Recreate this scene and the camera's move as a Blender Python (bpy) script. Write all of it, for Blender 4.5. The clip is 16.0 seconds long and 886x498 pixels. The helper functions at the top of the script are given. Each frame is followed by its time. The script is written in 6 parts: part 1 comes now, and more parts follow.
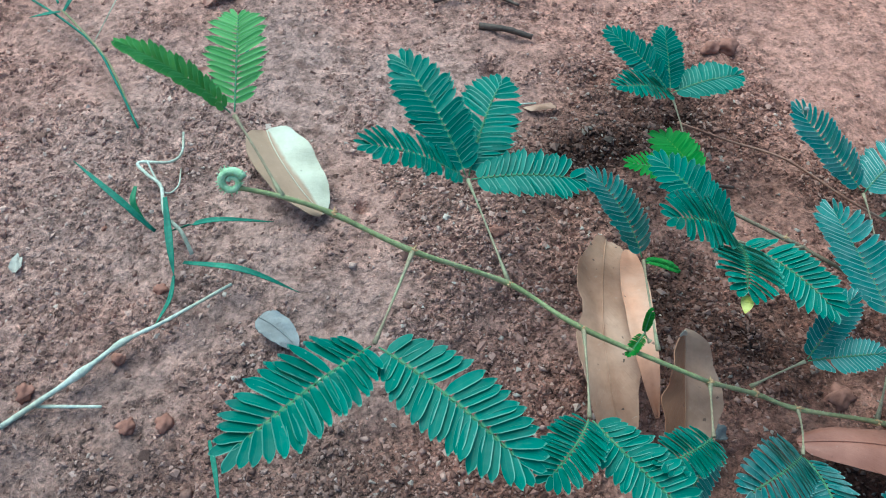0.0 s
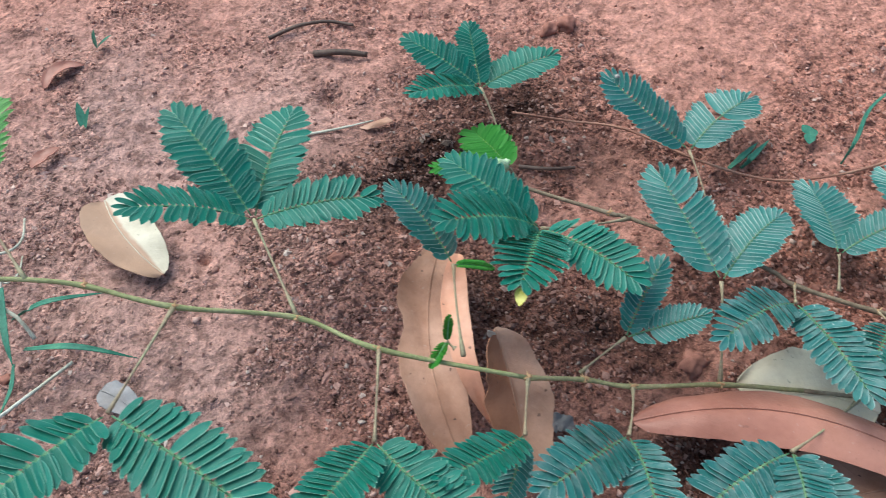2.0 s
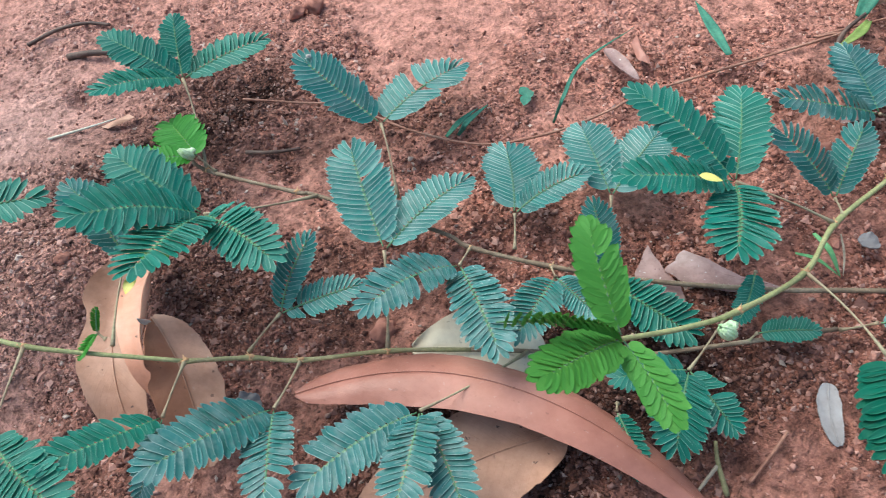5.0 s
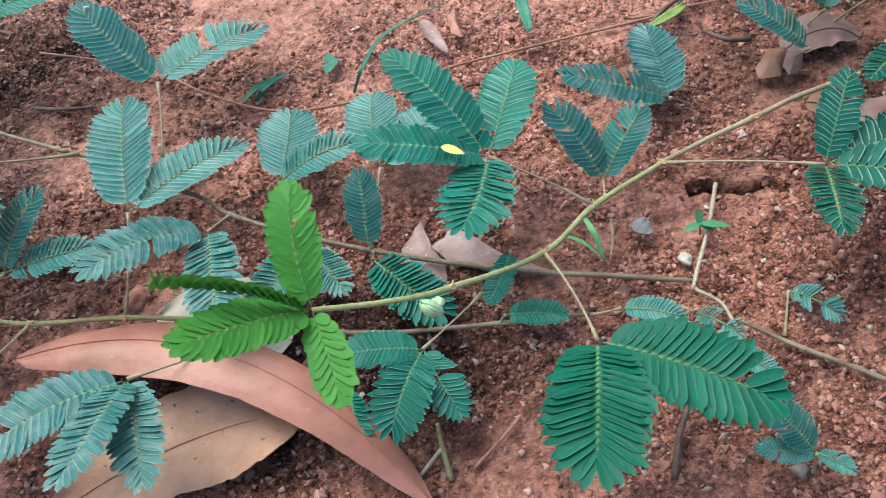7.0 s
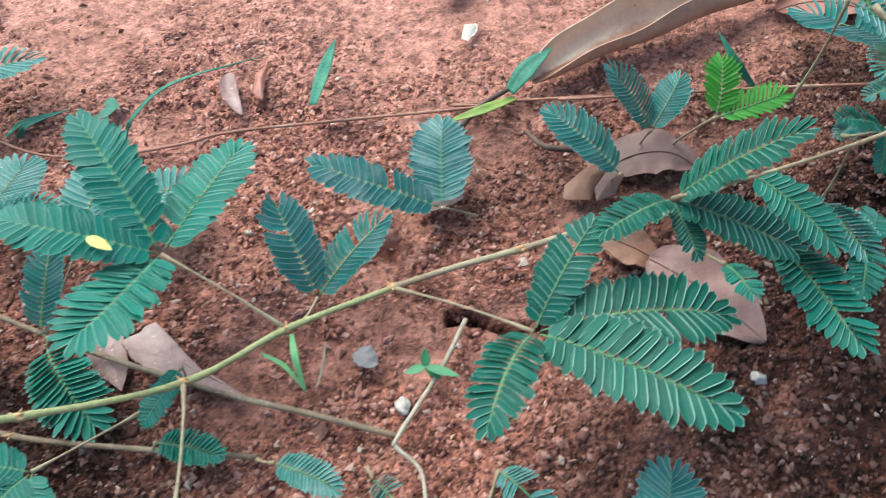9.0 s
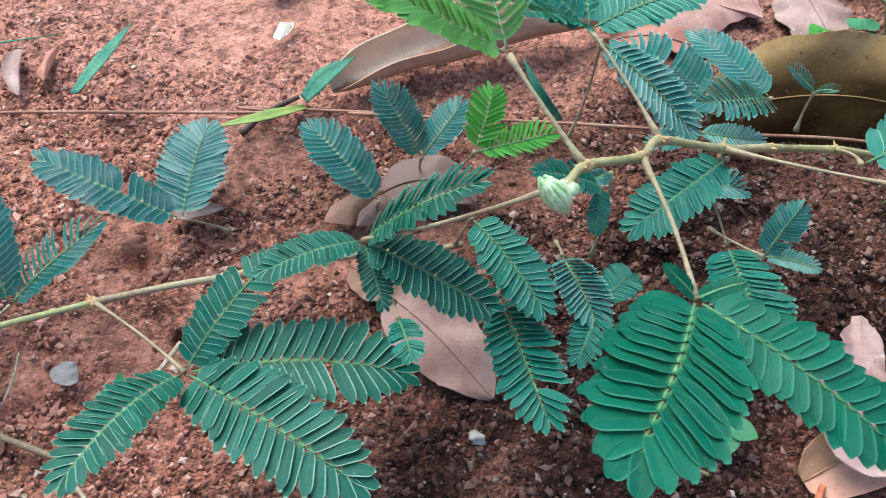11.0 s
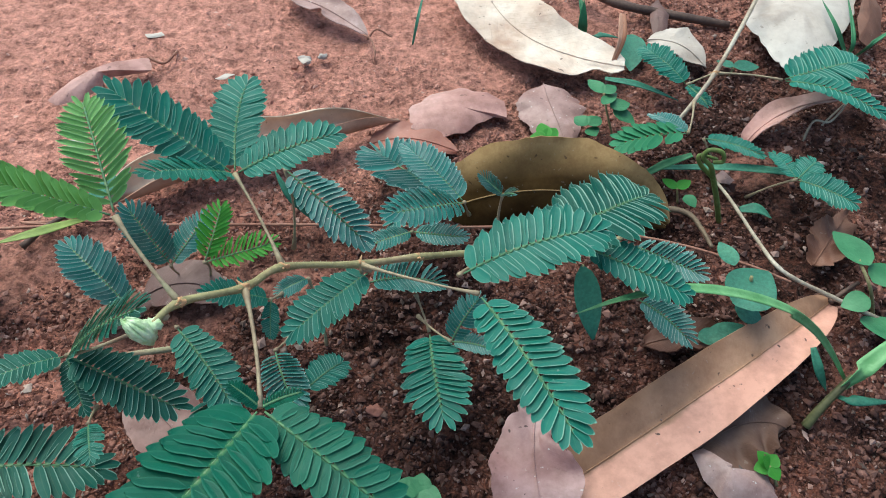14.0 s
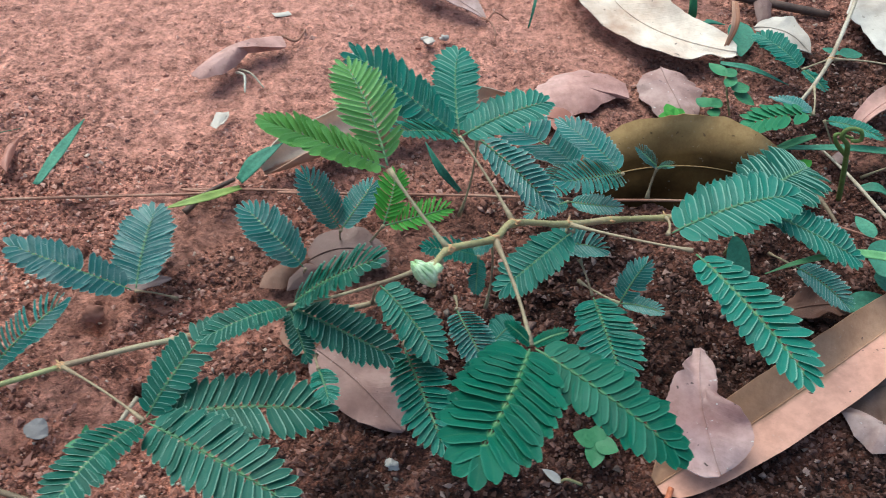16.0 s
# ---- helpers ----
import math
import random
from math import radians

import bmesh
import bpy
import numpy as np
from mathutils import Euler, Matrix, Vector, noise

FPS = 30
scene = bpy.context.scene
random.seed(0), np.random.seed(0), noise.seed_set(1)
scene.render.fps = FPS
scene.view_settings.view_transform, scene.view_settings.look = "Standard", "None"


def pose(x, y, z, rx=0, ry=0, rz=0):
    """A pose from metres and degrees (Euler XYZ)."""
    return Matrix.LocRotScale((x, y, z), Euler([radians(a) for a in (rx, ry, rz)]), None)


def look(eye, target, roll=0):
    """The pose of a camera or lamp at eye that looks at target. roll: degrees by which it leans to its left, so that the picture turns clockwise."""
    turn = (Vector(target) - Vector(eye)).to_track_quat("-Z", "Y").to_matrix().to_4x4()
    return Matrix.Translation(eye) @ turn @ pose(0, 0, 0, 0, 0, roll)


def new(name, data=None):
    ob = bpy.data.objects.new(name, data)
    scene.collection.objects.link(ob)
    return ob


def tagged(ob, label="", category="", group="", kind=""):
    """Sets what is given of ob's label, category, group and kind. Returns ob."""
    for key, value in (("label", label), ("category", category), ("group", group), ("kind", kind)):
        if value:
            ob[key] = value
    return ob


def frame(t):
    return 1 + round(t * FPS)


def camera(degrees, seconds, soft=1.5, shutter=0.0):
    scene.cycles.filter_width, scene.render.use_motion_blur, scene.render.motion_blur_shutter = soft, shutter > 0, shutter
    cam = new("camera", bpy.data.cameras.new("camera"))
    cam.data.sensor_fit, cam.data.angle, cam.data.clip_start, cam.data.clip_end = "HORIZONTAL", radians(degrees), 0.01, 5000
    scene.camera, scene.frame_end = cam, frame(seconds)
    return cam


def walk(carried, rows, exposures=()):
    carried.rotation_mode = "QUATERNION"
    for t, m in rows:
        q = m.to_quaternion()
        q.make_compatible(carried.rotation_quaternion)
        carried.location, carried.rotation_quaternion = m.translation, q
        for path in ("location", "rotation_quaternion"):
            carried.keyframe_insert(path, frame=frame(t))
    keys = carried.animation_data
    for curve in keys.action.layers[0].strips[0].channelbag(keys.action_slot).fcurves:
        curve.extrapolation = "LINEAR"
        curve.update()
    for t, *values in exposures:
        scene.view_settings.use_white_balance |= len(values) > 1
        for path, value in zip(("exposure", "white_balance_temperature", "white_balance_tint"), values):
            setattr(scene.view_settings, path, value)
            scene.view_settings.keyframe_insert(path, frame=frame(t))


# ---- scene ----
cam = camera(58.6, 16.0, soft=0.95, shutter=0.3)
PATH = [
    (0, (0.023, -0.008, 0.306), (0.13, 1.102, -1.354), 6.6),
    (0.5, (0.035, -0.005, 0.307), (0.124, 1.118, -1.345), 1.8),
    (1, (0.059, -0.006, 0.308), (0.101, 1.116, -1.347), -3.5),
    (1.5, (0.088, -0.001, 0.307), (0.102, 1.128, -1.344), -6.8),
    (2, (0.114, -0.007, 0.305), (0.137, 1.13, -1.34), -7.8),
    (2.5, (0.144, -0.014, 0.295), (0.15, 1.111, -1.358), -10.1),
    (3, (0.161, -0.017, 0.295), (0.172, 1.096, -1.366), -10.9),
    (3.2, (0.166, -0.019, 0.298), (0.19, 1.102, -1.358), -10.8),
    (5.3, (0.255, -0.036, 0.297), (0.266, 1.051, -1.382), -13.3),
    (5.5, (0.262, -0.038, 0.299), (0.284, 1.042, -1.384), -12.3),
    (6, (0.285, -0.044, 0.289), (0.321, 1.035, -1.394), -11.3),
    (6.5, (0.305, -0.046, 0.281), (0.347, 1.017, -1.413), -10.6),
    (7, (0.327, -0.049, 0.274), (0.394, 1.013, -1.42), -8.2),
    (7.5, (0.353, -0.045, 0.262), (0.392, 1.036, -1.42), -7.9),
    (8, (0.379, -0.039, 0.244), (0.421, 1.052, -1.432), -3.4),
    (8.5, (0.408, -0.023, 0.251), (0.399, 1.08, -1.417), -4.0),
    (9, (0.453, -0.008, 0.244), (0.399, 1.117, -1.41), -4.7),
    (9.2, (0.464, 0.001, 0.242), (0.394, 1.119, -1.414), -4.8),
    (11.3, (0.545, 0.017, 0.233), (0.513, 1.119, -1.435), 2.0),
    (11.5, (0.548, 0.018, 0.236), (0.516, 1.126, -1.428), 1.9),
    (12, (0.558, 0.017, 0.234), (0.56, 1.072, -1.465), 3.9),
    (12.5, (0.582, 0.022, 0.241), (0.607, 1.13, -1.424), 3.7),
    (13, (0.601, 0.024, 0.259), (0.611, 1.189, -1.366), 0.2),
    (13.5, (0.616, 0.018, 0.274), (0.656, 1.204, -1.337), 1.7),
    (14, (0.62, 0.01, 0.277), (0.692, 1.209, -1.322), 3.0),
    (14.5, (0.614, 0.005, 0.275), (0.65, 1.205, -1.324), -0.1),
    (15, (0.617, 0.005, 0.28), (0.668, 1.199, -1.323), 1.5),
    (15.5, (0.578, -0.003, 0.274), (0.692, 1.19, -1.326), 6.3),
    (16, (0.551, -0.008, 0.281), (0.648, 1.181, -1.324), 4.8),
]
walk(cam, [(t, look(eye, target, roll)) for t, eye, target, roll in PATH], [(0.0, 0.76, 4700, -28), (0.5, 0.72, 5020, -19), (1.0, 0.72, 5480, -8), (1.5, 0.79, 5600, -7), (2.5, 0.90, 5680, -8), (5.5, 1.10, 5730, -5), (7.0, 1.16, 5760, -8), (9.0, 1.29, 5720, -8), (11.5, 1.32, 5700, -7), (12.5, 1.32, 5850, 1), (13.5, 0.84, 5850, -6), (14.5, 0.82, 5800, -7), (16.0, 0.88, 5720, -8)])

# ---- world and light ----
world = bpy.data.worlds.new("overcast_sky")
scene.world = world
world.use_nodes = True
wn, wl = world.node_tree.nodes, world.node_tree.links
sky = wn.new("ShaderNodeTexSky")
sky.sky_type = "NISHITA"
sky.sun_disc = False
sky.sun_elevation, sky.sun_rotation = radians(58), radians(-35)
sky.air_density, sky.dust_density, sky.ozone_density = 1.0, 4.0, 1.0
wl.new(sky.outputs["Color"], wn["Background"].inputs["Color"])
wn["Background"].inputs["Strength"].default_value = 0.118

sun = new("sun", bpy.data.lights.new("sun", "SUN"))
sun.data.energy, sun.data.angle, sun.data.color = 1.5, radians(50), (1.0, 0.94, 0.86)
sun.matrix_world = look((0.35 - 0.9, 0.2 + 1.2, 2.6), (0.35, 0.2, 0))


# ---- materials ----
def material(name, rough=0.6, spec=0.35):
    m = bpy.data.materials.new(name)
    m.use_nodes = True
    b = m.node_tree.nodes["Principled BSDF"]
    b.inputs["Roughness"].default_value = rough
    b.inputs["Specular IOR Level"].default_value = spec
    return m, m.node_tree.nodes, m.node_tree.links, b


def coords(n, l, kind="Object"):
    return n.new("ShaderNodeTexCoord").outputs[kind]


def noise_tex(n, l, vec, scale, detail=4.0, rough=0.6):
    t = n.new("ShaderNodeTexNoise")
    t.inputs["Scale"].default_value, t.inputs["Detail"].default_value, t.inputs["Roughness"].default_value = scale, detail, rough
    l.new(vec, t.inputs["Vector"])
    return t.outputs["Fac"]


def ramp(n, l, fac, stops):
    r = n.new("ShaderNodeValToRGB")
    e = r.color_ramp.elements
    while len(e) < len(stops):
        e.new(0.5)
    for k, (p, c) in zip(e, stops):
        k.position, k.color = p, (*c, 1.0) if len(c) == 3 else c
    l.new(fac, r.inputs["Fac"])
    return r.outputs["Color"]


def mix(n, l, fac, a, b, mode="MIX"):
    x = n.new("ShaderNodeMix")
    x.data_type, x.blend_type = "RGBA", mode
    for key, v in ((0, fac), (6, a), (7, b)):
        if isinstance(v, (int, float)):
            x.inputs[key].default_value = v
        elif isinstance(v, tuple):
            x.inputs[key].default_value = (*v, 1.0)
        else:
            l.new(v, x.inputs[key])
    return x.outputs[2]


def maths(n, l, op, a, b=0.0, clamp=False):
    x = n.new("ShaderNodeMath")
    x.operation, x.use_clamp = op, clamp
    for key, v in ((0, a), (1, b)):
        if isinstance(v, (int, float)):
            x.inputs[key].default_value = v
        else:
            l.new(v, x.inputs[key])
    return x.outputs[0]


def bump(n, l, b, height, strength, distance):
    x = n.new("ShaderNodeBump")
    x.inputs["Strength"].default_value, x.inputs["Distance"].default_value = strength, distance
    l.new(height, x.inputs["Height"])
    l.new(x.outputs["Normal"], b.inputs["Normal"])


def soil_material():
    m, n, l, b = material("red_laterite_soil", 0.92, 0.2)
    v = coords(n, l)
    big, mid, fine = noise_tex(n, l, v, 9.0, 5), noise_tex(n, l, v, 60.0, 5, 0.72), noise_tex(n, l, v, 360.0, 4, 0.7)

    def field(name):
        a = n.new("ShaderNodeAttribute")
        a.attribute_name = name
        return a.outputs["Fac"]
    loose, hum_shade, pale, grey = field("loose"), field("humus_and_shade"), field("crust"), field("grey")
    crumbly = ramp(n, l, mid, [(0.32, (0.13, 0.048, 0.034)), (0.5, (0.39, 0.155, 0.108)), (0.68, (0.62, 0.285, 0.212))])
    smooth = ramp(n, l, mid, [(0.30, (0.22, 0.090, 0.066)), (0.70, (0.52, 0.245, 0.186))])
    col = mix(n, l, loose, smooth, crumbly)
    col = mix(n, l, maths(n, l, "MULTIPLY", pale, 0.36), col, (0.62, 0.305, 0.236))
    col = mix(n, l, maths(n, l, "MULTIPLY", grey, 0.45), col, mix(n, l, mid, (0.14, 0.10, 0.092), (0.58, 0.44, 0.405)))
    # dark soil patches, plus shade under plants and leaves put into the colour
    edge = maths(n, l, "MULTIPLY", hum_shade, maths(n, l, "ADD", maths(n, l, "MULTIPLY", mid, 1.3), 0.35), True)
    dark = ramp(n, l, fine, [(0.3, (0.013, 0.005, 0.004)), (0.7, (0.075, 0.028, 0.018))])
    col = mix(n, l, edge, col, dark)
    # dark specks; they also put shade of gaps between crumbs into the colour
    specks = ramp(n, l, fine, [(0.35, (0.10, 0.09, 0.09)), (0.46, (0.92, 0.92, 0.92)), (0.64, (1.75, 1.70, 1.68))])
    col = mix(n, l, maths(n, l, "ADD", maths(n, l, "MULTIPLY", loose, 0.6), 0.36), col, specks, "MULTIPLY")
    lump = noise_tex(n, l, v, 150.0, 4, 0.62)
    # hollows of the lumps painted darker, as shade would leave them
    col = mix(n, l, 0.85, col, ramp(n, l, lump, [(0.33, (0.46, 0.42, 0.41)), (0.50, (1.0, 1.0, 1.0)), (0.70, (1.20, 1.19, 1.18))]), "MULTIPLY")
    l.new(col, b.inputs["Base Color"])
    h = maths(n, l, "ADD", fine, maths(n, l, "MULTIPLY", noise_tex(n, l, v, 900.0, 3), 0.6))
    h = maths(n, l, "ADD", h, maths(n, l, "MULTIPLY", lump, 2.2))
    bump(n, l, b, maths(n, l, "MULTIPLY", h, maths(n, l, "ADD", maths(n, l, "MULTIPLY", loose, 0.75), 0.42)), 1.0, 0.0034)
    return m


def grit_material():
    m, n, l, b = material("soil_crumbs", 0.9, 0.25)
    g = n.new("ShaderNodeNewGeometry").outputs["Random Per Island"]
    col = ramp(n, l, g, [(0.0, (0.13, 0.052, 0.038)), (0.30, (0.30, 0.122, 0.088)), (0.70, (0.50, 0.225, 0.168)), (0.955, (0.62, 0.34, 0.27)), (0.988, (0.62, 0.47, 0.39))])
    col = mix(n, l, 0.5, col, ramp(n, l, noise_tex(n, l, coords(n, l), 600.0), [(0.3, (0.5, 0.5, 0.5)), (0.7, (1.2, 1.2, 1.2))]), "MULTIPLY")
    hum_shade = n.new("ShaderNodeAttribute")
    hum_shade.attribute_name = "humus_and_shade"
    gr = n.new("ShaderNodeAttribute")
    gr.attribute_name = "grey"
    col = mix(n, l, maths(n, l, "MULTIPLY", gr.outputs["Fac"], 0.40), col, ramp(n, l, g, [(0.1, (0.17, 0.12, 0.105)), (0.9, (0.58, 0.44, 0.40))]))
    tr = n.new("ShaderNodeAttribute")
    tr.attribute_name = "tread"
    col = mix(n, l, maths(n, l, "MULTIPLY", tr.outputs["Fac"], 0.65), col, mix(n, l, g, (0.36, 0.175, 0.135), (0.58, 0.305, 0.24)))
    # crumbs darken along with the soil, painted shade under the plants included
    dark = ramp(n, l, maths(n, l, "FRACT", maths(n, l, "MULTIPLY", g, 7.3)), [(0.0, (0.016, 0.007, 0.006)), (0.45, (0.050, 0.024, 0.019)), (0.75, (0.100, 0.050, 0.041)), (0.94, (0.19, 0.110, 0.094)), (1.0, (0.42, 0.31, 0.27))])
    col = mix(n, l, hum_shade.outputs["Fac"], col, mix(n, l, 0.9, col, dark))
    l.new(col, b.inputs["Base Color"])
    bump(n, l, b, noise_tex(n, l, coords(n, l), 1500.0), 0.6, 0.0006)
    return m


def leaflet_material(name, low, high, edge, vein, rough=0.42, dusting=0.0, rims=0.6):
    """Blade with a pale rim, a faint midrib and a yellowish foot; u runs along, v across."""
    m, n, l, b = material(name, rough, 0.17 + 0.45 * dusting)
    info = n.new("ShaderNodeObjectInfo").outputs["Random"]
    isl = n.new("ShaderNodeNewGeometry").outputs["Random Per Island"]
    pick = maths(n, l, "FRACT", maths(n, l, "ADD", info, isl))
    uv = n.new("ShaderNodeUVMap")
    sep = n.new("ShaderNodeSeparateXYZ")
    l.new(uv.outputs["UV"], sep.inputs[0])
    mottle = noise_tex(n, l, coords(n, l, "UV"), 5.0, 3)
    col = ramp(n, l, maths(n, l, "ADD", maths(n, l, "MULTIPLY", pick, 0.6), maths(n, l, "MULTIPLY", mottle, 0.4)), [(0.1, low), (0.9, high)])
    off = maths(n, l, "ABSOLUTE", maths(n, l, "SUBTRACT", sep.outputs[1], 0.5))
    rim = ramp(n, l, sep.outputs[1], [(0.885, (0, 0, 0)), (0.95, (1, 1, 1))])
    rim = maths(n, l, "MAXIMUM", rim, ramp(n, l, sep.outputs[0], [(0.955, (0, 0, 0)), (0.985, (0.8, 0.8, 0.8))]))
    rim = maths(n, l, "MAXIMUM", rim, ramp(n, l, sep.outputs[1], [(0.02, (0.5, 0.5, 0.5)), (0.06, (0, 0, 0))]))
    col = mix(n, l, maths(n, l, "MULTIPLY", rim, rims), col, edge)
    rib = ramp(n, l, off, [(0.0, (1, 1, 1)), (0.05, (0, 0, 0))])
    col = mix(n, l, maths(n, l, "MULTIPLY", rib, 0.10), col, vein)
    foot = ramp(n, l, sep.outputs[0], [(0.005, (1, 1, 1)), (0.06, (0, 0, 0))])
    col = mix(n, l, maths(n, l, "MULTIPLY", foot, 0.6), col, vein)
    where = n.new("ShaderNodeNewGeometry").outputs["Position"]
    dust = ramp(n, l, noise_tex(n, l, where, 150.0, 4, 0.65), [(0.46, (0, 0, 0)), (0.74, (1, 1, 1))])
    col = mix(n, l, maths(n, l, "MULTIPLY", dust, dusting), col, (0.30, 0.36, 0.34))
    fleck = ramp(n, l, noise_tex(n, l, where, 620.0, 2, 0.5), [(0.73, (0, 0, 0)), (0.76, (1, 1, 1))])
    col = mix(n, l, maths(n, l, "MULTIPLY", fleck, min(1.0, dusting * 2.2)), col, (0.55, 0.56, 0.52))
    l.new(col, b.inputs["Base Color"])
    b.inputs["Subsurface Weight"].default_value = 0.0
    tr = n.new("ShaderNodeBsdfTranslucent")
    l.new(mix(n, l, 0.35, col, vein), tr.inputs["Color"])
    sh = n.new("ShaderNodeMixShader")
    sh.inputs[0].default_value = 0.22
    l.new(b.outputs[0], sh.inputs[1])
    l.new(tr.outputs[0], sh.inputs[2])
    l.new(sh.outputs[0], n["Material Output"].inputs["Surface"])
    bump(n, l, b, noise_tex(n, l, coords(n, l, "UV"), 14.0, 3), 0.25, 0.0006)
    return m


def stem_material(name, c1, c2, c3):
    m, n, l, b = material(name, 0.6, 0.3)
    v = coords(n, l)
    col = ramp(n, l, noise_tex(n, l, v, 55.0, 4), [(0.3, c1), (0.55, c2), (0.75, c3)])
    col = mix(n, l, 0.5, col, ramp(n, l, noise_tex(n, l, v, 700.0, 2), [(0.35, (0.6, 0.6, 0.6)), (0.65, (1.15, 1.15, 1.15))]), "MULTIPLY")
    l.new(col, b.inputs["Base Color"])
    bump(n, l, b, noise_tex(n, l, v, 900.0, 2), 0.5, 0.0005)
    return m


def litter_material(name, c1, c2, c3, rough=0.55, veins=0.35, spots=0.5, grimy=0.7, half=None, low=False, at=0.62, flecks=0.12, spec=0.35):
    """Dead leaf: broad stains, side veins, specks; u runs along, v across."""
    m, n, l, b = material(name, rough, spec)
    uvn = n.new("ShaderNodeUVMap").outputs["UV"]
    sep = n.new("ShaderNodeSeparateXYZ")
    l.new(uvn, sep.inputs[0])
    v = coords(n, l)
    col = ramp(n, l, noise_tex(n, l, v, 24.0, 5), [(0.32, c1), (0.5, c2), (0.7, c3)])
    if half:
        # low: band along one edge, for light on an upper rim painted in
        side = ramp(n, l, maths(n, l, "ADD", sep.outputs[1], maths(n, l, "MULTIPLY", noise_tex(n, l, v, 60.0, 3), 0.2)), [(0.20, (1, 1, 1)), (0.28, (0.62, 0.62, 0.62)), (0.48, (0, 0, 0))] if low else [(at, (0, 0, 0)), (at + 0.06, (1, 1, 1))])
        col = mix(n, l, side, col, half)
    off = maths(n, l, "ABSOLUTE", maths(n, l, "SUBTRACT", sep.outputs[1], 0.5))
    # side veins sweep forward from the midrib
    ph = maths(n, l, "ADD", maths(n, l, "MULTIPLY", sep.outputs[0], 24.0), maths(n, l, "MULTIPLY", off, -9.0))
    ph = maths(n, l, "ADD", ph, maths(n, l, "MULTIPLY", noise_tex(n, l, v, 40.0, 2), 1.2))
    wave = maths(n, l, "ABSOLUTE", maths(n, l, "SUBTRACT", maths(n, l, "FRACT", ph), 0.5))
    line = ramp(n, l, wave, [(0.0, (1, 1, 1)), (0.07, (0, 0, 0))])
    col = mix(n, l, maths(n, l, "MULTIPLY", line, veins * 0.3), col, mix(n, l, 0.55, c3, (0.2, 0.1, 0.06)))
    speck = ramp(n, l, noise_tex(n, l, v, 330.0, 2, 0.5), [(0.70, (0, 0, 0)), (0.74, (1, 1, 1))])
    col = mix(n, l, maths(n, l, "MULTIPLY", speck, spots), col, (0.05, 0.025, 0.02))
    grime = ramp(n, l, noise_tex(n, l, v, 120.0, 5, 0.7), [(0.35, (0.72, 0.68, 0.66)), (0.6, (1.05, 1.05, 1.05))])
    col = mix(n, l, grimy, col, grime, "MULTIPLY")
    fleck = ramp(n, l, noise_tex(n, l, v, 520.0, 2, 0.5), [(0.70, (0, 0, 0)), (0.74, (1, 1, 1))])
    col = mix(n, l, maths(n, l, "MULTIPLY", fleck, flecks), col, (0.62, 0.56, 0.52))
    l.new(col, b.inputs["Base Color"])
    h = maths(n, l, "ADD", maths(n, l, "MULTIPLY", line, veins), noise_tex(n, l, v, 200.0, 4))
    bump(n, l, b, h, 0.55, 0.0008)
    return m


def plain_material(name, c1, c2, rough=0.7, scale=150.0):
    m, n, l, b = material(name, rough, 0.3)
    v = coords(n, l)
    l.new(ramp(n, l, noise_tex(n, l, v, scale, 5), [(0.3, c1), (0.7, c2)]), b.inputs["Base Color"])
    bump(n, l, b, noise_tex(n, l, v, scale * 4, 4), 0.5, 0.0008)
    return m


SOIL, GRIT = soil_material(), grit_material()
MATURE = leaflet_material("mature_leaflet", (0.012, 0.118, 0.085), (0.025, 0.196, 0.141), (0.26, 0.43, 0.33), (0.22, 0.40, 0.17), 0.40, 0.12, 0.75)
DEEP = leaflet_material("deep_green_leaflet", (0.006, 0.078, 0.046), (0.012, 0.130, 0.076), (0.06, 0.22, 0.14), (0.14, 0.30, 0.11), 0.45, 0.05)
DUSTY = leaflet_material("dusty_leaflet", (0.024, 0.140, 0.123), (0.052, 0.230, 0.202), (0.42, 0.50, 0.45), (0.26, 0.37, 0.20), 0.34, 0.42, 0.95)
# darkened copy of the mature leaflet: shade on inner leaves put into colour
SHADY = leaflet_material("shaded_leaflet", (0.006, 0.066, 0.046), (0.013, 0.116, 0.083), (0.28, 0.44, 0.34), (0.22, 0.37, 0.15), 0.42, 0.06, 0.85)
FRESH = leaflet_material("fresh_leaflet", (0.062, 0.200, 0.030), (0.100, 0.275, 0.048), (0.11, 0.29, 0.06), (0.24, 0.40, 0.08), 0.45, 0.0, 0.15)
TEAL = leaflet_material("teal_leaflet", (0.020, 0.112, 0.106), (0.044, 0.182, 0.170), (0.44, 0.54, 0.49), (0.24, 0.36, 0.15), 0.36, 0.48, 0.7)
YOUNG = leaflet_material("young_leaflet", (0.040, 0.185, 0.022), (0.080, 0.275, 0.040), (0.10, 0.32, 0.06), (0.26, 0.40, 0.07), 0.42)
MINT = leaflet_material("mint_green_leaflet", (0.040, 0.185, 0.085), (0.070, 0.260, 0.125), (0.11, 0.32, 0.16), (0.22, 0.38, 0.10), 0.42)
SPRING = leaflet_material("spring_green_leaflet", (0.105, 0.265, 0.055), (0.180, 0.385, 0.105), (0.26, 0.47, 0.17), (0.28, 0.42, 0.09), 0.42)
PALE = leaflet_material("pale_young_leaflet", (0.11, 0.28, 0.07), (0.22, 0.43, 0.14), (0.40, 0.56, 0.30), (0.28, 0.40, 0.10), 0.45)
GREENSTEM = stem_material("green_stem", (0.20, 0.175, 0.08), (0.31, 0.27, 0.13), (0.40, 0.295, 0.17))
LIMESTEM = stem_material("lime_stem", (0.21, 0.205, 0.085), (0.32, 0.315, 0.14), (0.39, 0.345, 0.185))
OLIVESTEM = stem_material("olive_brown_stem", (0.07, 0.065, 0.03), (0.12, 0.12, 0.05), (0.18, 0.19, 0.08))
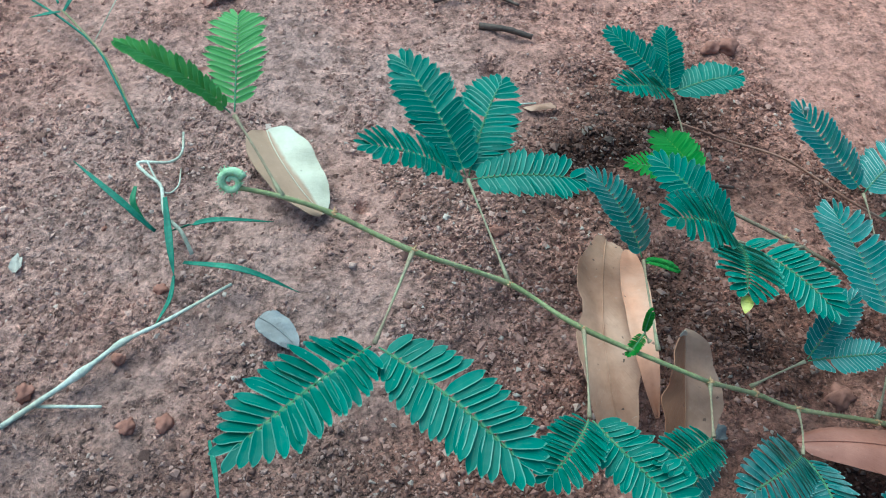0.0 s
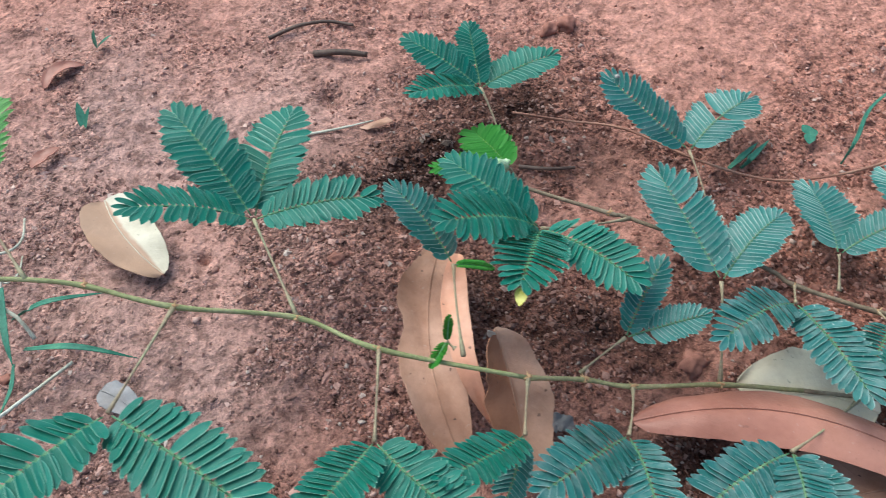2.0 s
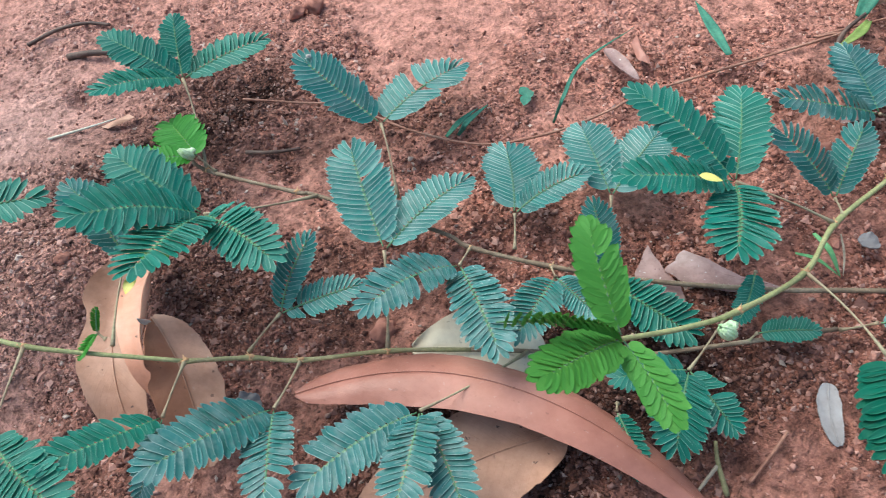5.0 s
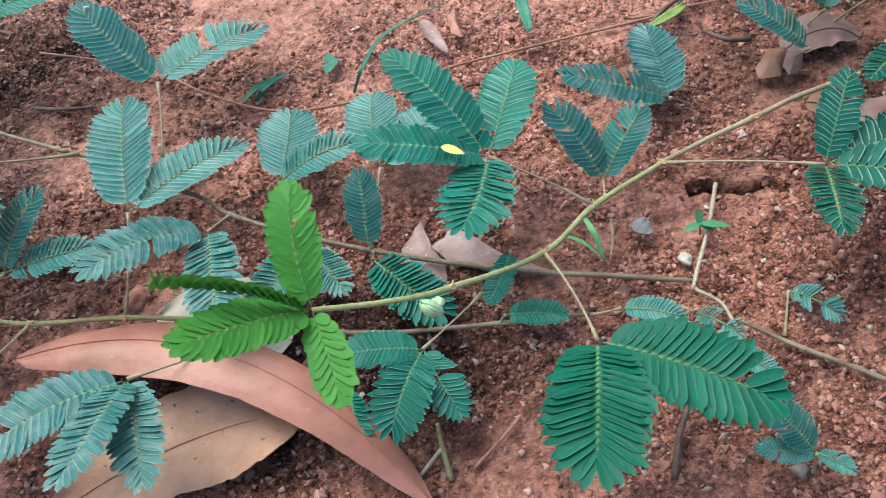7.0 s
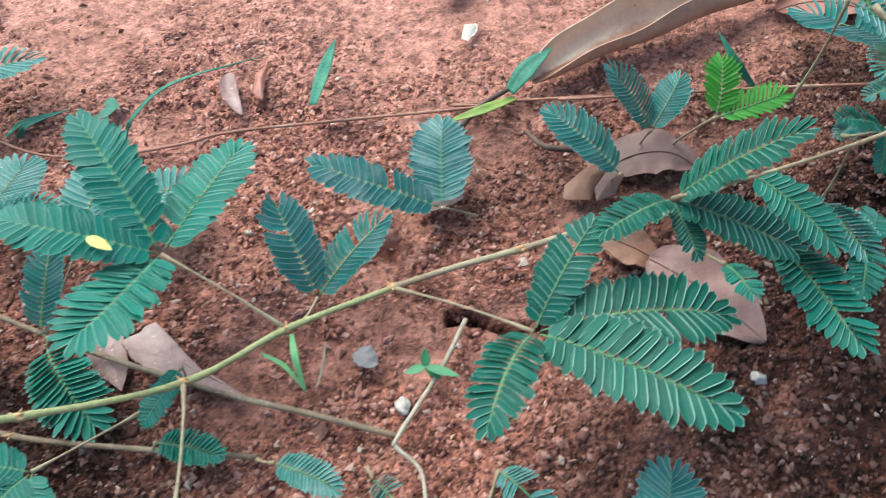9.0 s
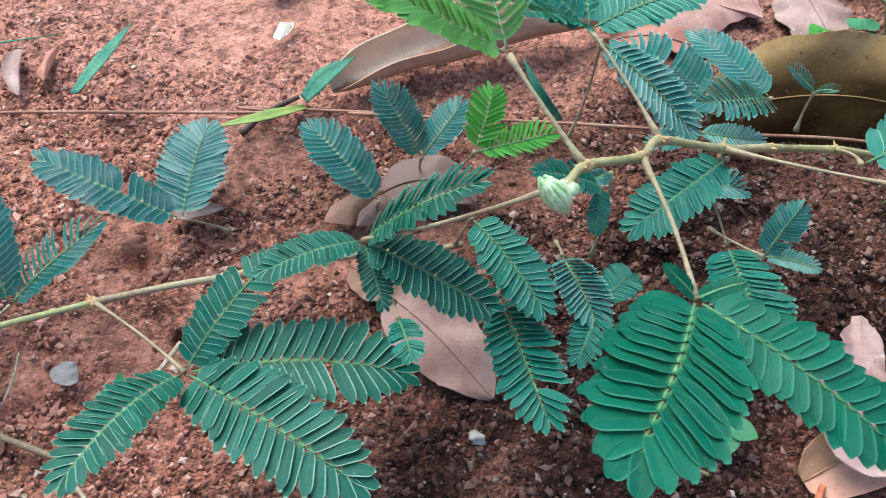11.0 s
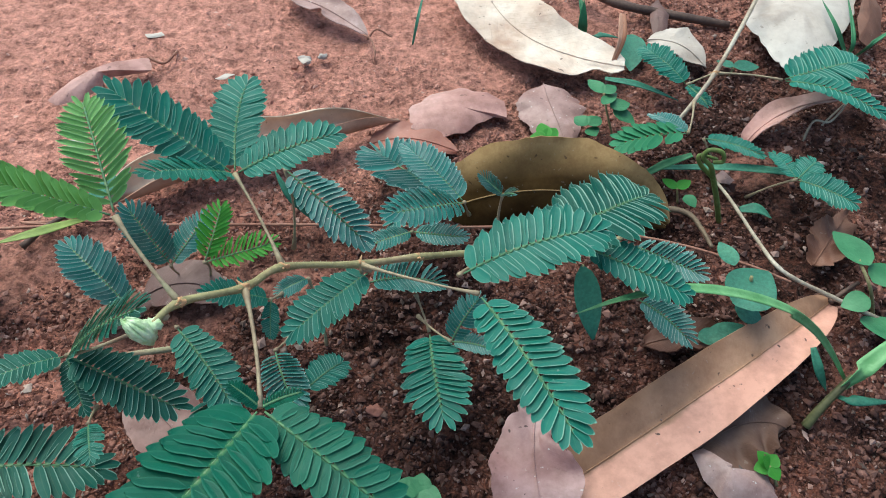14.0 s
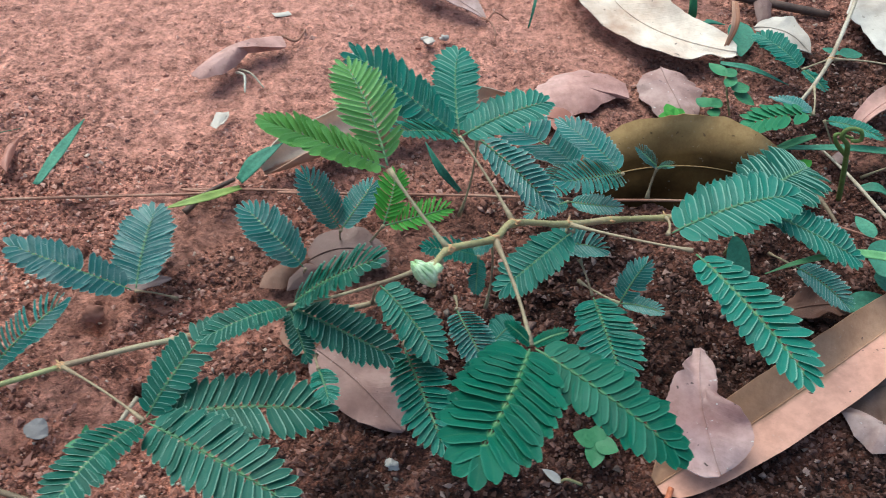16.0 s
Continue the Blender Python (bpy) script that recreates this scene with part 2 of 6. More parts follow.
SPROUT = stem_material("sprout_stem", (0.075, 0.105, 0.026), (0.135, 0.195, 0.048), (0.20, 0.27, 0.08))
HAIR = stem_material("stem_hairs", (0.40, 0.36, 0.22), (0.55, 0.50, 0.34), (0.62, 0.60, 0.46))
BROWNSTEM = stem_material("woody_stem", (0.11, 0.07, 0.048), (0.22, 0.155, 0.10), (0.34, 0.27, 0.19))
RACHIS = stem_material("rachis", (0.07, 0.17, 0.085), (0.13, 0.25, 0.12), (0.25, 0.33, 0.17))
PETIOLE = stem_material("petiole", (0.25, 0.17, 0.11), (0.34, 0.27, 0.17), (0.34, 0.35, 0.20))
NODE = stem_material("stem_node", (0.45, 0.22, 0.10), (0.55, 0.33, 0.17), (0.50, 0.42, 0.20))
STRAW = stem_material("dry_straw", (0.28, 0.21, 0.145), (0.42, 0.345, 0.26), (0.52, 0.46, 0.37))
PALESTRAW = stem_material("bleached_straw", (0.40, 0.36, 0.27), (0.55, 0.51, 0.42), (0.68, 0.64, 0.56))
REDROOT = stem_material("red_root", (0.40, 0.10, 0.045), (0.55, 0.17, 0.08), (0.60, 0.25, 0.14))
TWIG = stem_material("dark_twig", (0.05, 0.03, 0.025), (0.11, 0.065, 0.05), (0.20, 0.13, 0.10))
VINE = stem_material("thin_vine", (0.22, 0.09, 0.06), (0.33, 0.16, 0.11), (0.38, 0.24, 0.17))
GRASS = stem_material("grass_blade", (0.028, 0.115, 0.075), (0.055, 0.18, 0.115), (0.10, 0.25, 0.15))
BUDHAIR = plain_material("bud_bristles", (0.30, 0.47, 0.20), (0.64, 0.73, 0.50), 0.6, 500.0)
CREAM = litter_material("bleached_leaf", (0.38, 0.30, 0.245), (0.52, 0.445, 0.385), (0.60, 0.54, 0.48), 0.5, 0.1, 0.4, 0.4)
SHELL = litter_material("half_bleached_leaf", (0.48, 0.38, 0.27), (0.60, 0.51, 0.39), (0.68, 0.60, 0.49), 0.5, 0.1, 0.3, 0.3, (0.42, 0.25, 0.165), False, 0.50)
TANHALF = litter_material("half_brown_leaf", (0.32, 0.155, 0.09), (0.47, 0.255, 0.17), (0.58, 0.35, 0.255), 0.5, 0.1, 0.6, 0.6, (0.34, 0.145, 0.08), False, 0.56)
TAN = litter_material("tan_leaf", (0.30, 0.138, 0.082), (0.43, 0.225, 0.148), (0.53, 0.31, 0.222), 0.5, 0.16, 0.8, 0.6)
PALEKHAKI = litter_material("pale_khaki_leaf", (0.52, 0.40, 0.27), (0.66, 0.54, 0.39), (0.74, 0.64, 0.49), 0.5, 0.05, 0.4, 0.4)
PINK = litter_material("pink_brown_leaf", (0.26, 0.098, 0.068), (0.37, 0.152, 0.110), (0.45, 0.21, 0.158), 0.42, 0.06, 0.25, 0.35)
MANGO = litter_material("orange_tan_leaf", (0.50, 0.205, 0.118), (0.65, 0.305, 0.195), (0.72, 0.40, 0.285), 0.5, 0.0, 0.7, 0.4)
# darker upper and lighter lower half: light on the fold put into colour
STRAP = litter_material("fold_shaded_tan_leaf", (0.29, 0.145, 0.075), (0.40, 0.215, 0.125), (0.50, 0.30, 0.19), 0.5, 0.03, 0.9, 0.7, (0.64, 0.325, 0.235), False, 0.60)
LILAC = litter_material("greyish_pink_leaf", (0.24, 0.135, 0.12), (0.38, 0.235, 0.21), (0.48, 0.345, 0.315), 0.45, 0.1, 0.5, 0.95, flecks=0.8)
DUSKY = litter_material("mauve_pink_leaf", (0.17, 0.085, 0.073), (0.27, 0.15, 0.13), (0.35, 0.22, 0.195), 0.5, 0.1, 0.4, 0.7)
SPOTTED = litter_material("spotted_pink_leaf", (0.29, 0.145, 0.13), (0.46, 0.28, 0.258), (0.57, 0.39, 0.365), 0.42, 0.1, 0.9, 0.8, flecks=0.7)
ROLLED = litter_material("rolled_leaf", (0.34, 0.165, 0.10), (0.47, 0.26, 0.175), (0.56, 0.35, 0.26), 0.55, 0.05, 0.4, 0.5, (0.62, 0.50, 0.385))
RIBBED = litter_material("ribbed_pink_leaf", (0.31, 0.15, 0.128), (0.46, 0.255, 0.22), (0.54, 0.34, 0.30), 0.6, 0.22, 0.5, 0.9)
BLEACH = litter_material("tan_and_white_leaf", (0.48, 0.31, 0.22), (0.70, 0.56, 0.455), (0.80, 0.71, 0.62), 0.5, 0.25, 0.7, 0.6)
MAUVE = litter_material("dull_mauve_leaf", (0.10, 0.050, 0.043), (0.16, 0.087, 0.074), (0.23, 0.14, 0.12), 0.55, 0.15, 0.4)
DARK = litter_material("dark_brown_leaf", (0.055, 0.028, 0.020), (0.115, 0.06, 0.043), (0.20, 0.12, 0.09), 0.6, 0.2, 0.4)
BLADE = plain_material("light_grass_blade", (0.11, 0.27, 0.095), (0.20, 0.39, 0.17), 0.4, 120.0)
OLIVEBLADE = plain_material("yellowing_blade", (0.13, 0.18, 0.035), (0.24, 0.30, 0.075), 0.5, 120.0)
BROWN = litter_material("brown_leaf", (0.10, 0.043, 0.028), (0.19, 0.087, 0.056), (0.30, 0.16, 0.11), 0.6, 0.3, 0.4)
# golden band: skylight on the upper rim put into the colour
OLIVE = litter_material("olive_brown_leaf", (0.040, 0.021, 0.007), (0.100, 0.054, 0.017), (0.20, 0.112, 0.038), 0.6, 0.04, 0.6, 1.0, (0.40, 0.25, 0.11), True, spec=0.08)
GREY = litter_material("grey_leaf", (0.19, 0.165, 0.16), (0.30, 0.265, 0.26), (0.40, 0.365, 0.36), 0.6, 0.2, 0.3)
HERB = plain_material("herb_leaf", (0.030, 0.125, 0.050), (0.075, 0.22, 0.095), 0.45, 90.0)
STONE = plain_material("red_stone", (0.20, 0.078, 0.055), (0.40, 0.175, 0.13), 0.85, 160.0)
YELLOW = plain_material("yellowed_leaf", (0.55, 0.46, 0.08), (0.70, 0.62, 0.20), 0.5, 300.0)
ROCK = plain_material("grey_rock", (0.07, 0.055, 0.05), (0.17, 0.14, 0.13), 0.8, 120.0)
QUARTZ = plain_material("pale_stone", (0.34, 0.29, 0.26), (0.54, 0.48, 0.44), 0.7, 160.0)


# ---- mesh helpers ----
UP = Vector((0, 0, 1))


def mesh_of(name, verts, faces, mat, uvs=None, smooth=True):
    me = bpy.data.meshes.new(name)
    me.from_pydata([tuple(v) for v in verts], [], faces)
    if uvs is not None:
        lay = me.uv_layers.new(name="UVMap")
        idx = np.empty(len(me.loops), dtype=np.int32)
        me.loops.foreach_get("vertex_index", idx)
        lay.data.foreach_set("uv", np.asarray(uvs, dtype=np.float32)[idx].ravel())
    me.polygons.foreach_set("use_smooth", np.full(len(me.polygons), smooth))
    me.materials.append(mat)
    me.update()
    return me


def part(name, me, parent, label=""):
    ob = new(name, me)
    ob.parent = parent
    return tagged(ob, label)


def thing(name, label, category, group="", kind=""):
    return tagged(new(name), label, category, group, kind)


def spline(points, steps=8):
    """Smooth curve through the points (Catmull-Rom)."""
    p = [Vector(q) for q in points]
    if len(p) == 2:
        return [p[0].lerp(p[1], k / steps) for k in range(steps + 1)]
    p = [2 * p[0] - p[1], *p, 2 * p[-1] - p[-2]]
    out = []
    for a, b, c, d in zip(p, p[1:], p[2:], p[3:]):
        for k in range(steps):
            t = k / steps
            out.append(0.5 * (2 * b + (c - a) * t + (2 * a - 5 * b + 4 * c - d) * t * t + (3 * b - a - 3 * c + d) * t ** 3))
    return out + [p[-2]]


def bezier(a, c, b, steps):
    a, c, b = Vector(a), Vector(c), Vector(b)
    return [a * (1 - t) ** 2 + c * 2 * t * (1 - t) + b * t * t for t in (k / steps for k in range(steps + 1))]


def tube(name, line, r0, r1, mat, sides=7, knobs=(), wob=0.0):
    """Tapered tube along a line; knobs: (place along 0..1, extra radius)."""
    verts, faces, n = [], [], len(line)
    side = None
    for i, p in enumerate(line):
        t = (line[min(i + 1, n - 1)] - line[max(i - 1, 0)]).normalized()
        side = (t.cross(UP) if side is None else side - t * side.dot(t))
        side = side.normalized() if side.length > 1e-9 else Vector((1, 0, 0))
        w, k = t.cross(side), i / (n - 1)
        r = r0 + (r1 - r0) * k + sum(e * math.exp(-((k - q) * n / 1.3) ** 2) for q, e in knobs)
        r *= 1 + wob * random.uniform(-1, 1)
        for s in range(sides):
            a = 2 * math.pi * s / sides
            verts.append(p + r * (math.cos(a) * side + math.sin(a) * w))
    for i in range(n - 1):
        for s in range(sides):
            a, b = i * sides + s, i * sides + (s + 1) % sides
            faces.append((a, b, b + sides, a + sides))
    faces += [tuple(range(sides))[::-1], tuple(range((n - 1) * sides, n * sides))]
    return mesh_of(name, verts, faces, mat)


def unit_leaflet(mat, name, bow):
    """One leaflet, 1 long and 1 wide, oblong with a round oblique tip, bowed a little towards the comb's end (+y) and keeled."""
    verts, uvs, faces = [], [], []
    run = (0.0, 0.07, 0.2, 0.38, 0.56, 0.70, 0.80, 0.88, 0.94, 0.98, 1.0)
    for u in run:
        half = 0.5 * min(1.0, 0.46 + 2.2 * u)
        if u > 0.58:
            half *= max(0.10, max(0.0, 1 - ((u - 0.58) / 0.425) ** 2.4) ** 0.62)
        for v in (-1, 0, 1):
            slant = -0.05 * v * max(0.0, u - 0.6) / 0.4
            verts.append((u + slant, half * v + bow * u * u - 0.06, 0.05 * abs(v) - 0.10 * u * u + 0.05 * u))
            uvs.append((u, 0.5 + 0.5 * v))
    for i in range(len(run) - 1):
        for k in range(2):
            a = i * 3 + k
            faces.append((a, a + 3, a + 4, a + 1))
    return mesh_of(name, verts, faces, mat, uvs)


LEAFLET = {m.name: unit_leaflet(m, "leaflet_" + m.name, 1.0 if m is DUSTY else 0.40) for m in (MATURE, DEEP, SHADY, FRESH, TEAL, DUSTY, YOUNG, MINT, SPRING, PALE)}
RAW = {k: (np.array([v.co[:] for v in me.vertices]), [tuple(p.vertices) for p in me.polygons],
           np.array([(0.0, 0.0)] * len(me.vertices))) for k, me in LEAFLET.items()}
for key, me in LEAFLET.items():
    for lp in me.loops:
        RAW[key][2][lp.vertex_index] = me.uv_layers[0].data[lp.index].uv


OVER = {"mature_leaflet": 1.46, "deep_green_leaflet": 1.42, "shaded_leaflet": 1.38, "fresh_leaflet": 1.55, "teal_leaflet": 1.4, "dusty_leaflet": 1.24, "young_leaflet": 1.15, "mint_green_leaflet": 1.15, "spring_green_leaflet": 1.5, "pale_young_leaflet": 0.80}


def pinna(plant, base, tip, ratio=0.42, mat=None, roll=0.0, lift=0.10, arch=None, tilt=None, fine=True, gaps=(), over=None, pitch=None, lean=74):
    """One comb of paired leaflets on a thin beaded rachis from base to tip. ratio: breadth to length; roll: degrees about the rachis;
    lift: how far the leaflets rise; tilt: how far each turns about itself; fine: leaflets as parts; gaps: stretches with none; over: leaflet breadth
    to their spacing (pitch); lean: degrees between leaflet and rachis."""
    mat = mat or MATURE
    tilt = (18.0 if mat is DUSTY else 7.0) if tilt is None else tilt
    arch = random.uniform(0.03, 0.10) if arch is None else arch
    base, tip = Vector(base), Vector(tip)
    length = (tip - base).length
    along = (tip - base).normalized()
    n0 = (UP - along * UP.dot(along)).normalized()
    n0 = (Matrix.Rotation(radians(roll + random.uniform(-7, 7)), 3, along) @ n0).normalized()
    line = bezier(base, (base + tip) / 2 + n0 * length * arch * 2 + along.cross(n0) * length * random.uniform(-0.08, 0.08), tip, 30)
    reach = 1.0 - 0.20 * min(ratio, 0.6)
    n = round(length / pitch) if pitch else round(13.5 + length / 0.0105 + random.uniform(-0.6, 0.6))
    if n < 5:
        n = 5
    stalk = line[:max(4, round(30 * (reach + 0.02)) + 1)]
    beads = tuple(((0.05 + (i + 0.5) / n * 0.95), 0.0001) for i in range(n))
    rachis = part("pinna", tube("rachis", stalk, 0.00027, 0.00018, RACHIS, 5, beads), plant)
    step = length * reach * 0.95 / n
    half = length * ratio * 0.51
    vv, ff, uu = [], [], []
    raw = RAW[mat.name]
    calm = 0.5 if mat in (DUSTY, DEEP, FRESH) else 0.9
    swell = random.uniform(-0.10, 0.10)
    for i in range(n):
        q0 = (i + 0.5) / n
        k = reach * (0.05 + 0.95 * q0)
        if any(a < k < b for a, b in gaps):
            continue
        f = k * (len(line) - 1)
        j = min(int(f), len(line) - 2)
        p, t = line[j].lerp(line[j + 1], f - j), (line[j + 1] - line[j]).normalized()
        nn = (n0 - t * n0.dot(t)).normalized()
        end = max(0.0, (q0 - 0.66) / 0.34)
        size = half * (0.60 + 0.40 * math.sin(math.pi / 2 * min(1.0, q0 / 0.38))) * (1 - 0.46 * end ** 1.6) * (1 + swell * (q0 - 0.5))
        angle = radians(lean + (10 if mat is DUSTY else 6) - 12 * q0 - (lean - 26) * end ** 2.0)
        for sgn in (-1, 1):
            if k > 0.1 and random.random() < 0.014:
                continue
            a = angle + radians(random.uniform(-5, 5)) * calm
            x = (math.cos(a) * t + math.sin(a) * sgn * t.cross(nn) * -1 + (lift + random.uniform(-0.08, 0.08) * calm) * nn).normalized()
            z = (nn - x * nn.dot(x)).normalized()
            y = z.cross(x)
            y = y if y.dot(t) > 0 else -y
            q = radians(tilt + random.uniform(-7, 7) * calm)
            y, z = y * math.cos(q) + z * math.sin(q), z * math.cos(q) - y * math.sin(q)
            ln, wd = size * random.uniform(0.90, 1.05), step * (over or OVER[mat.name]) * random.uniform(0.93, 1.07) * (1 - 0.16 * end) * (1 + 0.9 * max(0.0, ratio - 0.42))
            m = Matrix((x * ln, y * wd, z * ln)).transposed().to_4x4()
            m.translation = p + nn * 0.0002 * sgn
            if fine:
                ob = new("leaflet", LEAFLET[mat.name])
                ob.parent, ob.matrix_basis = rachis, m
            else:
                q = np.array(m)
                at = sum(len(c) for c in vv)
                vv.append(raw[0] @ q[:3, :3].T + q[:3, 3])
                uu.append(raw[2])
                ff += [tuple(c + at for c in g) for g in raw[1]]
    if not fine and vv:
        tagged(part("leaflet_comb", mesh_of("leaflet_comb", np.concatenate(vv), ff, mat, np.concatenate(uu)), rachis), kind="stuff")
    return rachis


def leaf(plant, node, hub, tips, mat=None, ratio=0.42, fine=True, stalk=0.0005, **kw):
    """A leaf: stalk from the stem's node to the hub, and a pinna to each tip; a tip may carry its own settings."""
    node, hub = Vector(node), Vector(hub)
    bow = (node + hub) / 2 + Vector((random.uniform(-1, 1), random.uniform(-1, 1), 0.5)) * (hub - node).length * 0.07
    part("petiole", tube("petiole", bezier(node, bow, hub, 9), stalk * 1.0, stalk * 0.7, PETIOLE, 6, ((0, 0.0006), (1, 0.0005)), 0.05), plant)
    for tip in tips:
        own = dict(kw)
        if isinstance(tip[-1], dict):
            own.update(tip[-1])
        own.setdefault("ratio", ratio)
        start = hub.lerp(Vector(tip[:3]), 0.03)
        pinna(plant, start, tip[:3], mat=own.pop("mat", mat), fine=own.pop("fine", fine), **own)


def hairs(plant, line, r0, r1, every=0.00045):
    """Short pale bristles all along a stem, in one mesh."""
    verts, faces = [], []
    for i, (a, b) in enumerate(zip(line, line[1:])):
        r = r0 + (r1 - r0) * i / len(line)
        t = (b - a).normalized()
        s = t.cross(UP).normalized()
        w = s.cross(t)
        for k in range(max(1, int((b - a).length / every))):
            q = random.uniform(0, 6.283)
            out = s * math.cos(q) + w * math.sin(q)
            p = a.lerp(b, random.random()) + out * r * 0.9
            tip = p + (out + t * random.uniform(-0.5, 0.5)) * random.uniform(0.0004, 0.0011)
            e, f = t * 0.00005, out.cross(t) * 0.00005
            c = len(verts)
            verts += [p + e, p - e + f, p - e - f, tip]
            faces += [(c, c + 1, c + 3), (c + 1, c + 2, c + 3), (c + 2, c, c + 3)]
    tagged(part("bristles", mesh_of("bristles", verts, faces, HAIR), plant), "fine pale bristles", kind="stuff")


def stem(plant, points, r0, r1, mat, nodes=(), name="stem"):
    line = spline(points, 8)
    n = len(line)
    part(name, tube(name, line, r0, r1, mat, 8, tuple((q * 8 / (n - 1), r0 * 0.35) for q in nodes), 0.04), plant)
    hairs(plant, line, r0, r1)
    for q in nodes:
        p = line[min(q * 8, n - 1)]
        knot = part("node", stone_mesh("node", r0 * 1.7, NODE, 60 + q, 0.9), plant)
        knot.matrix_basis = Matrix.Translation(p)
        for s in range(2):
            a = random.uniform(0, 6.28)
            d = Vector((math.cos(a), math.sin(a), 0.9)).normalized() * r0 * 3.2
            part("stipule", tube("stipule", [p, p + d * 0.5, p + d], r0 * 0.8, r0 * 0.1, NODE, 5), plant)


def bud(plant, at, size, label="pale green bristly bud"):
    """Young leaf still folded: a bundle of pale curved fingers round a small curled knot."""
    at = Vector(at)
    lay = Vector((-0.5, 0.25, 0.75)).normalized()
    side = lay.cross(UP).normalized()
    knot = part("bud_lobe", stone_mesh("bud_lobe", size * 0.5, BUDHAIR, 50, 0.85), plant, label)
    knot.matrix_basis = Matrix.Translation(at + side * size * 0.5 - lay * size * 0.35)
    for k in range(13):
        a = 2 * math.pi * k / 13 + random.uniform(-0.15, 0.15)
        out = side * math.cos(a) + lay.cross(side) * math.sin(a)
        reach = random.uniform(0.75, 1.05)
        pts = [at + size * (lay * h * reach + out * w - side * 0.12 * h) for h, w in ((-0.85, 0.10), (-0.45, 0.36), (0.1, 0.44), (0.6, 0.33), (1.0, 0.12))]
        part("bud_strand", tube("bud_strand", pts, size * 0.20, size * 0.07, BUDHAIR, 6), plant)


ROWS = 44


def crisp(blade, thick):
    """Thickness with a sharp rim."""
    sol = blade.modifiers.new("thickness", "SOLIDIFY")
    sol.thickness, sol.offset = thick, -1
    blade.modifiers.new("rim", "EDGE_SPLIT").split_angle = radians(50)


def coil(plant, at, size):
    """Young shoot tip rolled into a spiral, with short bristles."""
    at, a, b = Vector(at), Vector((1, 0, 0)), Vector((0, 0.55, 0.83))
    line = []
    for k in range(30):
        q, r = 0.4 + k * 0.30, size * (1 - 0.72 * k / 29)
        line.append(at + (a * math.cos(q) + b * math.sin(q)) * r)
    part("coiled_tip", tube("coiled_tip", line, size * 0.36, size * 0.2, BUDHAIR, 7, (), 0.08), plant, "pale green coiled tip")
    for k in range(40):
        p = line[random.randrange(24)]
        out = ((p - at).normalized() + Vector((random.uniform(-0.6, 0.6), random.uniform(-0.6, 0.6), random.uniform(-0.6, 0.6)))).normalized()
        part("bud_strand", tube("bud_strand", [p + out * size * 0.15, p + out * size * 0.34, p + out * size * random.uniform(0.42, 0.62)], size * 0.07, size * 0.015, BUDHAIR, 5), plant)


def dead_leaf(name, label, a, c, b, width, mat, curl=0.15, roll=0.0, sharp=1.0, wave=0.03, rib=True, peak=0.42, nick=(), fold=0.0, wrap=0.0, ragged=0.05, stalk=()):
    """Fallen leaf along the curve a-c-b. curl: rise of the edges to half the width (minus: they droop); fold: the same as
    a straight fold; roll: degrees about the
    midrib; peak: where it is widest; nick: (place, side, depth) of torn bites."""
    root = thing(name, label, "dead leaf")
    line = bezier(a, c, b, ROWS)
    verts, uvs, faces, cols = [], [], [], 12
    length = sum((q - p).length for p, q in zip(line, line[1:]))
    ph = random.uniform(0, 6)
    for i, p in enumerate(line):
        k = i / ROWS
        t = (line[min(i + 1, ROWS)] - line[max(i - 1, 0)]).normalized()
        s = t.cross(UP).normalized()
        s = Matrix.Rotation(radians(roll), 3, t) @ s
        nn = s.cross(t)
        g = k ** (math.log(0.5) / math.log(peak))
        half = width / 2 * max(0.02, math.sin(math.pi * min(max(g, 0.004), 0.996)) ** (0.62 * sharp))
        torn = [1 + ragged * (1.6 * noise.noise(Vector((k * 9, ph, q * 5))) + 0.9 * noise.noise(Vector((k * 31, ph, q * 7)))) for q in (1, 2)]
        for j in range(cols + 1):
            v = j / cols * 2 - 1
            cut = torn[0] if v < 0 else torn[1]
            for q, sd, dep, *wide in nick:
                if v * sd > 0:
                    cut -= dep * math.exp(-((k - q) / (wide[0] if wide else 0.045)) ** 2)
            off = half * v * (cut if abs(v) > 0.3 else 1)
            if wrap:
                turn = wrap * (1 - 0.35 * k)
                bend = half / (turn / 2)
                off, arc = bend * math.sin(v * turn / 2), bend * (1 - math.cos(v * turn / 2))
            z = curl * half * v * v + fold * half * abs(v) + wave * width * abs(v) * math.sin(ph + k * 17 + v * 2.2) + 0.012 * width * math.sin(9 * k + 5 * v + ph)
            verts.append(p + s * off + nn * (z + (arc if wrap else 0.0)))
            uvs.append((k, 0.5 + v / 2))
    for i in range(ROWS):
        for j in range(cols):
            q = i * (cols + 1) + j
            faces.append((q, q + 1, q + cols + 2, q + cols + 1))
    me = mesh_of("blade", verts, faces, mat, uvs)
    blade = part("blade", me, root)
    crisp(blade, 0.0004)
    if rib:
        mid = [Vector(verts[i * (cols + 1) + cols // 2]) + UP * 0.0003 for i in range(ROWS + 1)]
        part("midrib", tube("midrib", mid, 0.00032, 0.0002, mat, 6), root)
    if stalk:
        part("leaf_stalk", tube("leaf_stalk", spline(stalk, 6), 0.0011, 0.0008, TWIG, 7, (), 0.08), root, "dark brown leaf stalk")
    return root


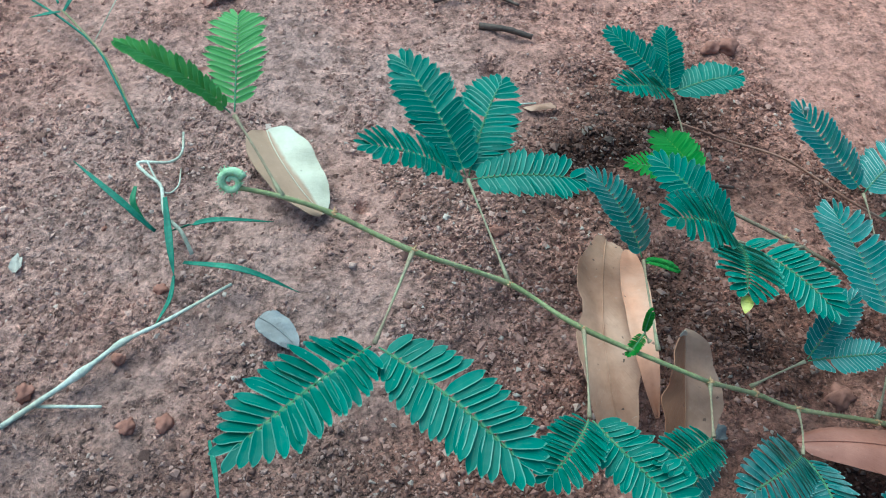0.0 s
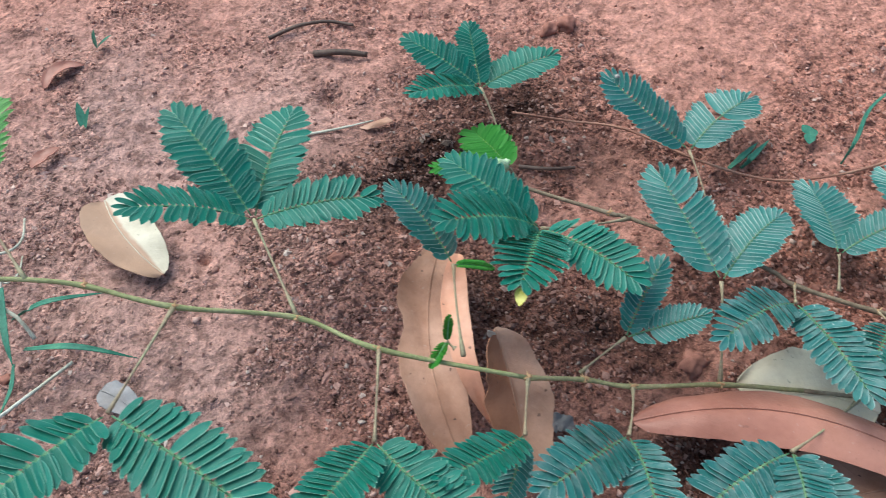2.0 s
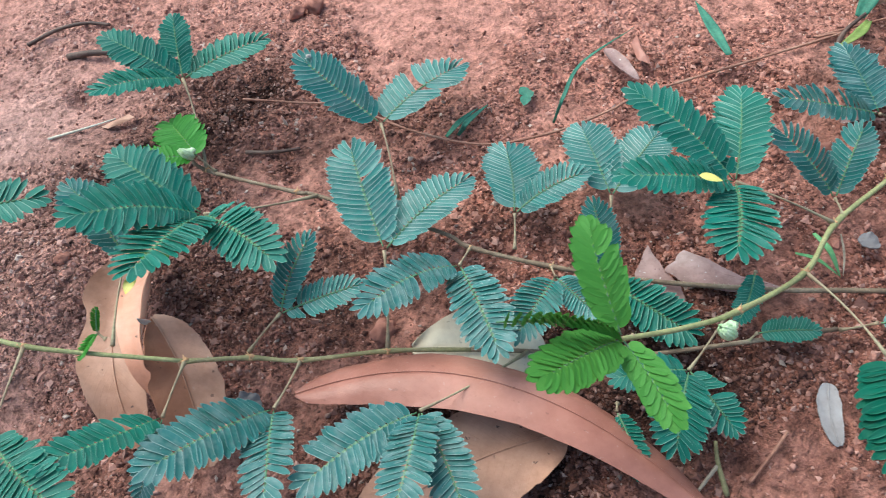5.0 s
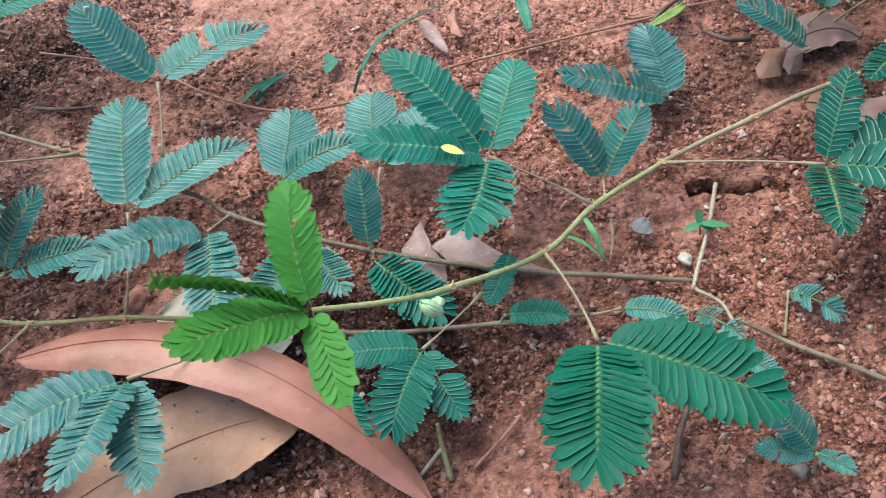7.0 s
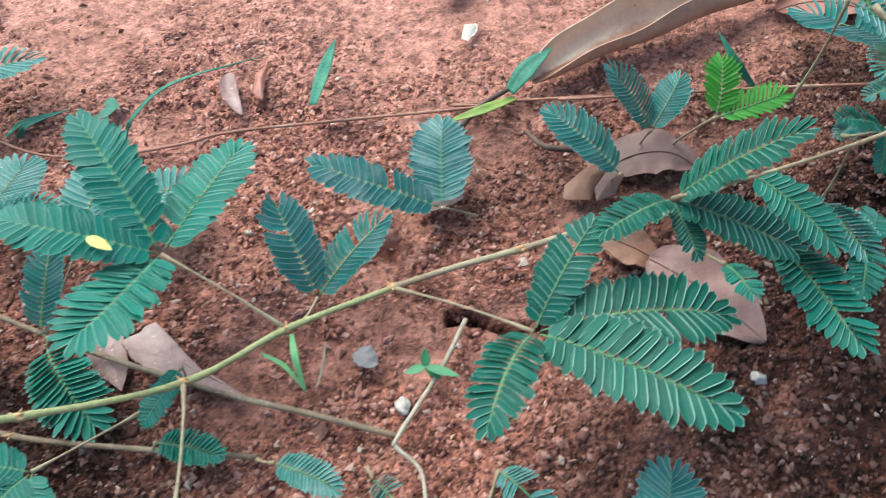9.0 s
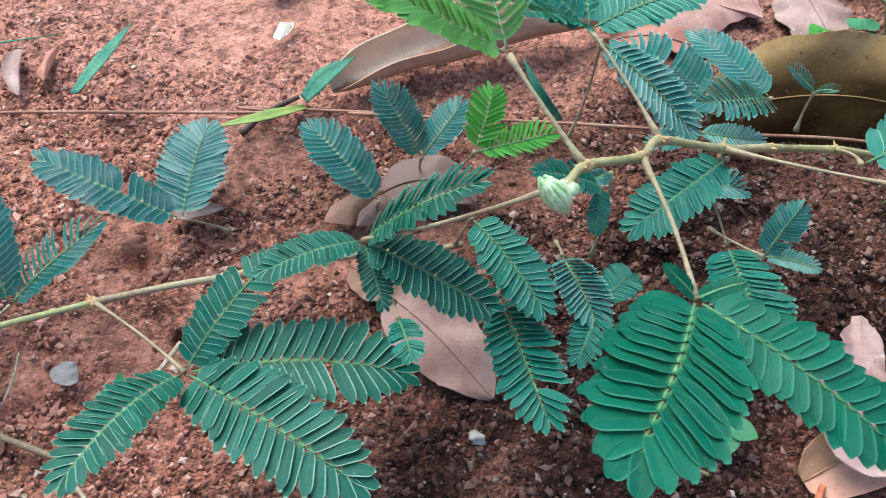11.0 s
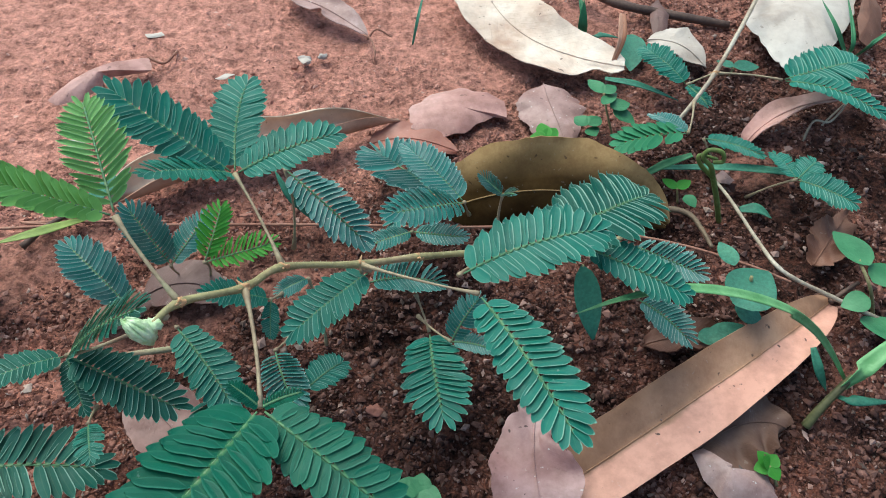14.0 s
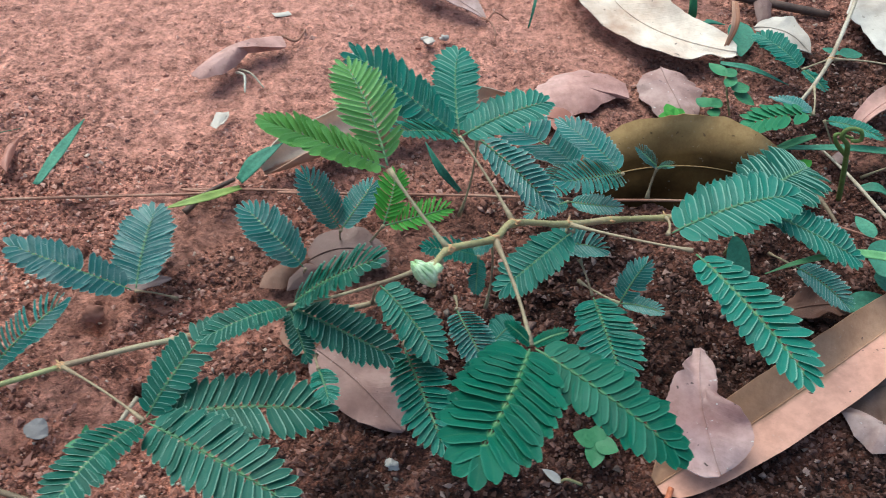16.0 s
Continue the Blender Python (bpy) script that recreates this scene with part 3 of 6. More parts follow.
def scrap(name, label, outline, mat, dome=0.004):
    """Torn piece of a dead leaf with a ragged outline, cupped a little."""
    root = thing(name, label, "dead leaf")
    pts = [Vector(p) for p in outline]
    mid = sum(pts, Vector()) / len(pts)
    ring = []
    for a, b in zip(pts, pts[1:] + pts[:1]):
        for k in range(4):
            ring.append(a.lerp(b, k / 4) + (a - mid) * random.uniform(-0.03, 0.03) * (k > 0))
    verts, uvs, faces, n = [mid + UP * dome], [], [], len(ring)
    reach = max((p - mid).length for p in ring)
    for f in (0.35, 0.7, 1.0):
        for p in ring:
            d = (p - mid) * f
            verts.append(mid + d + UP * (dome * (1 - f * f) + 0.0012 * noise.noise(d * 160 + mid * 90)))
    uvs = [(0.5 + (p - mid).x / reach / 2, 0.5 + (p - mid).y / reach / 2) for p in verts]
    for i in range(n):
        j = (i + 1) % n
        faces.append((0, 1 + i, 1 + j))
        faces += [(1 + r * n + i, 1 + r * n + n + i, 1 + r * n + n + j, 1 + r * n + j) for r in range(2)]
    blade = part("blade", mesh_of("blade", verts, faces, mat, uvs), root)
    crisp(blade, 0.0004)
    return root


def blade_of_grass(parent, points, width, mat=None, name="blade", foot=0.5):
    """Folded strip along a curve, widest near its middle."""
    line = spline(points, 8)
    n, verts, faces, uvs, last = len(line), [], [], [], None
    for i, p in enumerate(line):
        k = i / (n - 1)
        t = (line[min(i + 1, n - 1)] - line[max(i - 1, 0)]).normalized()
        s = t.cross(UP) if abs(t.z) < 0.55 else Vector((1, 0.2, 0)) - t * t.dot(Vector((1, 0.2, 0)))
        s = s.normalized()
        s = -s if last and s.dot(last) < 0 else s
        last = s
        nn = s.cross(t)
        h = width / 2 * max(0.06, min(1, foot + 1.2 * k) * (1 - k ** 3.0))
        for v in (-1, -0.5, 0, 0.5, 1):
            verts.append(p + s * h * v + nn * h * 0.35 * abs(v))
            uvs.append((k, 0.5 + v / 2))
    for i in range(n - 1):
        for j in range(4):
            q = i * 5 + j
            faces.append((q, q + 1, q + 6, q + 5))
    ob = part(name, mesh_of(name, verts, faces, mat or GRASS, uvs), parent)
    sol = ob.modifiers.new("thickness", "SOLIDIFY")
    sol.thickness, sol.offset = 0.0003, 0
    return ob


def stick(name, label, points, r0, r1, mat, category="twig", knobs=()):
    root = thing(name, label, category)
    part("shaft", tube("shaft", spline(points, 8), r0, r1, mat, 8, knobs, 0.08), root)
    return root


def stone_mesh(name, size, mat, seed, flat=0.7):
    rng = np.random.RandomState(seed)
    bm = bmesh.new()
    bmesh.ops.create_icosphere(bm, subdivisions=3, radius=1)
    shift = rng.rand(3) * 9
    for v in bm.verts:
        k = 1 + 0.55 * noise.noise(v.co * 1.4 + Vector(shift)) + 0.3 * noise.noise(v.co * 3.7 + Vector(shift))
        v.co = Vector((v.co.x * size, v.co.y * size * 0.8, v.co.z * size * flat)) * k
    me = bpy.data.meshes.new(name)
    bm.to_mesh(me)
    bm.free()
    me.materials.append(mat)
    me.polygons.foreach_set("use_smooth", np.full(len(me.polygons), True))
    return me


def stone(name, label, at, size, mat, seed, flat=0.7, category="stone"):
    ob = tagged(new(name, stone_mesh(name, size, mat, seed, flat)), label, category)
    ob.matrix_basis = pose(at[0], at[1], at[2] + size * flat * 0.35, 0, 0, seed * 47 % 360)
    return ob


def oval(parent, at, along, length, width, mat, tilt=0.0, name="leaf_blade", cup=0.12):
    """Small flat herb leaf with a rounded outline, folded a little along its rib."""
    at, d = Vector(at), Vector(along).normalized()
    s = d.cross(UP).normalized()
    s = Matrix.Rotation(radians(tilt), 3, d) @ s
    nn = s.cross(d)
    verts, faces, uvs = [], [], []
    for i in range(11):
        k = i / 10
        h = width / 2 * max(0.03, math.sin(math.pi * min(0.99, k ** 0.8 + 0.01)) ** 0.7)
        for v in (-1, -0.5, 0, 0.5, 1):
            verts.append(at + d * length * k + s * h * v + nn * (cup * h * abs(v) - 0.1 * length * k * k))
            uvs.append((k, 0.5 + v / 2))
    for i in range(10):
        for j in range(4):
            q = i * 5 + j
            faces.append((q, q + 1, q + 6, q + 5))
    return part(name, mesh_of(name, verts, faces, mat, uvs), parent)


# ---- ground ----
def lattice(x, y, seed):
    """Smooth value noise on a unit lattice."""
    rng = np.random.RandomState(seed)
    tab = rng.rand(256, 256)
    xi, yi = np.floor(x).astype(int), np.floor(y).astype(int)
    fx, fy = x - xi, y - yi
    fx, fy = fx * fx * (3 - 2 * fx), fy * fy * (3 - 2 * fy)
    g = lambda a, b: tab[a % 256, b % 256]
    return (g(xi, yi) * (1 - fx) + g(xi + 1, yi) * fx) * (1 - fy) + (g(xi, yi + 1) * (1 - fx) + g(xi + 1, yi + 1) * fx) * fy - 0.5


def middle(x, y):
    """One round the plants, dying out over the far ground."""
    return np.exp(-np.maximum(0, np.hypot(x - 0.35, y - 0.2) - 0.75) * 5.0)


def rough(x, y):
    """Amount of crumbly, loose soil, 0 to 1. Also carries shade under plants and leaves."""
    # dark soil spots; some only paint shade, as below the pink-brown leaf
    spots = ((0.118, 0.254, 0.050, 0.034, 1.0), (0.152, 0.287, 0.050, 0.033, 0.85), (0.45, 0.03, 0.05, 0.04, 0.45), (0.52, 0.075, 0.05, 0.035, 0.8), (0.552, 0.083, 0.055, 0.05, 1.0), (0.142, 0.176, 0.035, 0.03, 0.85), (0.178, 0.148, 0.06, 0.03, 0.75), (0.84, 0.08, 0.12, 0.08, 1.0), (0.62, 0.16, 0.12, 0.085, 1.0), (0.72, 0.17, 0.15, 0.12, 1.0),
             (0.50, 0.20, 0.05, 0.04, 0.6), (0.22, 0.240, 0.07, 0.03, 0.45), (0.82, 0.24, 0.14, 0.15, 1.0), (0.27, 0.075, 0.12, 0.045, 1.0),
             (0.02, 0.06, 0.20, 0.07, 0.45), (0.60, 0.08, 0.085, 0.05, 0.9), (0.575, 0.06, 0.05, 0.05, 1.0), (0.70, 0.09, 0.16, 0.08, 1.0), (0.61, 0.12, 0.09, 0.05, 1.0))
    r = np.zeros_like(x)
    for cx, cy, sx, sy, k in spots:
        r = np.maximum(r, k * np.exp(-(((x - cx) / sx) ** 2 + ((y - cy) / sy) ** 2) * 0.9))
    # the crack is darkened as well, its shade put into the colour
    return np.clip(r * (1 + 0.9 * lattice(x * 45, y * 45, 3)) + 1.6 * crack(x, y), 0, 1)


def trodden(x, y):
    """Smooth washed and trodden ground (1) away from the plants."""
    far = np.clip((y - 0.21 - 0.06 * np.exp(-((x - 0.2) / 0.16) ** 2) + 0.05 * lattice(x * 17, y * 17, 41)) / 0.10, 0, 1)
    side = np.clip((-0.01 - x + 0.05 * lattice(x * 19, y * 19, 42)) / 0.10, 0, 1)
    f = np.maximum(far, side)
    return f * f * (3 - 2 * f) * (1 - rough(x, y)) * np.clip((0.80 - x) / 0.12, 0, 1) * np.clip(0.42 + (x - 0.16) / 0.20, 0.42, 1)


def loose(x, y):
    """Loose gravelly patches (1) between smooth trodden ones (0)."""
    f = 1.5 * lattice(x * 24, y * 24, 21) + 1.0 * lattice(x * 62, y * 62, 22) + 0.5 * lattice(x * 150, y * 150, 23)
    return np.clip(np.clip(0.60 + 1.15 * f * middle(x, y) + 0.8 * rough(x, y), 0.12, 1) * (1 - 0.80 * trodden(x, y)), 0.04, 1)


def greyed(x, y):
    """Greyish trodden dust on the open ground."""
    g = 1.1 * np.exp(-(((x + 0.08) / 0.17) ** 2 + ((y - 0.18) / 0.22) ** 2)) + 0.35 * np.exp(-(((x - 0.05) / 0.16) ** 2 + ((y - 0.33) / 0.09) ** 2))
    return np.clip(g * (1 + 0.7 * lattice(x * 20, y * 20, 31)), 0, 1)


def crack(x, y):
    """A jagged crack in the crust."""
    way = np.clip((x - 0.445) / 0.037, 0, 1)
    mid = 0.133 - 0.013 * way + 0.008 * lattice(x * 90 + 3, x * 0, 9)
    return np.exp(-((y - mid) / (0.0024 - 0.001 * way)) ** 2) * (x > 0.445) * (x < 0.484)


def height(x, y):
    x, y = np.asarray(x, float), np.asarray(y, float)
    near = middle(x, y)
    r = rough(x, y)
    dips = sum(d * np.exp(-((x - cx) ** 2 + (y - cy) ** 2) / w ** 2) for cx, cy, w, d in ((0.003, 0.222, 0.0035, 0.009), (0.130, 0.318, 0.008, 0.008), (0.070, 0.315, 0.007, 0.007), (0.055, 0.129, 0.014, 0.008), (0.425, 0.1615, 0.0055, 0.010)))
    h = 0.007 * lattice(x * 14, y * 14, 1) + (0.0035 + 0.004 * r) * lattice(x * 48, y * 48, 2)
    h = h + (0.0006 + 0.0026 * loose(x, y) + 0.003 * r) * (0.5 - 2 * np.abs(lattice(x * 105, y * 105, 4))) * 0.8 + (0.0016 + 0.0016 * r) * lattice(x * 260, y * 260, 5) + 0.0009 * lattice(x * 560, y * 560, 6)
    return h * near - dips - 0.010 * crack(x, y) - 0.0012


def axis(lo, hi, step, reach):
    mid = np.arange(lo, hi + step / 2, step)
    grow = np.cumsum(step * 1.25 ** np.arange(1, 46))
    grow = grow[grow < reach]
    return np.concatenate([(lo - grow)[::-1], mid, hi + grow])


gx, gy = axis(-0.27, 0.93, 0.0017, 60.0), axis(-0.06, 0.52, 0.0017, 60.0)
XX, YY = np.meshgrid(gx, gy)
HH = height(XX, YY)
nx, ny = len(gx), len(gy)
co = np.stack([XX, YY, HH], -1).reshape(-1, 3)
iq = (np.arange(ny - 1)[:, None] * nx + np.arange(nx - 1)[None, :]).ravel()
quads = np.stack([iq, iq + 1, iq + nx + 1, iq + nx], -1)
gme = bpy.data.meshes.new("ground")
gme.vertices.add(len(co))
gme.vertices.foreach_set("co", co.ravel())
gme.loops.add(quads.size)
gme.loops.foreach_set("vertex_index", quads.ravel().astype(np.int32))
gme.polygons.add(len(quads))
gme.polygons.foreach_set("loop_start", np.arange(0, quads.size, 4, dtype=np.int32))
gme.polygons.foreach_set("loop_total", np.full(len(quads), 4, dtype=np.int32))
gme.update(calc_edges=True)
gme.polygons.foreach_set("use_smooth", np.full(len(quads), True))
att = gme.attributes.new("humus_and_shade", "FLOAT", "POINT")
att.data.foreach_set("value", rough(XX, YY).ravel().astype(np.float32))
crust = gme.attributes.new("crust", "FLOAT", "POINT")
crust.data.foreach_set("value", np.clip(np.minimum((YY - 0.13) / 0.12, 1) * np.exp(-np.maximum(0, YY - 0.5) * 3) + (0.8 * lattice(XX * 18, YY * 18, 7) + 0.5 * lattice(XX * 1.3, YY * 1.3, 13)) * middle(XX, YY), 0, 1).ravel().astype(np.float32))
for key, fn in (("loose", loose), ("grey", greyed)):
    gme.attributes.new(key, "FLOAT", "POINT").data.foreach_set("value", fn(XX, YY).ravel().astype(np.float32))
gme.materials.append(SOIL)
tagged(new("ground", gme), "bare red laterite soil, dusty and crumbly", "ground", kind="structure")


def crumbs(name, label, count, lo, hi, seed, where=None):
    """Loose angular crumbs of soil strewn over the ground, in one mesh."""
    rng = np.random.RandomState(seed)
    box = np.array([(1, 0, 0), (0, 1, 0), (-1, 0, 0), (0, -1, 0), (0, 0, 1), (0.3, 0.2, -0.6)])
    tri = [(0, 1, 4), (1, 2, 4), (2, 3, 4), (3, 0, 4), (1, 0, 5), (2, 1, 5), (3, 2, 5), (0, 3, 5)]
    x, y = rng.uniform(-0.22, 0.90, count * 4), rng.uniform(-0.04, 0.45, count * 4)
    keep = rng.rand(count * 4) < (where(x, y) if where else 0.015 + 0.85 * loose(x, y) ** 1.4)
    x, y = x[keep][:count], y[keep][:count]
    z = height(x, y)
    size = lo * (hi / lo) ** (rng.rand(len(x)) ** 1.9)
    turn = rng.uniform(0, 6.28, len(x))
    v = box[None] * (1 + rng.uniform(-0.4, 0.4, (len(x), 6, 1))) + rng.uniform(-0.35, 0.35, (len(x), 6, 3))
    v = v * size[:, None, None] * rng.uniform(0.5, 1.25, (len(x), 1, 3)) * (1, 1, 0.75)
    c, k = np.cos(turn)[:, None], np.sin(turn)[:, None]
    verts = np.stack([v[..., 0] * c - v[..., 1] * k, v[..., 0] * k + v[..., 1] * c, v[..., 2]], -1) + np.stack([x, y, z + size * (0.2 - 0.35 * trodden(x, y))], -1)[:, None]
    faces = (np.array(tri)[None] + 6 * np.arange(len(x))[:, None, None]).reshape(-1, 3)
    me = bpy.data.meshes.new(name)
    me.vertices.add(verts.size // 3)
    me.vertices.foreach_set("co", verts.ravel())
    me.loops.add(faces.size)
    me.loops.foreach_set("vertex_index", faces.ravel().astype(np.int32))
    me.polygons.add(len(faces))
    me.polygons.foreach_set("loop_start", np.arange(0, faces.size, 3, dtype=np.int32))
    me.polygons.foreach_set("loop_total", np.full(len(faces), 3, dtype=np.int32))
    me.update(calc_edges=True)
    me.polygons.foreach_set("use_smooth", np.arange(len(faces)) % 24 < 8)
    for key, fn in (("humus_and_shade", rough), ("grey", greyed), ("tread", trodden)):
        me.attributes.new(key, "FLOAT", "POINT").data.foreach_set("value", np.repeat(fn(x, y), 6).astype(np.float32))
    me.materials.append(GRIT)
    tagged(new(name, me), label, "soil", kind="stuff")


crumbs("soil_crumbs", "small red-brown crumbs of soil strewn over the ground", 125000, 0.0005, 0.0019, 11)
crumbs("soil_clods", "larger crumbly clods of red soil", 3500, 0.0011, 0.0026, 12)
crumbs("humus_crumbs", "dark and mauve-grey crumbs of soil lying in patches", 30000, 0.0006, 0.0015, 13, lambda x, y: 0.9 * rough(x, y) ** 2 * (x < 0.36))


# ---- the creeping mimosa with a coiled tip ----

first = thing("mimosa_plant", "creeping mimosa with teal feathery leaves on a thin green stem", "plant", "mimosa plants")
stem(first, [(-0.0282, 0.1439, 0.1091), (-0.0148, 0.1440, 0.1050), (0.0009, 0.1432, 0.0980), (0.0270, 0.1361, 0.0886), (0.0625, 0.1393, 0.0646), (0.0895, 0.1255, 0.0580), (0.1410, 0.1150, 0.0380)], 0.0008, 0.0009, LIMESTEM, (2, 3, 4, 5), "stem")
stem(first, [(0.1410, 0.1150, 0.0380), (0.1629, 0.1155, 0.0275), (0.1810, 0.1120, 0.0222), (0.2150, 0.1090, 0.0180), (0.2468, 0.1039, 0.0120)], 0.0009, 0.0009, GREENSTEM, (0, 1, 2, 3), "stem")
stem(first, [(0.2468, 0.1039, 0.0120), (0.2710, 0.0985, 0.0080), (0.3049, 0.0877, 0.0070), (0.3523, 0.0813, 0.0070), (0.3866, 0.0780, 0.0060)], 0.0009, 0.001, BROWNSTEM, (2,), "stem")
coil(first, (-0.0300, 0.1448, 0.1105), 0.0040)
leaf(first, (-0.0148, 0.1440, 0.1050), (-0.0336, 0.1742, 0.1088), [(-0.0716, 0.1878, 0.1250, dict(ratio=0.32, tilt=26, lift=0.4, lean=52, mat=SPRING, over=1.4)), (-0.0407, 0.2296, 0.1050, dict(ratio=0.42, tilt=24, lean=66))], mat=PALE)
leaf(first, (0.0270, 0.1361, 0.0886), (0.0165, 0.0940, 0.1040), [(-0.0175, 0.0527, 0.1220), (0.0608, 0.0568, 0.1020)], ratio=0.46)
leaf(first, (0.0625, 0.1393, 0.0646), (0.0478, 0.1831, 0.0690), [(0.0181, 0.2306, 0.0870), (0.0649, 0.2431, 0.0650), (0.0063, 0.1743, 0.0960), (0.0963, 0.1903, 0.0620)], ratio=0.46)
leaf(first, (0.0895, 0.1255, 0.0580), (0.0861, 0.0886, 0.0662), [(0.0648, 0.0598, 0.0850), (0.1162, 0.0544, 0.0680)], ratio=0.5)
leaf(first, (0.1410, 0.1150, 0.0380), (0.1352, 0.0911, 0.0450), [(0.1035, 0.0706, 0.0720), (0.1206, 0.0665, 0.0320, dict(mat=DUSTY))], ratio=0.42)
leaf(first, (0.1810, 0.1120, 0.0222), (0.1720, 0.0893, 0.0340), [(0.1322, 0.0641, 0.0620), (0.1697, 0.0465, 0.0500)], ratio=0.44, mat=TEAL)
leaf(first, (0.2688, 0.0990, 0.0080), (0.2240, 0.0742, 0.0360), [(0.1791, 0.0530, 0.0440), (0.2094, 0.0354, 0.0500), (0.2321, 0.0335, 0.0400)], ratio=0.46, mat=TEAL)
leaf(first, (0.2150, 0.1100, 0.0180), (0.2227, 0.1432, 0.0370), [(0.2162, 0.2085, 0.0300, dict(tilt=26, ratio=0.44)), (0.2650, 0.1795, 0.0220, dict(tilt=24))], ratio=0.40, mat=DUSTY)
leaf(first, (0.1623, 0.1193, 0.0260), (0.1794, 0.1241, 0.0400), [(0.1989, 0.1468, 0.0550, dict(tilt=24)), (0.2130, 0.1284, 0.0400)], ratio=0.44, mat=DUSTY)
leaf(first, (0.1187, 0.1219, 0.0500), (0.1207, 0.1645, 0.0450), [(0.0991, 0.2011, 0.0560, dict(tilt=26)), (0.1366, 0.1625, 0.0400, dict(ratio=0.3, tilt=40, lift=0.5, over=1.8, mat=YOUNG))], ratio=0.45, mat=DUSTY)
leaf(first, (0.1160, 0.1253, 0.0500), (0.1137, 0.1277, 0.0520), [(0.1063, 0.1188, 0.0500, dict(ratio=0.5, tilt=35, lift=0.4, over=1.9)), (0.1162, 0.1351, 0.0580, dict(ratio=0.45, tilt=35, lift=0.4, over=1.9))], mat=YOUNG)

# ---- the second stem, brown and woody towards its foot ----

second = thing("mimosa_plant", "creeping mimosa with blue-green feathery leaves on a woody brown stem", "plant", "mimosa plants")
stem(second, [(0.1430, 0.2233, 0.0340), (0.1520, 0.2090, 0.0350), (0.1900, 0.1870, 0.0320), (0.1984, 0.1840, 0.0300), (0.2457, 0.1546, 0.0240), (0.2570, 0.1450, 0.0210), (0.2874, 0.1303, 0.0150), (0.3170, 0.1190, 0.0100), (0.3396, 0.1108, 0.0080), (0.3742, 0.0994, 0.0060), (0.4004, 0.0924, 0.0050), (0.4292, 0.0845, 0.0030)], 0.0008, 0.0011, BROWNSTEM, (1, 2, 5, 6), "stem")
bud(second, (0.1480, 0.2090, 0.0480), 0.0040)
leaf(second, (0.1560, 0.2070, 0.0352), (0.1515, 0.2095, 0.0440), [(0.1385, 0.2352, 0.0425, dict(ratio=0.82, pitch=0.0022, over=1.45, tilt=10)), (0.1174, 0.2107, 0.0500, dict(ratio=0.45))], mat=YOUNG)
leaf(second, (0.1520, 0.2090, 0.0350), (0.1467, 0.2582, 0.0460), [(0.1144, 0.2816, 0.0620), (0.1463, 0.2939, 0.0550, dict(tilt=22)), (0.1880, 0.2787, 0.0400, dict(tilt=20)), (0.1125, 0.2390, 0.0660)], ratio=0.46)
leaf(second, (0.1984, 0.1840, 0.0300), (0.1565, 0.1690, 0.0540), [(0.1233, 0.2018, 0.0660), (0.1149, 0.1546, 0.0860), (0.1389, 0.1239, 0.0840), (0.1860, 0.1315, 0.0600)], ratio=0.5)
leaf(second, (0.2320, 0.1749, 0.0270), (0.2322, 0.2125, 0.0340), [(0.2020, 0.2510, 0.0500, dict(tilt=20)), (0.2776, 0.2502, 0.0200, dict(tilt=26, gaps=((0.42, 0.5),)))], ratio=0.45, mat=DUSTY)
leaf(second, (0.2570, 0.1450, 0.0210), (0.2505, 0.1331, 0.0290), [(0.2088, 0.1123, 0.0450), (0.2564, 0.0833, 0.0400)], ratio=0.46, mat=TEAL)
leaf(second, (0.2874, 0.1303, 0.0150), (0.2869, 0.1224, 0.0200), [(0.2633, 0.0987, 0.0200, dict(ratio=0.6)), (0.2994, 0.0993, 0.0200, dict(ratio=0.6))], mat=DUSTY)
leaf(second, (0.2747, 0.1409, 0.0180), (0.2785, 0.1545, 0.0240), [(0.2844, 0.1988, 0.0150, dict(tilt=22, ratio=0.6)), (0.3132, 0.1617, 0.0300, dict(tilt=20))], ratio=0.48, mat=DUSTY)
leaf(second, (0.3094, 0.1221, 0.0120), (0.3194, 0.1515, 0.0240), [(0.3208, 0.2002, 0.0140, dict(tilt=24)), (0.3543, 0.1862, 0.0140, dict(tilt=20))], ratio=0.5, mat=DUSTY, fine=False)
leaf(second, (0.3102, 0.1202, 0.0120), (0.3088, 0.1212, 0.0140), [(0.3103, 0.1513, 0.0260, dict(tilt=32))], ratio=0.5, mat=DUSTY)
leaf(second, (0.3105, 0.1205, 0.0100), (0.3093, 0.1182, 0.0100), [(0.3345, 0.0875, 0.0060, dict(ratio=0.6, tilt=24))], fine=False)

# ---- the third stem with the bright young leaf at its end ----

third = thing("mimosa_plant", "mimosa shoot with bright young leaf and teal older leaves", "plant", "mimosa plants")
stem(third, [(0.2930, 0.0680, 0.0680), (0.3143, 0.0692, 0.0620), (0.3354, 0.0735, 0.0550), (0.3704, 0.0896, 0.0377), (0.3960, 0.1120, 0.0265), (0.4284, 0.1288, 0.0213)], 0.0009, 0.00105, LIMESTEM, (2, 3, 4), "stem")
stem(third, [(0.4284, 0.1288, 0.0213), (0.4500, 0.1365, 0.0205), (0.4720, 0.1430, 0.0198), (0.4920, 0.1500, 0.0185), (0.5120, 0.1570, 0.0140), (0.5300, 0.1650, 0.0060), (0.5400, 0.1720, 0.0000)], 0.00105, 0.0012, PETIOLE, (0, 2), "stem")
bud(third, (0.3280, 0.0660, 0.0580), 0.0048)
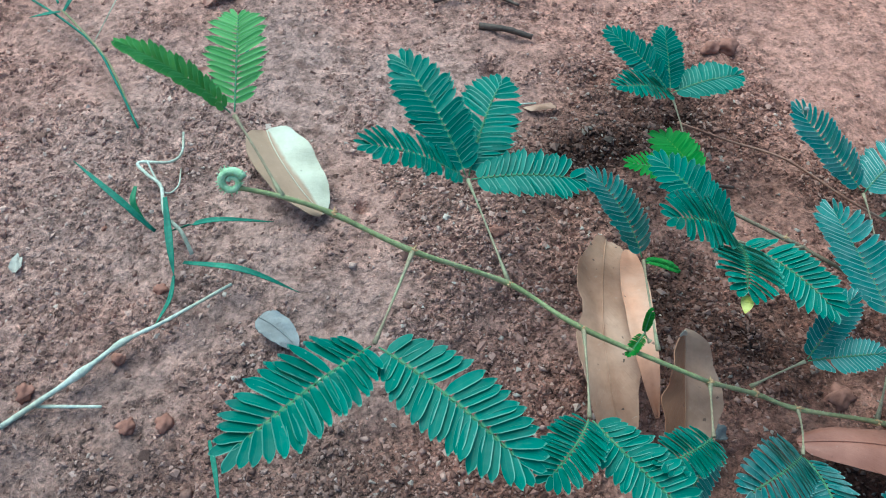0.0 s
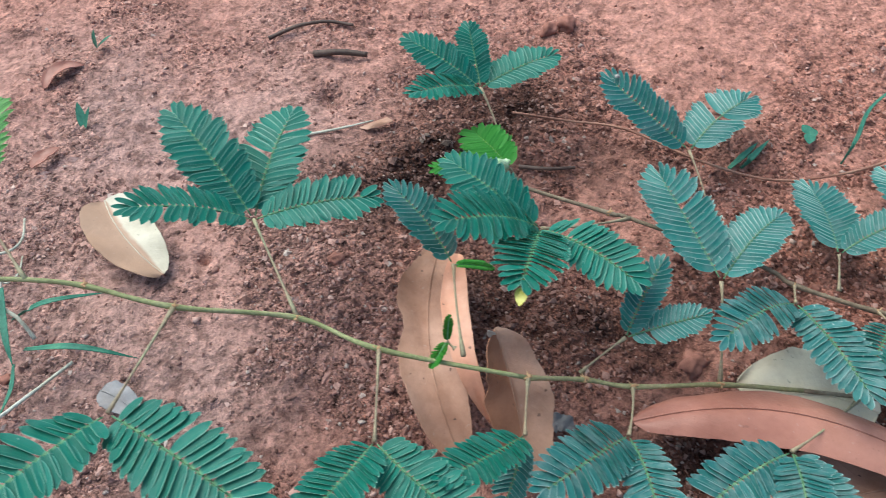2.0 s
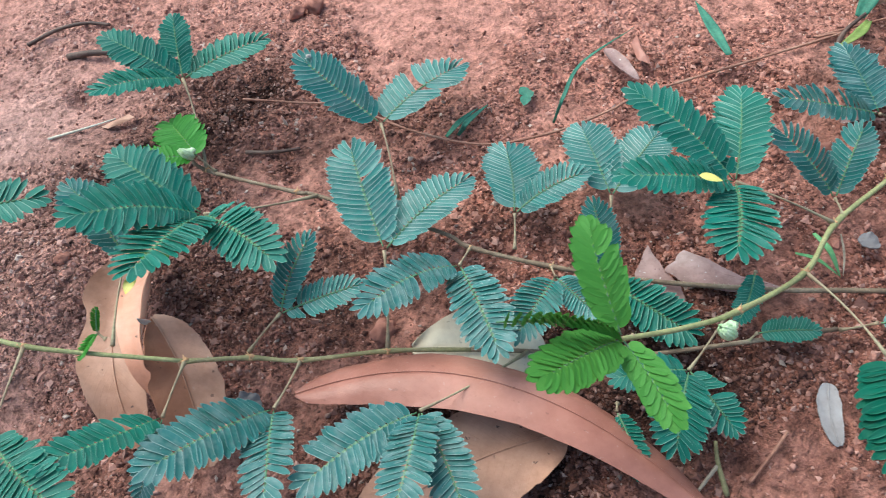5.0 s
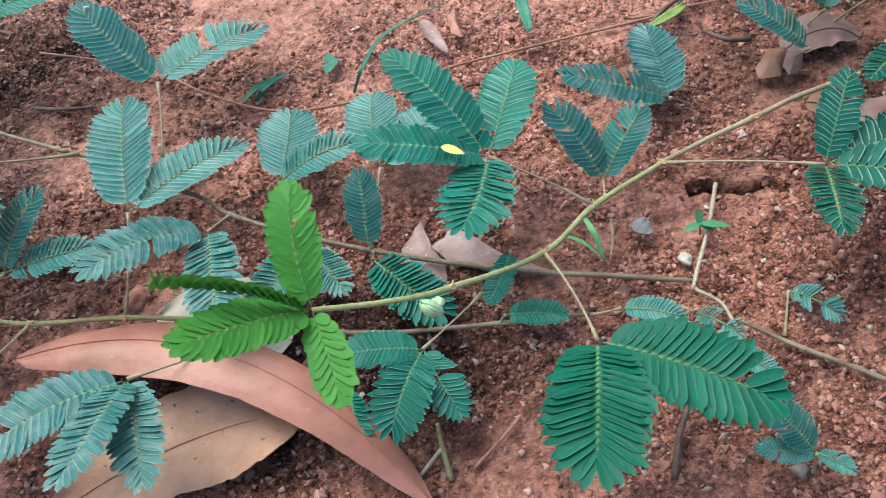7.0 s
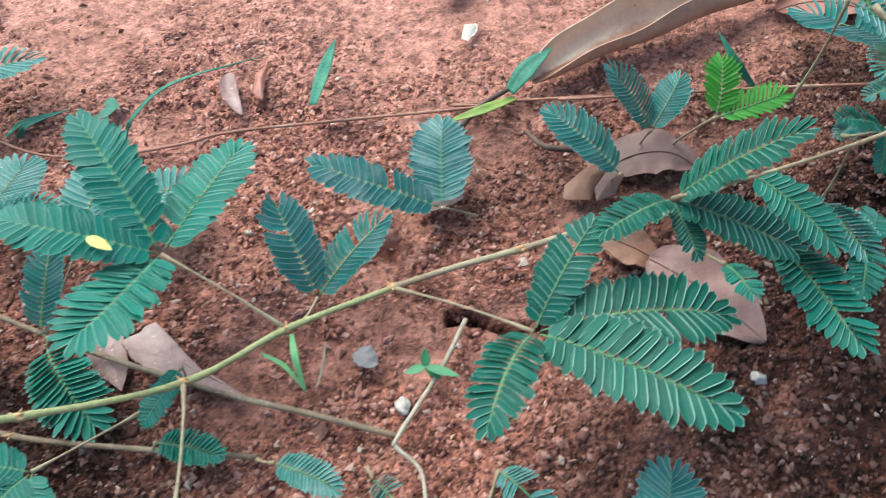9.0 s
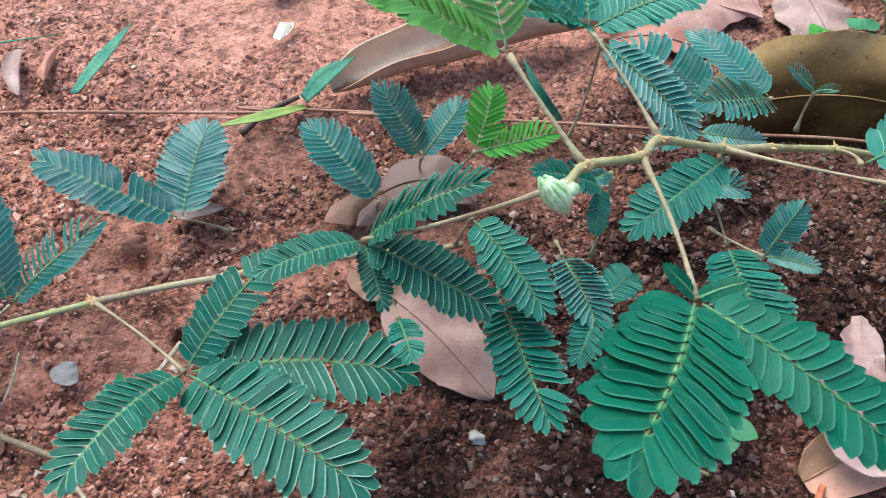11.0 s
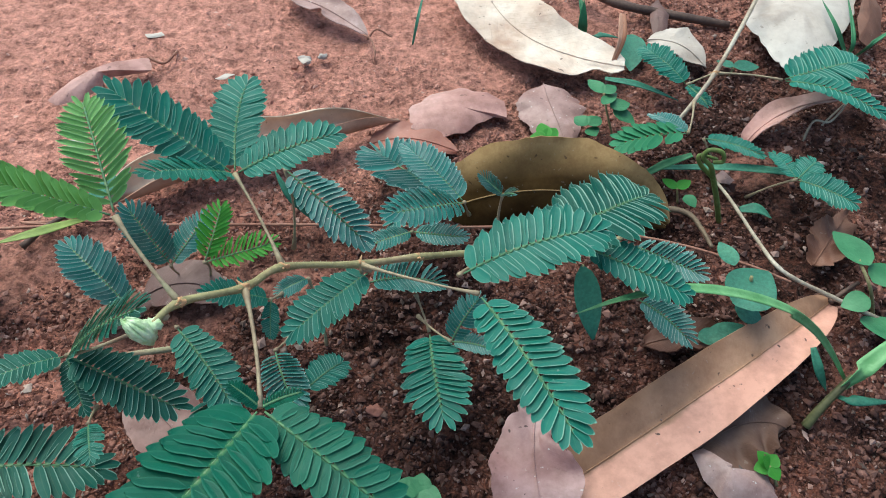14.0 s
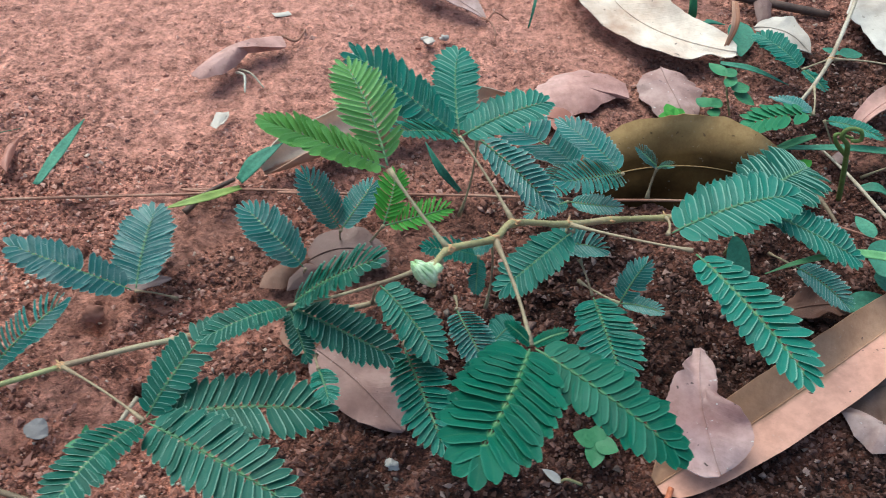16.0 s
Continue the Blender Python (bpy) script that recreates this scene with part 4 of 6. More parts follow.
leaf(third, (0.2968, 0.0685, 0.0670), (0.2930, 0.0680, 0.0680), [(0.2926, 0.1065, 0.0830, dict(ratio=0.5)), (0.2600, 0.0490, 0.0950, dict(ratio=0.50)), (0.2990, 0.0355, 0.0700, dict(ratio=0.5)), (0.2546, 0.0688, 0.0980, dict(ratio=0.18, tilt=0, lift=2.2, over=2.2))], mat=FRESH, stalk=0.0006, over=1.5, pitch=0.0031, lean=56, tilt=2, lift=0.03)
leaf(third, (0.3960, 0.1120, 0.0265), (0.3596, 0.1291, 0.0460), [(0.3298, 0.1724, 0.0640), (0.3803, 0.1742, 0.0450, dict(ratio=0.5)), (0.3114, 0.1334, 0.0620), (0.3423, 0.0923, 0.0550, dict(ratio=0.66))], ratio=0.39)
leaf(third, (0.4010, 0.1150, 0.0255), (0.4040, 0.1256, 0.0220), [(0.3888, 0.1576, 0.0360, dict(tilt=28)), (0.4275, 0.1518, 0.0300, dict(tilt=34))], ratio=0.5, mat=DUSTY)
leaf(third, (0.4582, 0.1700, 0.0030), (0.4455, 0.1650, 0.0160), [(0.3973, 0.1754, 0.0325), (0.4468, 0.2062, 0.0190, dict(ratio=0.60))], ratio=0.36, mat=TEAL, tilt=14)
leaf(third, (0.3704, 0.0896, 0.0377), (0.3772, 0.0496, 0.0460), [(0.3626, 0.0044, 0.0560, dict(ratio=0.70)), (0.4232, 0.0165, 0.0500)], ratio=0.54, over=1.7, tilt=5, mat=DEEP)
leaf(third, (0.3863, 0.0766, 0.0080), (0.3945, 0.0712, 0.0200), [(0.4152, 0.0619, 0.0200, dict(ratio=0.5))], mat=DUSTY, fine=False)
leaf(third, (0.4203, 0.0734, 0.0060), (0.4225, 0.0687, 0.0100), [(0.4354, 0.0545, 0.0120, dict(ratio=0.55, tilt=40, gaps=((0.4, 0.55),)))], mat=DUSTY, fine=False)
leaf(third, (0.3523, 0.0813, 0.0070), (0.3548, 0.0818, 0.0120), [(0.3776, 0.0763, 0.0120, dict(ratio=0.5, tilt=22))], fine=False)
leaf(third, (0.3600, 0.1030, 0.0080), (0.3618, 0.1033, 0.0200), [(0.3495, 0.0873, 0.0120, dict(ratio=0.5))], fine=False)
leaf(third, (0.3481, 0.0933, 0.0100), (0.3225, 0.0710, 0.0200), [(0.3065, 0.0415, 0.0200, dict(ratio=0.66)), (0.3317, 0.0452, 0.0150, dict(ratio=0.6, gaps=((0.3, 0.42),))), (0.2927, 0.0736, 0.0220, dict(ratio=0.55))], fine=True)
leaf(third, (0.2953, 0.0688, 0.0100), (0.2937, 0.0652, 0.0120), [(0.2941, 0.0394, 0.0100, dict(ratio=0.45, tilt=22))], fine=False)
leaf(third, (0.4546, 0.0564, 0.0000), (0.4606, 0.0713, 0.0060), [(0.4741, 0.0564, 0.0060, dict(ratio=0.7, gaps=((0.4, 0.6),)))], mat=DUSTY, fine=False)
leaf(third, (0.4432, 0.0070, 0.0000), (0.4420, 0.0102, 0.0120), [(0.4319, 0.0297, 0.0160, dict(ratio=0.7, tilt=28)), (0.4494, 0.0010, 0.0160, dict(ratio=0.6)), (0.4242, 0.0165, 0.0100, dict(ratio=0.5))], mat=DUSTY, fine=False)
leaf(third, (0.4318, 0.0567, 0.0040), (0.4287, 0.0515, 0.0120), [(0.4410, 0.0372, 0.0120, dict(ratio=0.5))], mat=DUSTY, fine=False)
leaf(third, (0.5100, 0.0418, 0.0000), (0.5043, 0.0427, 0.0140), [(0.5105, 0.0674, 0.0160, dict(ratio=0.85, tilt=16, lift=0.05)), (0.5118, 0.0318, 0.0120, dict(ratio=0.6))], mat=DUSTY, fine=False)
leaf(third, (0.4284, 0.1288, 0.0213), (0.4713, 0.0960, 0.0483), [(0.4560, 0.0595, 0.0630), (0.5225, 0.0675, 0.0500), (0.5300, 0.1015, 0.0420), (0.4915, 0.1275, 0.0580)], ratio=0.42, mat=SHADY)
leaf(third, (0.5224, 0.1187, 0.0500), (0.5247, 0.1096, 0.0580), [(0.5292, 0.0969, 0.0600, dict(ratio=0.7, gaps=((0.5, 0.6),)))], fine=False)
leaf(third, (0.5380, 0.1705, 0.0020), (0.5421, 0.1463, 0.0520), [(0.5642, 0.1190, 0.0455)], ratio=0.48)
leaf(third, (0.5513, 0.1592, 0.0040), (0.5512, 0.1306, 0.0360), [(0.5659, 0.0906, 0.0360, dict(ratio=0.5, tilt=22))], fine=False)
leaf(third, (0.5720, 0.1683, 0.0100), (0.5708, 0.1499, 0.0300), [(0.5814, 0.1252, 0.0300, dict(ratio=0.6, tilt=24))], mat=DUSTY, fine=False)
leaf(third, (0.5070, 0.1828, -0.0000), (0.5111, 0.1755, 0.0180), [(0.4842, 0.1982, 0.0300, dict(tilt=20, ratio=0.52))], mat=DUSTY, fine=False)
leaf(third, (0.5239, 0.2024, 0.0000), (0.5245, 0.1926, 0.0220), [(0.5076, 0.2090, 0.0400, dict(tilt=30, ratio=0.58)), (0.5380, 0.2128, 0.0300, dict(ratio=0.55, tilt=26))], mat=DUSTY, fine=False)
leaf(third, (0.5337, 0.2004, 0.0000), (0.5425, 0.1826, 0.0380), [(0.5473, 0.2055, 0.0460, dict(ratio=0.62, pitch=0.0020)), (0.5693, 0.1910, 0.0400, dict(ratio=0.5, pitch=0.0020))], mat=YOUNG, over=0.8, lean=64, tilt=22, lift=0.25, fine=True, stalk=0.0006)
leaf(third, (0.5851, 0.1686, 0.0000), (0.5831, 0.1672, 0.0500), [(0.5728, 0.1601, 0.0500, dict(ratio=0.7))], mat=DUSTY, fine=False)

# ---- the fourth stem with the white bud ----

fourth = thing("mimosa_plant", "mimosa branch with pale bud and large teal leaves", "plant", "mimosa plants")
stem(fourth, [(0.5580, 0.1074, 0.1160), (0.5627, 0.1163, 0.1130), (0.5760, 0.1255, 0.1060), (0.5835, 0.1385, 0.0970), (0.6035, 0.1496, 0.0830), (0.6212, 0.1605, 0.0720), (0.6453, 0.1701, 0.0620), (0.6661, 0.1794, 0.0500), (0.6927, 0.1958, 0.0300), (0.7185, 0.2249, 0.0080)], 0.0009, 0.0012, GREENSTEM, (1, 2, 3, 4, 5, 6), "stem")
bud(fourth, (0.5562, 0.1062, 0.1165), 0.0048)
leaf(fourth, (0.5627, 0.1163, 0.1130), (0.5465, 0.1340, 0.1245), [(0.5136, 0.1332, 0.1420, dict(ratio=0.40, tilt=14, lift=0.2, lean=54, mat=SPRING)), (0.5323, 0.1678, 0.1320, dict(ratio=0.50, tilt=30, lean=60))], mat=PALE, stalk=0.0006)
leaf(fourth, (0.5760, 0.1255, 0.1060), (0.5839, 0.0921, 0.1049), [(0.5642, 0.0517, 0.1180, dict(ratio=0.58, pitch=0.0034, over=1.7, tilt=3)), (0.6214, 0.0639, 0.0980, dict(ratio=0.38, pitch=0.0031, over=1.6, tilt=3)), (0.5767, 0.0959, 0.1100, dict(ratio=0.5)), (0.5939, 0.0963, 0.1050, dict(ratio=0.4, tilt=40))], ratio=0.5, stalk=0.0006, mat=DEEP)
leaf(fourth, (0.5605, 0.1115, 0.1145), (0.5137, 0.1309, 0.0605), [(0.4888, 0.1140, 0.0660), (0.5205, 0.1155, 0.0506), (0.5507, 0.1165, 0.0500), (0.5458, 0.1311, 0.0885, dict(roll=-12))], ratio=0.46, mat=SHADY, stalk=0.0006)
leaf(fourth, (0.5835, 0.1385, 0.0970), (0.5674, 0.1668, 0.1040), [(0.5473, 0.1494, 0.1220), (0.5326, 0.1798, 0.1260), (0.5677, 0.2040, 0.1080), (0.5978, 0.1839, 0.1040)], ratio=0.46)
leaf(fourth, (0.5731, 0.1952, 0.0300), (0.5762, 0.1926, 0.0780), [(0.6049, 0.1718, 0.0620)], ratio=0.46, mat=DUSTY)
leaf(fourth, (0.6035, 0.1496, 0.0830), (0.6381, 0.1324, 0.0930), [(0.6615, 0.0861, 0.0940)], ratio=0.40)
leaf(fourth, (0.6453, 0.1701, 0.0620), (0.6328, 0.1408, 0.0900), [(0.6795, 0.1576, 0.0900)], ratio=0.46)
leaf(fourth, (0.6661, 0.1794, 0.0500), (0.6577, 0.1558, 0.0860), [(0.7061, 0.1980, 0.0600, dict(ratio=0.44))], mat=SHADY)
leaf(fourth, (0.6755, 0.1832, 0.0450), (0.6733, 0.1608, 0.0780), [(0.7106, 0.1501, 0.0640)], ratio=0.42)
leaf(fourth, (0.7050, 0.2034, 0.0200), (0.7044, 0.1928, 0.0360), [(0.7307, 0.1791, 0.0340, dict(tilt=30, ratio=0.55))], mat=DUSTY, fine=False)
leaf(fourth, (0.7103, 0.1934, 0.0100), (0.7010, 0.1654, 0.0400), [(0.7175, 0.1473, 0.0380, dict(ratio=0.6))], mat=DUSTY, fine=False)
leaf(fourth, (0.6204, 0.1742, 0.0300), (0.6257, 0.1623, 0.0220), [(0.6310, 0.1213, 0.0270, dict(ratio=0.6))], mat=MATURE, fine=True)
leaf(fourth, (0.6215, 0.1705, 0.0200), (0.6333, 0.1537, 0.0300), [(0.6446, 0.1672, 0.0400, dict(ratio=0.6, tilt=30)), (0.6497, 0.1494, 0.0300, dict(ratio=0.5))], mat=DUSTY, fine=False)
leaf(fourth, (0.6039, 0.1492, 0.0800), (0.6064, 0.1506, 0.0780), [(0.5810, 0.1320, 0.0680, dict(ratio=0.5))], fine=True)
leaf(fourth, (0.6029, 0.1725, 0.0400), (0.6026, 0.1759, 0.0350), [(0.6321, 0.1781, 0.0300, dict(ratio=0.5, tilt=40))], mat=DUSTY, fine=False)
leaf(fourth, (0.5749, 0.1608, 0.0500), (0.5756, 0.1454, 0.0700), [(0.5559, 0.1408, 0.0800, dict(ratio=0.5)), (0.5751, 0.1371, 0.0600, dict(ratio=0.5))], fine=False)
leaf(fourth, (0.6438, 0.2291, 0.0100), (0.6391, 0.2066, 0.0450), [(0.6153, 0.2364, 0.0450, dict(ratio=0.5)), (0.6074, 0.1906, 0.0560, dict(ratio=0.5))], mat=DUSTY, fine=True)
leaf(fourth, (0.6341, 0.2332, 0.0050), (0.6287, 0.2318, 0.0200), [(0.5995, 0.2629, 0.0140, dict(ratio=0.75, tilt=35, gaps=((0.45, 0.55),))), (0.6102, 0.2038, 0.0300, dict(ratio=0.5))], mat=DUSTY, fine=False)
leaf(fourth, (0.6531, 0.2069, 0.0300), (0.6542, 0.2105, 0.0450), [(0.6453, 0.2162, 0.0500, dict(ratio=0.8, tilt=40)), (0.6589, 0.2062, 0.0500, dict(ratio=0.8, tilt=40))], mat=DUSTY, fine=False, stalk=0.0006)
leaf(fourth, (0.5906, 0.1595, 0.0000), (0.5827, 0.1346, 0.0300), [(0.5946, 0.1510, 0.0200, dict(ratio=0.6)), (0.5736, 0.1123, 0.0300, dict(ratio=0.5))], fine=False)
leaf(fourth, (0.6122, 0.2087, 0.0200), (0.6191, 0.2038, 0.0300), [(0.5994, 0.1953, 0.0300, dict(ratio=0.5)), (0.6415, 0.2011, 0.0300, dict(ratio=0.5))], mat=DUSTY, fine=False)

# ---- mimosa among the litter ----

fifth = thing("mimosa_plant", "low mimosa seedling among leaf litter", "plant", "mimosa plants")
stem(fifth, [(0.7400, 0.2745, 0.0200), (0.7507, 0.2854, 0.0260), (0.7646, 0.3043, 0.0270), (0.7813, 0.3315, 0.0260), (0.8008, 0.3651, 0.0240), (0.8193, 0.3998, 0.0200)], 0.0009, 0.0012, STRAW, (2,), "stem")
leaf(fifth, (0.7646, 0.3043, 0.0270), (0.7527, 0.3040, 0.0200), [(0.7350, 0.3314, 0.0200, dict(ratio=0.55)), (0.7604, 0.2881, 0.0200, dict(ratio=0.5))], fine=False)
leaf(fifth, (0.7646, 0.3043, 0.0270), (0.7946, 0.2966, 0.0300), [(0.8368, 0.2693, 0.0300, dict(ratio=0.34)), (0.8451, 0.3226, 0.0200, dict(ratio=0.5))], fine=False)
leaf(fifth, (0.7507, 0.2854, 0.0260), (0.7427, 0.2624, 0.0280), [(0.7079, 0.2548, 0.0260, dict(ratio=0.62, pitch=0.0040, over=1.15, lean=50)), (0.7306, 0.2819, 0.0200, dict(ratio=0.5, mat=DUSTY))], mat=MINT, fine=False)
leaf(fifth, (0.7632, 0.2618, 0.0050), (0.7531, 0.2673, 0.0200), [(0.7802, 0.2570, 0.0180, dict(ratio=0.4))], fine=False)
leaf(fifth, (0.7751, 0.2486, 0.0000), (0.7863, 0.2377, 0.0250), [(0.8111, 0.2253, 0.0220, dict(ratio=0.6)), (0.7828, 0.2594, 0.0200, dict(ratio=0.5)), (0.8020, 0.2536, 0.0200, dict(ratio=0.6))], mat=MATURE, fine=False)

# ---- vines and sticks ----
stick("vine", "thin reddish creeping vine stretched over the soil", [(0.1641, 0.2742, 0.0100), (0.1913, 0.2664, 0.0060), (0.2165, 0.2517, 0.0100), (0.2459, 0.2267, 0.0080), (0.2771, 0.2116, 0.0040), (0.3102, 0.2087, 0.0040), (0.3397, 0.2134, 0.0040), (0.3643, 0.2192, 0.0040), (0.4592, 0.2260, 0.0040), (0.4504, 0.2281, 0.0040), (0.5117, 0.2283, 0.0050), (0.4964, 0.2224, 0.0100), (0.5757, 0.2214, 0.0120), (0.6360, 0.2205, 0.0120), (0.6848, 0.2206, 0.0120), (0.7278, 0.2132, 0.0120), (0.7581, 0.2000, 0.0140), (0.7735, 0.1895, 0.0160)], 0.00065, 0.0006, VINE, "vine")
stick("branch", "pale dry forked stem lying on the soil", [(0.7563, 0.2663, 0.0040), (0.7617, 0.2399, 0.0100), (0.7640, 0.2097, 0.0180), (0.7669, 0.1895, 0.0240), (0.7877, 0.1827, 0.0160), (0.8194, 0.1728, 0.0060)], 0.0007, 0.001, STRAW, "stem")
stick("twig", "dark charred twig lying on the soil", [(0.0633, 0.3491, 0.0030), (0.0784, 0.3462, 0.0040), (0.0935, 0.3418, 0.0030)], 0.0019, 0.0016, TWIG, "twig")
stick("twig", "dark bent twig on the soil", [(0.0372, 0.3695, 0.0020), (0.0550, 0.3742, 0.0040), (0.0722, 0.3744, 0.0040), (0.0874, 0.3688, 0.0030)], 0.0012, 0.0009, TWIG, "twig")
stick("twig", "dark thin twig under the leaves", [(0.1617, 0.2431, 0.0040), (0.1749, 0.2382, 0.0050), (0.1888, 0.2379, 0.0030)], 0.0011, 0.0008, TWIG, "twig")
stick("straw", "dry pale straw bent on the soil", [(0.4525, 0.1244, 0.0060), (0.4433, 0.1066, 0.0040), (0.4296, 0.0843, 0.0040), (0.4291, 0.0807, 0.0030), (0.4364, 0.0735, 0.0020), (0.4382, 0.0618, 0.0020)], 0.0009, 0.0006, STRAW, "straw")
stick("stick", "thin brown stick lying on the soil", [(0.4405, 0.0643, 0.0030), (0.4539, 0.0514, 0.0040), (0.4734, 0.0364, 0.0040), (0.4905, 0.0234, 0.0030), (0.5087, 0.0101, 0.0030)], 0.0009, 0.0011, BROWNSTEM, "twig")
stick("stick", "thin brown stick standing out of the soil", [(0.3321, 0.0313, 0.0020), (0.3438, 0.0391, 0.0040), (0.3515, 0.0448, 0.0060)], 0.0007, 0.0006, VINE, "twig")
stick("stick", "thick dark stick half buried in soil", [(0.3975, 0.0138, 0.0010), (0.4039, 0.0278, 0.0030), (0.4133, 0.0413, 0.0040)], 0.0012, 0.0009, TWIG, "twig")
stick("straw", "dry straw lying beside the grass", [(-0.1299, 0.1046, 0.0020), (-0.1057, 0.1242, 0.0060), (-0.0897, 0.1395, 0.0080), (-0.0753, 0.1508, 0.0060), (-0.0505, 0.1715, 0.0040)], 0.0012, 0.0007, PALESTRAW, "straw", ((0.28, 0.0008), (0.5, 0.0007)))
stick("straw", "short straw lying on the soil", [(-0.1195, 0.1135, 0.0020), (-0.0934, 0.1141, 0.0020)], 0.0008, 0.0006, PALESTRAW, "straw")
stick("root", "pale bleached root curling out of the soil", [(-0.0871, 0.2589, 0.0030), (-0.0849, 0.2444, 0.0050), (-0.0885, 0.2356, 0.0080), (-0.1037, 0.2361, 0.0060), (-0.0969, 0.2272, 0.0080), (-0.0889, 0.2193, 0.0100), (-0.0833, 0.2019, 0.0120), (-0.0753, 0.1944, 0.0100), (-0.0708, 0.1877, 0.0020)], 0.0006, 0.001, PALESTRAW, "root")
stick("root", "pale thin dry root", [(-0.0996, 0.2366, 0.0070), (-0.0873, 0.2169, 0.0090), (-0.0826, 0.2228, 0.0060), (-0.0842, 0.2354, 0.0030)], 0.0005, 0.0004, PALESTRAW, "root")
stick("straw", "pale thin straw tip", [(0.0555, 0.2881, 0.0020), (0.0752, 0.2872, 0.0040), (0.0925, 0.2911, 0.0020)], 0.0008, 0.0004, PALESTRAW, "straw")
stick("twig", "short dark curved twig on the soil", [(0.4799, 0.2120, 0.0030), (0.4867, 0.2000, 0.0070), (0.4981, 0.2004, 0.0040)], 0.001, 0.0014, TWIG, "twig")
stick("twig", "small curling dry tendril", [(0.8104, 0.2820, 0.0040), (0.8144, 0.2876, 0.0120), (0.8244, 0.2898, 0.0100), (0.8409, 0.3086, 0.0060), (0.8186, 0.2890, 0.0030)], 0.0006, 0.0005, STRAW, "twig")
stick("twig", "dark twig leaning against a dry leaf", [(0.4528, 0.2154, 0.0030), (0.4621, 0.2247, 0.0060), (0.4741, 0.2297, 0.0100)], 0.0016, 0.0009, TWIG, "twig")
stick("branch", "grey-brown dead branch behind the litter", [(0.7071, 0.4119, 0.0060), (0.7326, 0.3855, 0.0080), (0.7608, 0.3787, 0.0060), (0.7952, 0.3721, 0.0040)], 0.003, 0.0022, TWIG, "branch")

# ---- fallen leaves ----
dead_leaf("cupped_leaf", "cupped cream and brown dry leaf lying on the soil", (-0.0460, 0.2610, 0.0050), (-0.0360, 0.2330, 0.0080), (-0.0140, 0.2130, 0.0015), 0.0300, SHELL, curl=0.12, fold=0.25, roll=-8, sharp=0.65, ragged=0.02)
dead_leaf("dry_leaf", "long tan dry leaf with rolled edge", (0.1170, 0.1970, 0.0120), (0.0985, 0.1380, 0.0400), (0.1120, 0.0980, 0.0120), 0.0270, TAN, curl=0.3, roll=-8, wave=0.05, sharp=0.6, nick=((0.44, 1, 0.28, 0.07), (0.06, 1, 0.3, 0.1)))
dead_leaf("dry_leaf", "narrow tan leaf folded along its rib", (0.1240, 0.1870, 0.0190), (0.1125, 0.1290, 0.0550), (0.1255, 0.1080, 0.0190), 0.0110, MANGO, curl=0.2, roll=10, ragged=0.03, peak=0.34, rib=False)
torn = dead_leaf("dry_leaf", "tan dry leaf with a white torn tip under the mimosa stem", (0.1315, 0.1325, 0.0460), (0.1370, 0.1230, 0.0270), (0.1365, 0.0850, 0.0050), 0.0262, TANHALF, curl=0.1, fold=0.25, roll=-14, wave=0.05, sharp=0.75, peak=0.55, nick=((0.4, 1, 0.14, 0.05),))
blade_of_grass(torn, [(0.1306, 0.1305, 0.0462), (0.1298, 0.1300, 0.0490), (0.1290, 0.1290, 0.0528)], 0.0030, CREAM, "torn_tip", 0.8)
dead_leaf("dry_leaf", "crumbled pale grey bit of dead leaf", (0.1480, 0.1085, 0.0030), (0.1530, 0.1100, 0.0075), (0.1590, 0.1065, 0.0030), 0.0075, GREY, curl=0.3, rib=False, ragged=0.2, wave=0.12)
dead_leaf("dry_leaf", "long curved pink-brown leathery fallen leaf", (0.1775, 0.0985, 0.0225), (0.2628, 0.1035, 0.0320), (0.3151, 0.0225, 0.0060), 0.0265, PINK, curl=-0.35, roll=-18, wave=0.01, sharp=0.8)
dead_leaf("dry_leaf", "broad tan dry leaf lying flat", (0.2751, 0.0647, 0.0020), (0.2302, 0.0674, 0.0060), (0.1826, 0.0428, 0.0030), 0.0400, TAN, curl=0.12)
dead_leaf("dry_leaf", "pale greenish-cream dry leaf", (0.2741, 0.0924, 0.0060), (0.2518, 0.1057, 0.0120), (0.2241, 0.1113, 0.0100), 0.0360, PALEKHAKI, curl=0.1, roll=-10)
scrap("leaf_scrap", "torn triangular piece of pink-brown leaf", [(0.3212, 0.1234, 0.0040), (0.3311, 0.1354, 0.0040), (0.3333, 0.1223, 0.0040), (0.3371, 0.1124, 0.0040), (0.3365, 0.1033, 0.0040), (0.3260, 0.1103, 0.0040), (0.3212, 0.1177, 0.0040)], LILAC, 0.001)
scrap("leaf_scrap", "torn flat piece of pinkish leaf", [(0.3330, 0.1210, 0.0050), (0.3440, 0.1280, 0.0060), (0.3530, 0.1190, 0.0060), (0.3620, 0.1100, 0.0050), (0.3790, 0.1000, 0.0030), (0.3680, 0.1010, 0.0040), (0.3520, 0.1060, 0.0050), (0.3390, 0.1140, 0.0050)], LILAC, 0.0015)
scrap("leaf_scrap", "torn pale grey-brown leaf with ragged edge", [(0.7213, 0.1209, 0.0050), (0.7260, 0.1230, 0.0050), (0.7305, 0.1182, 0.0050), (0.7341, 0.1167, 0.0050), (0.7317, 0.1133, 0.0050), (0.7469, 0.1121, 0.0050), (0.7487, 0.1048, 0.0050), (0.7281, 0.1043, 0.0050), (0.7259, 0.1090, 0.0050), (0.7239, 0.1114, 0.0050)], LILAC, 0.006)
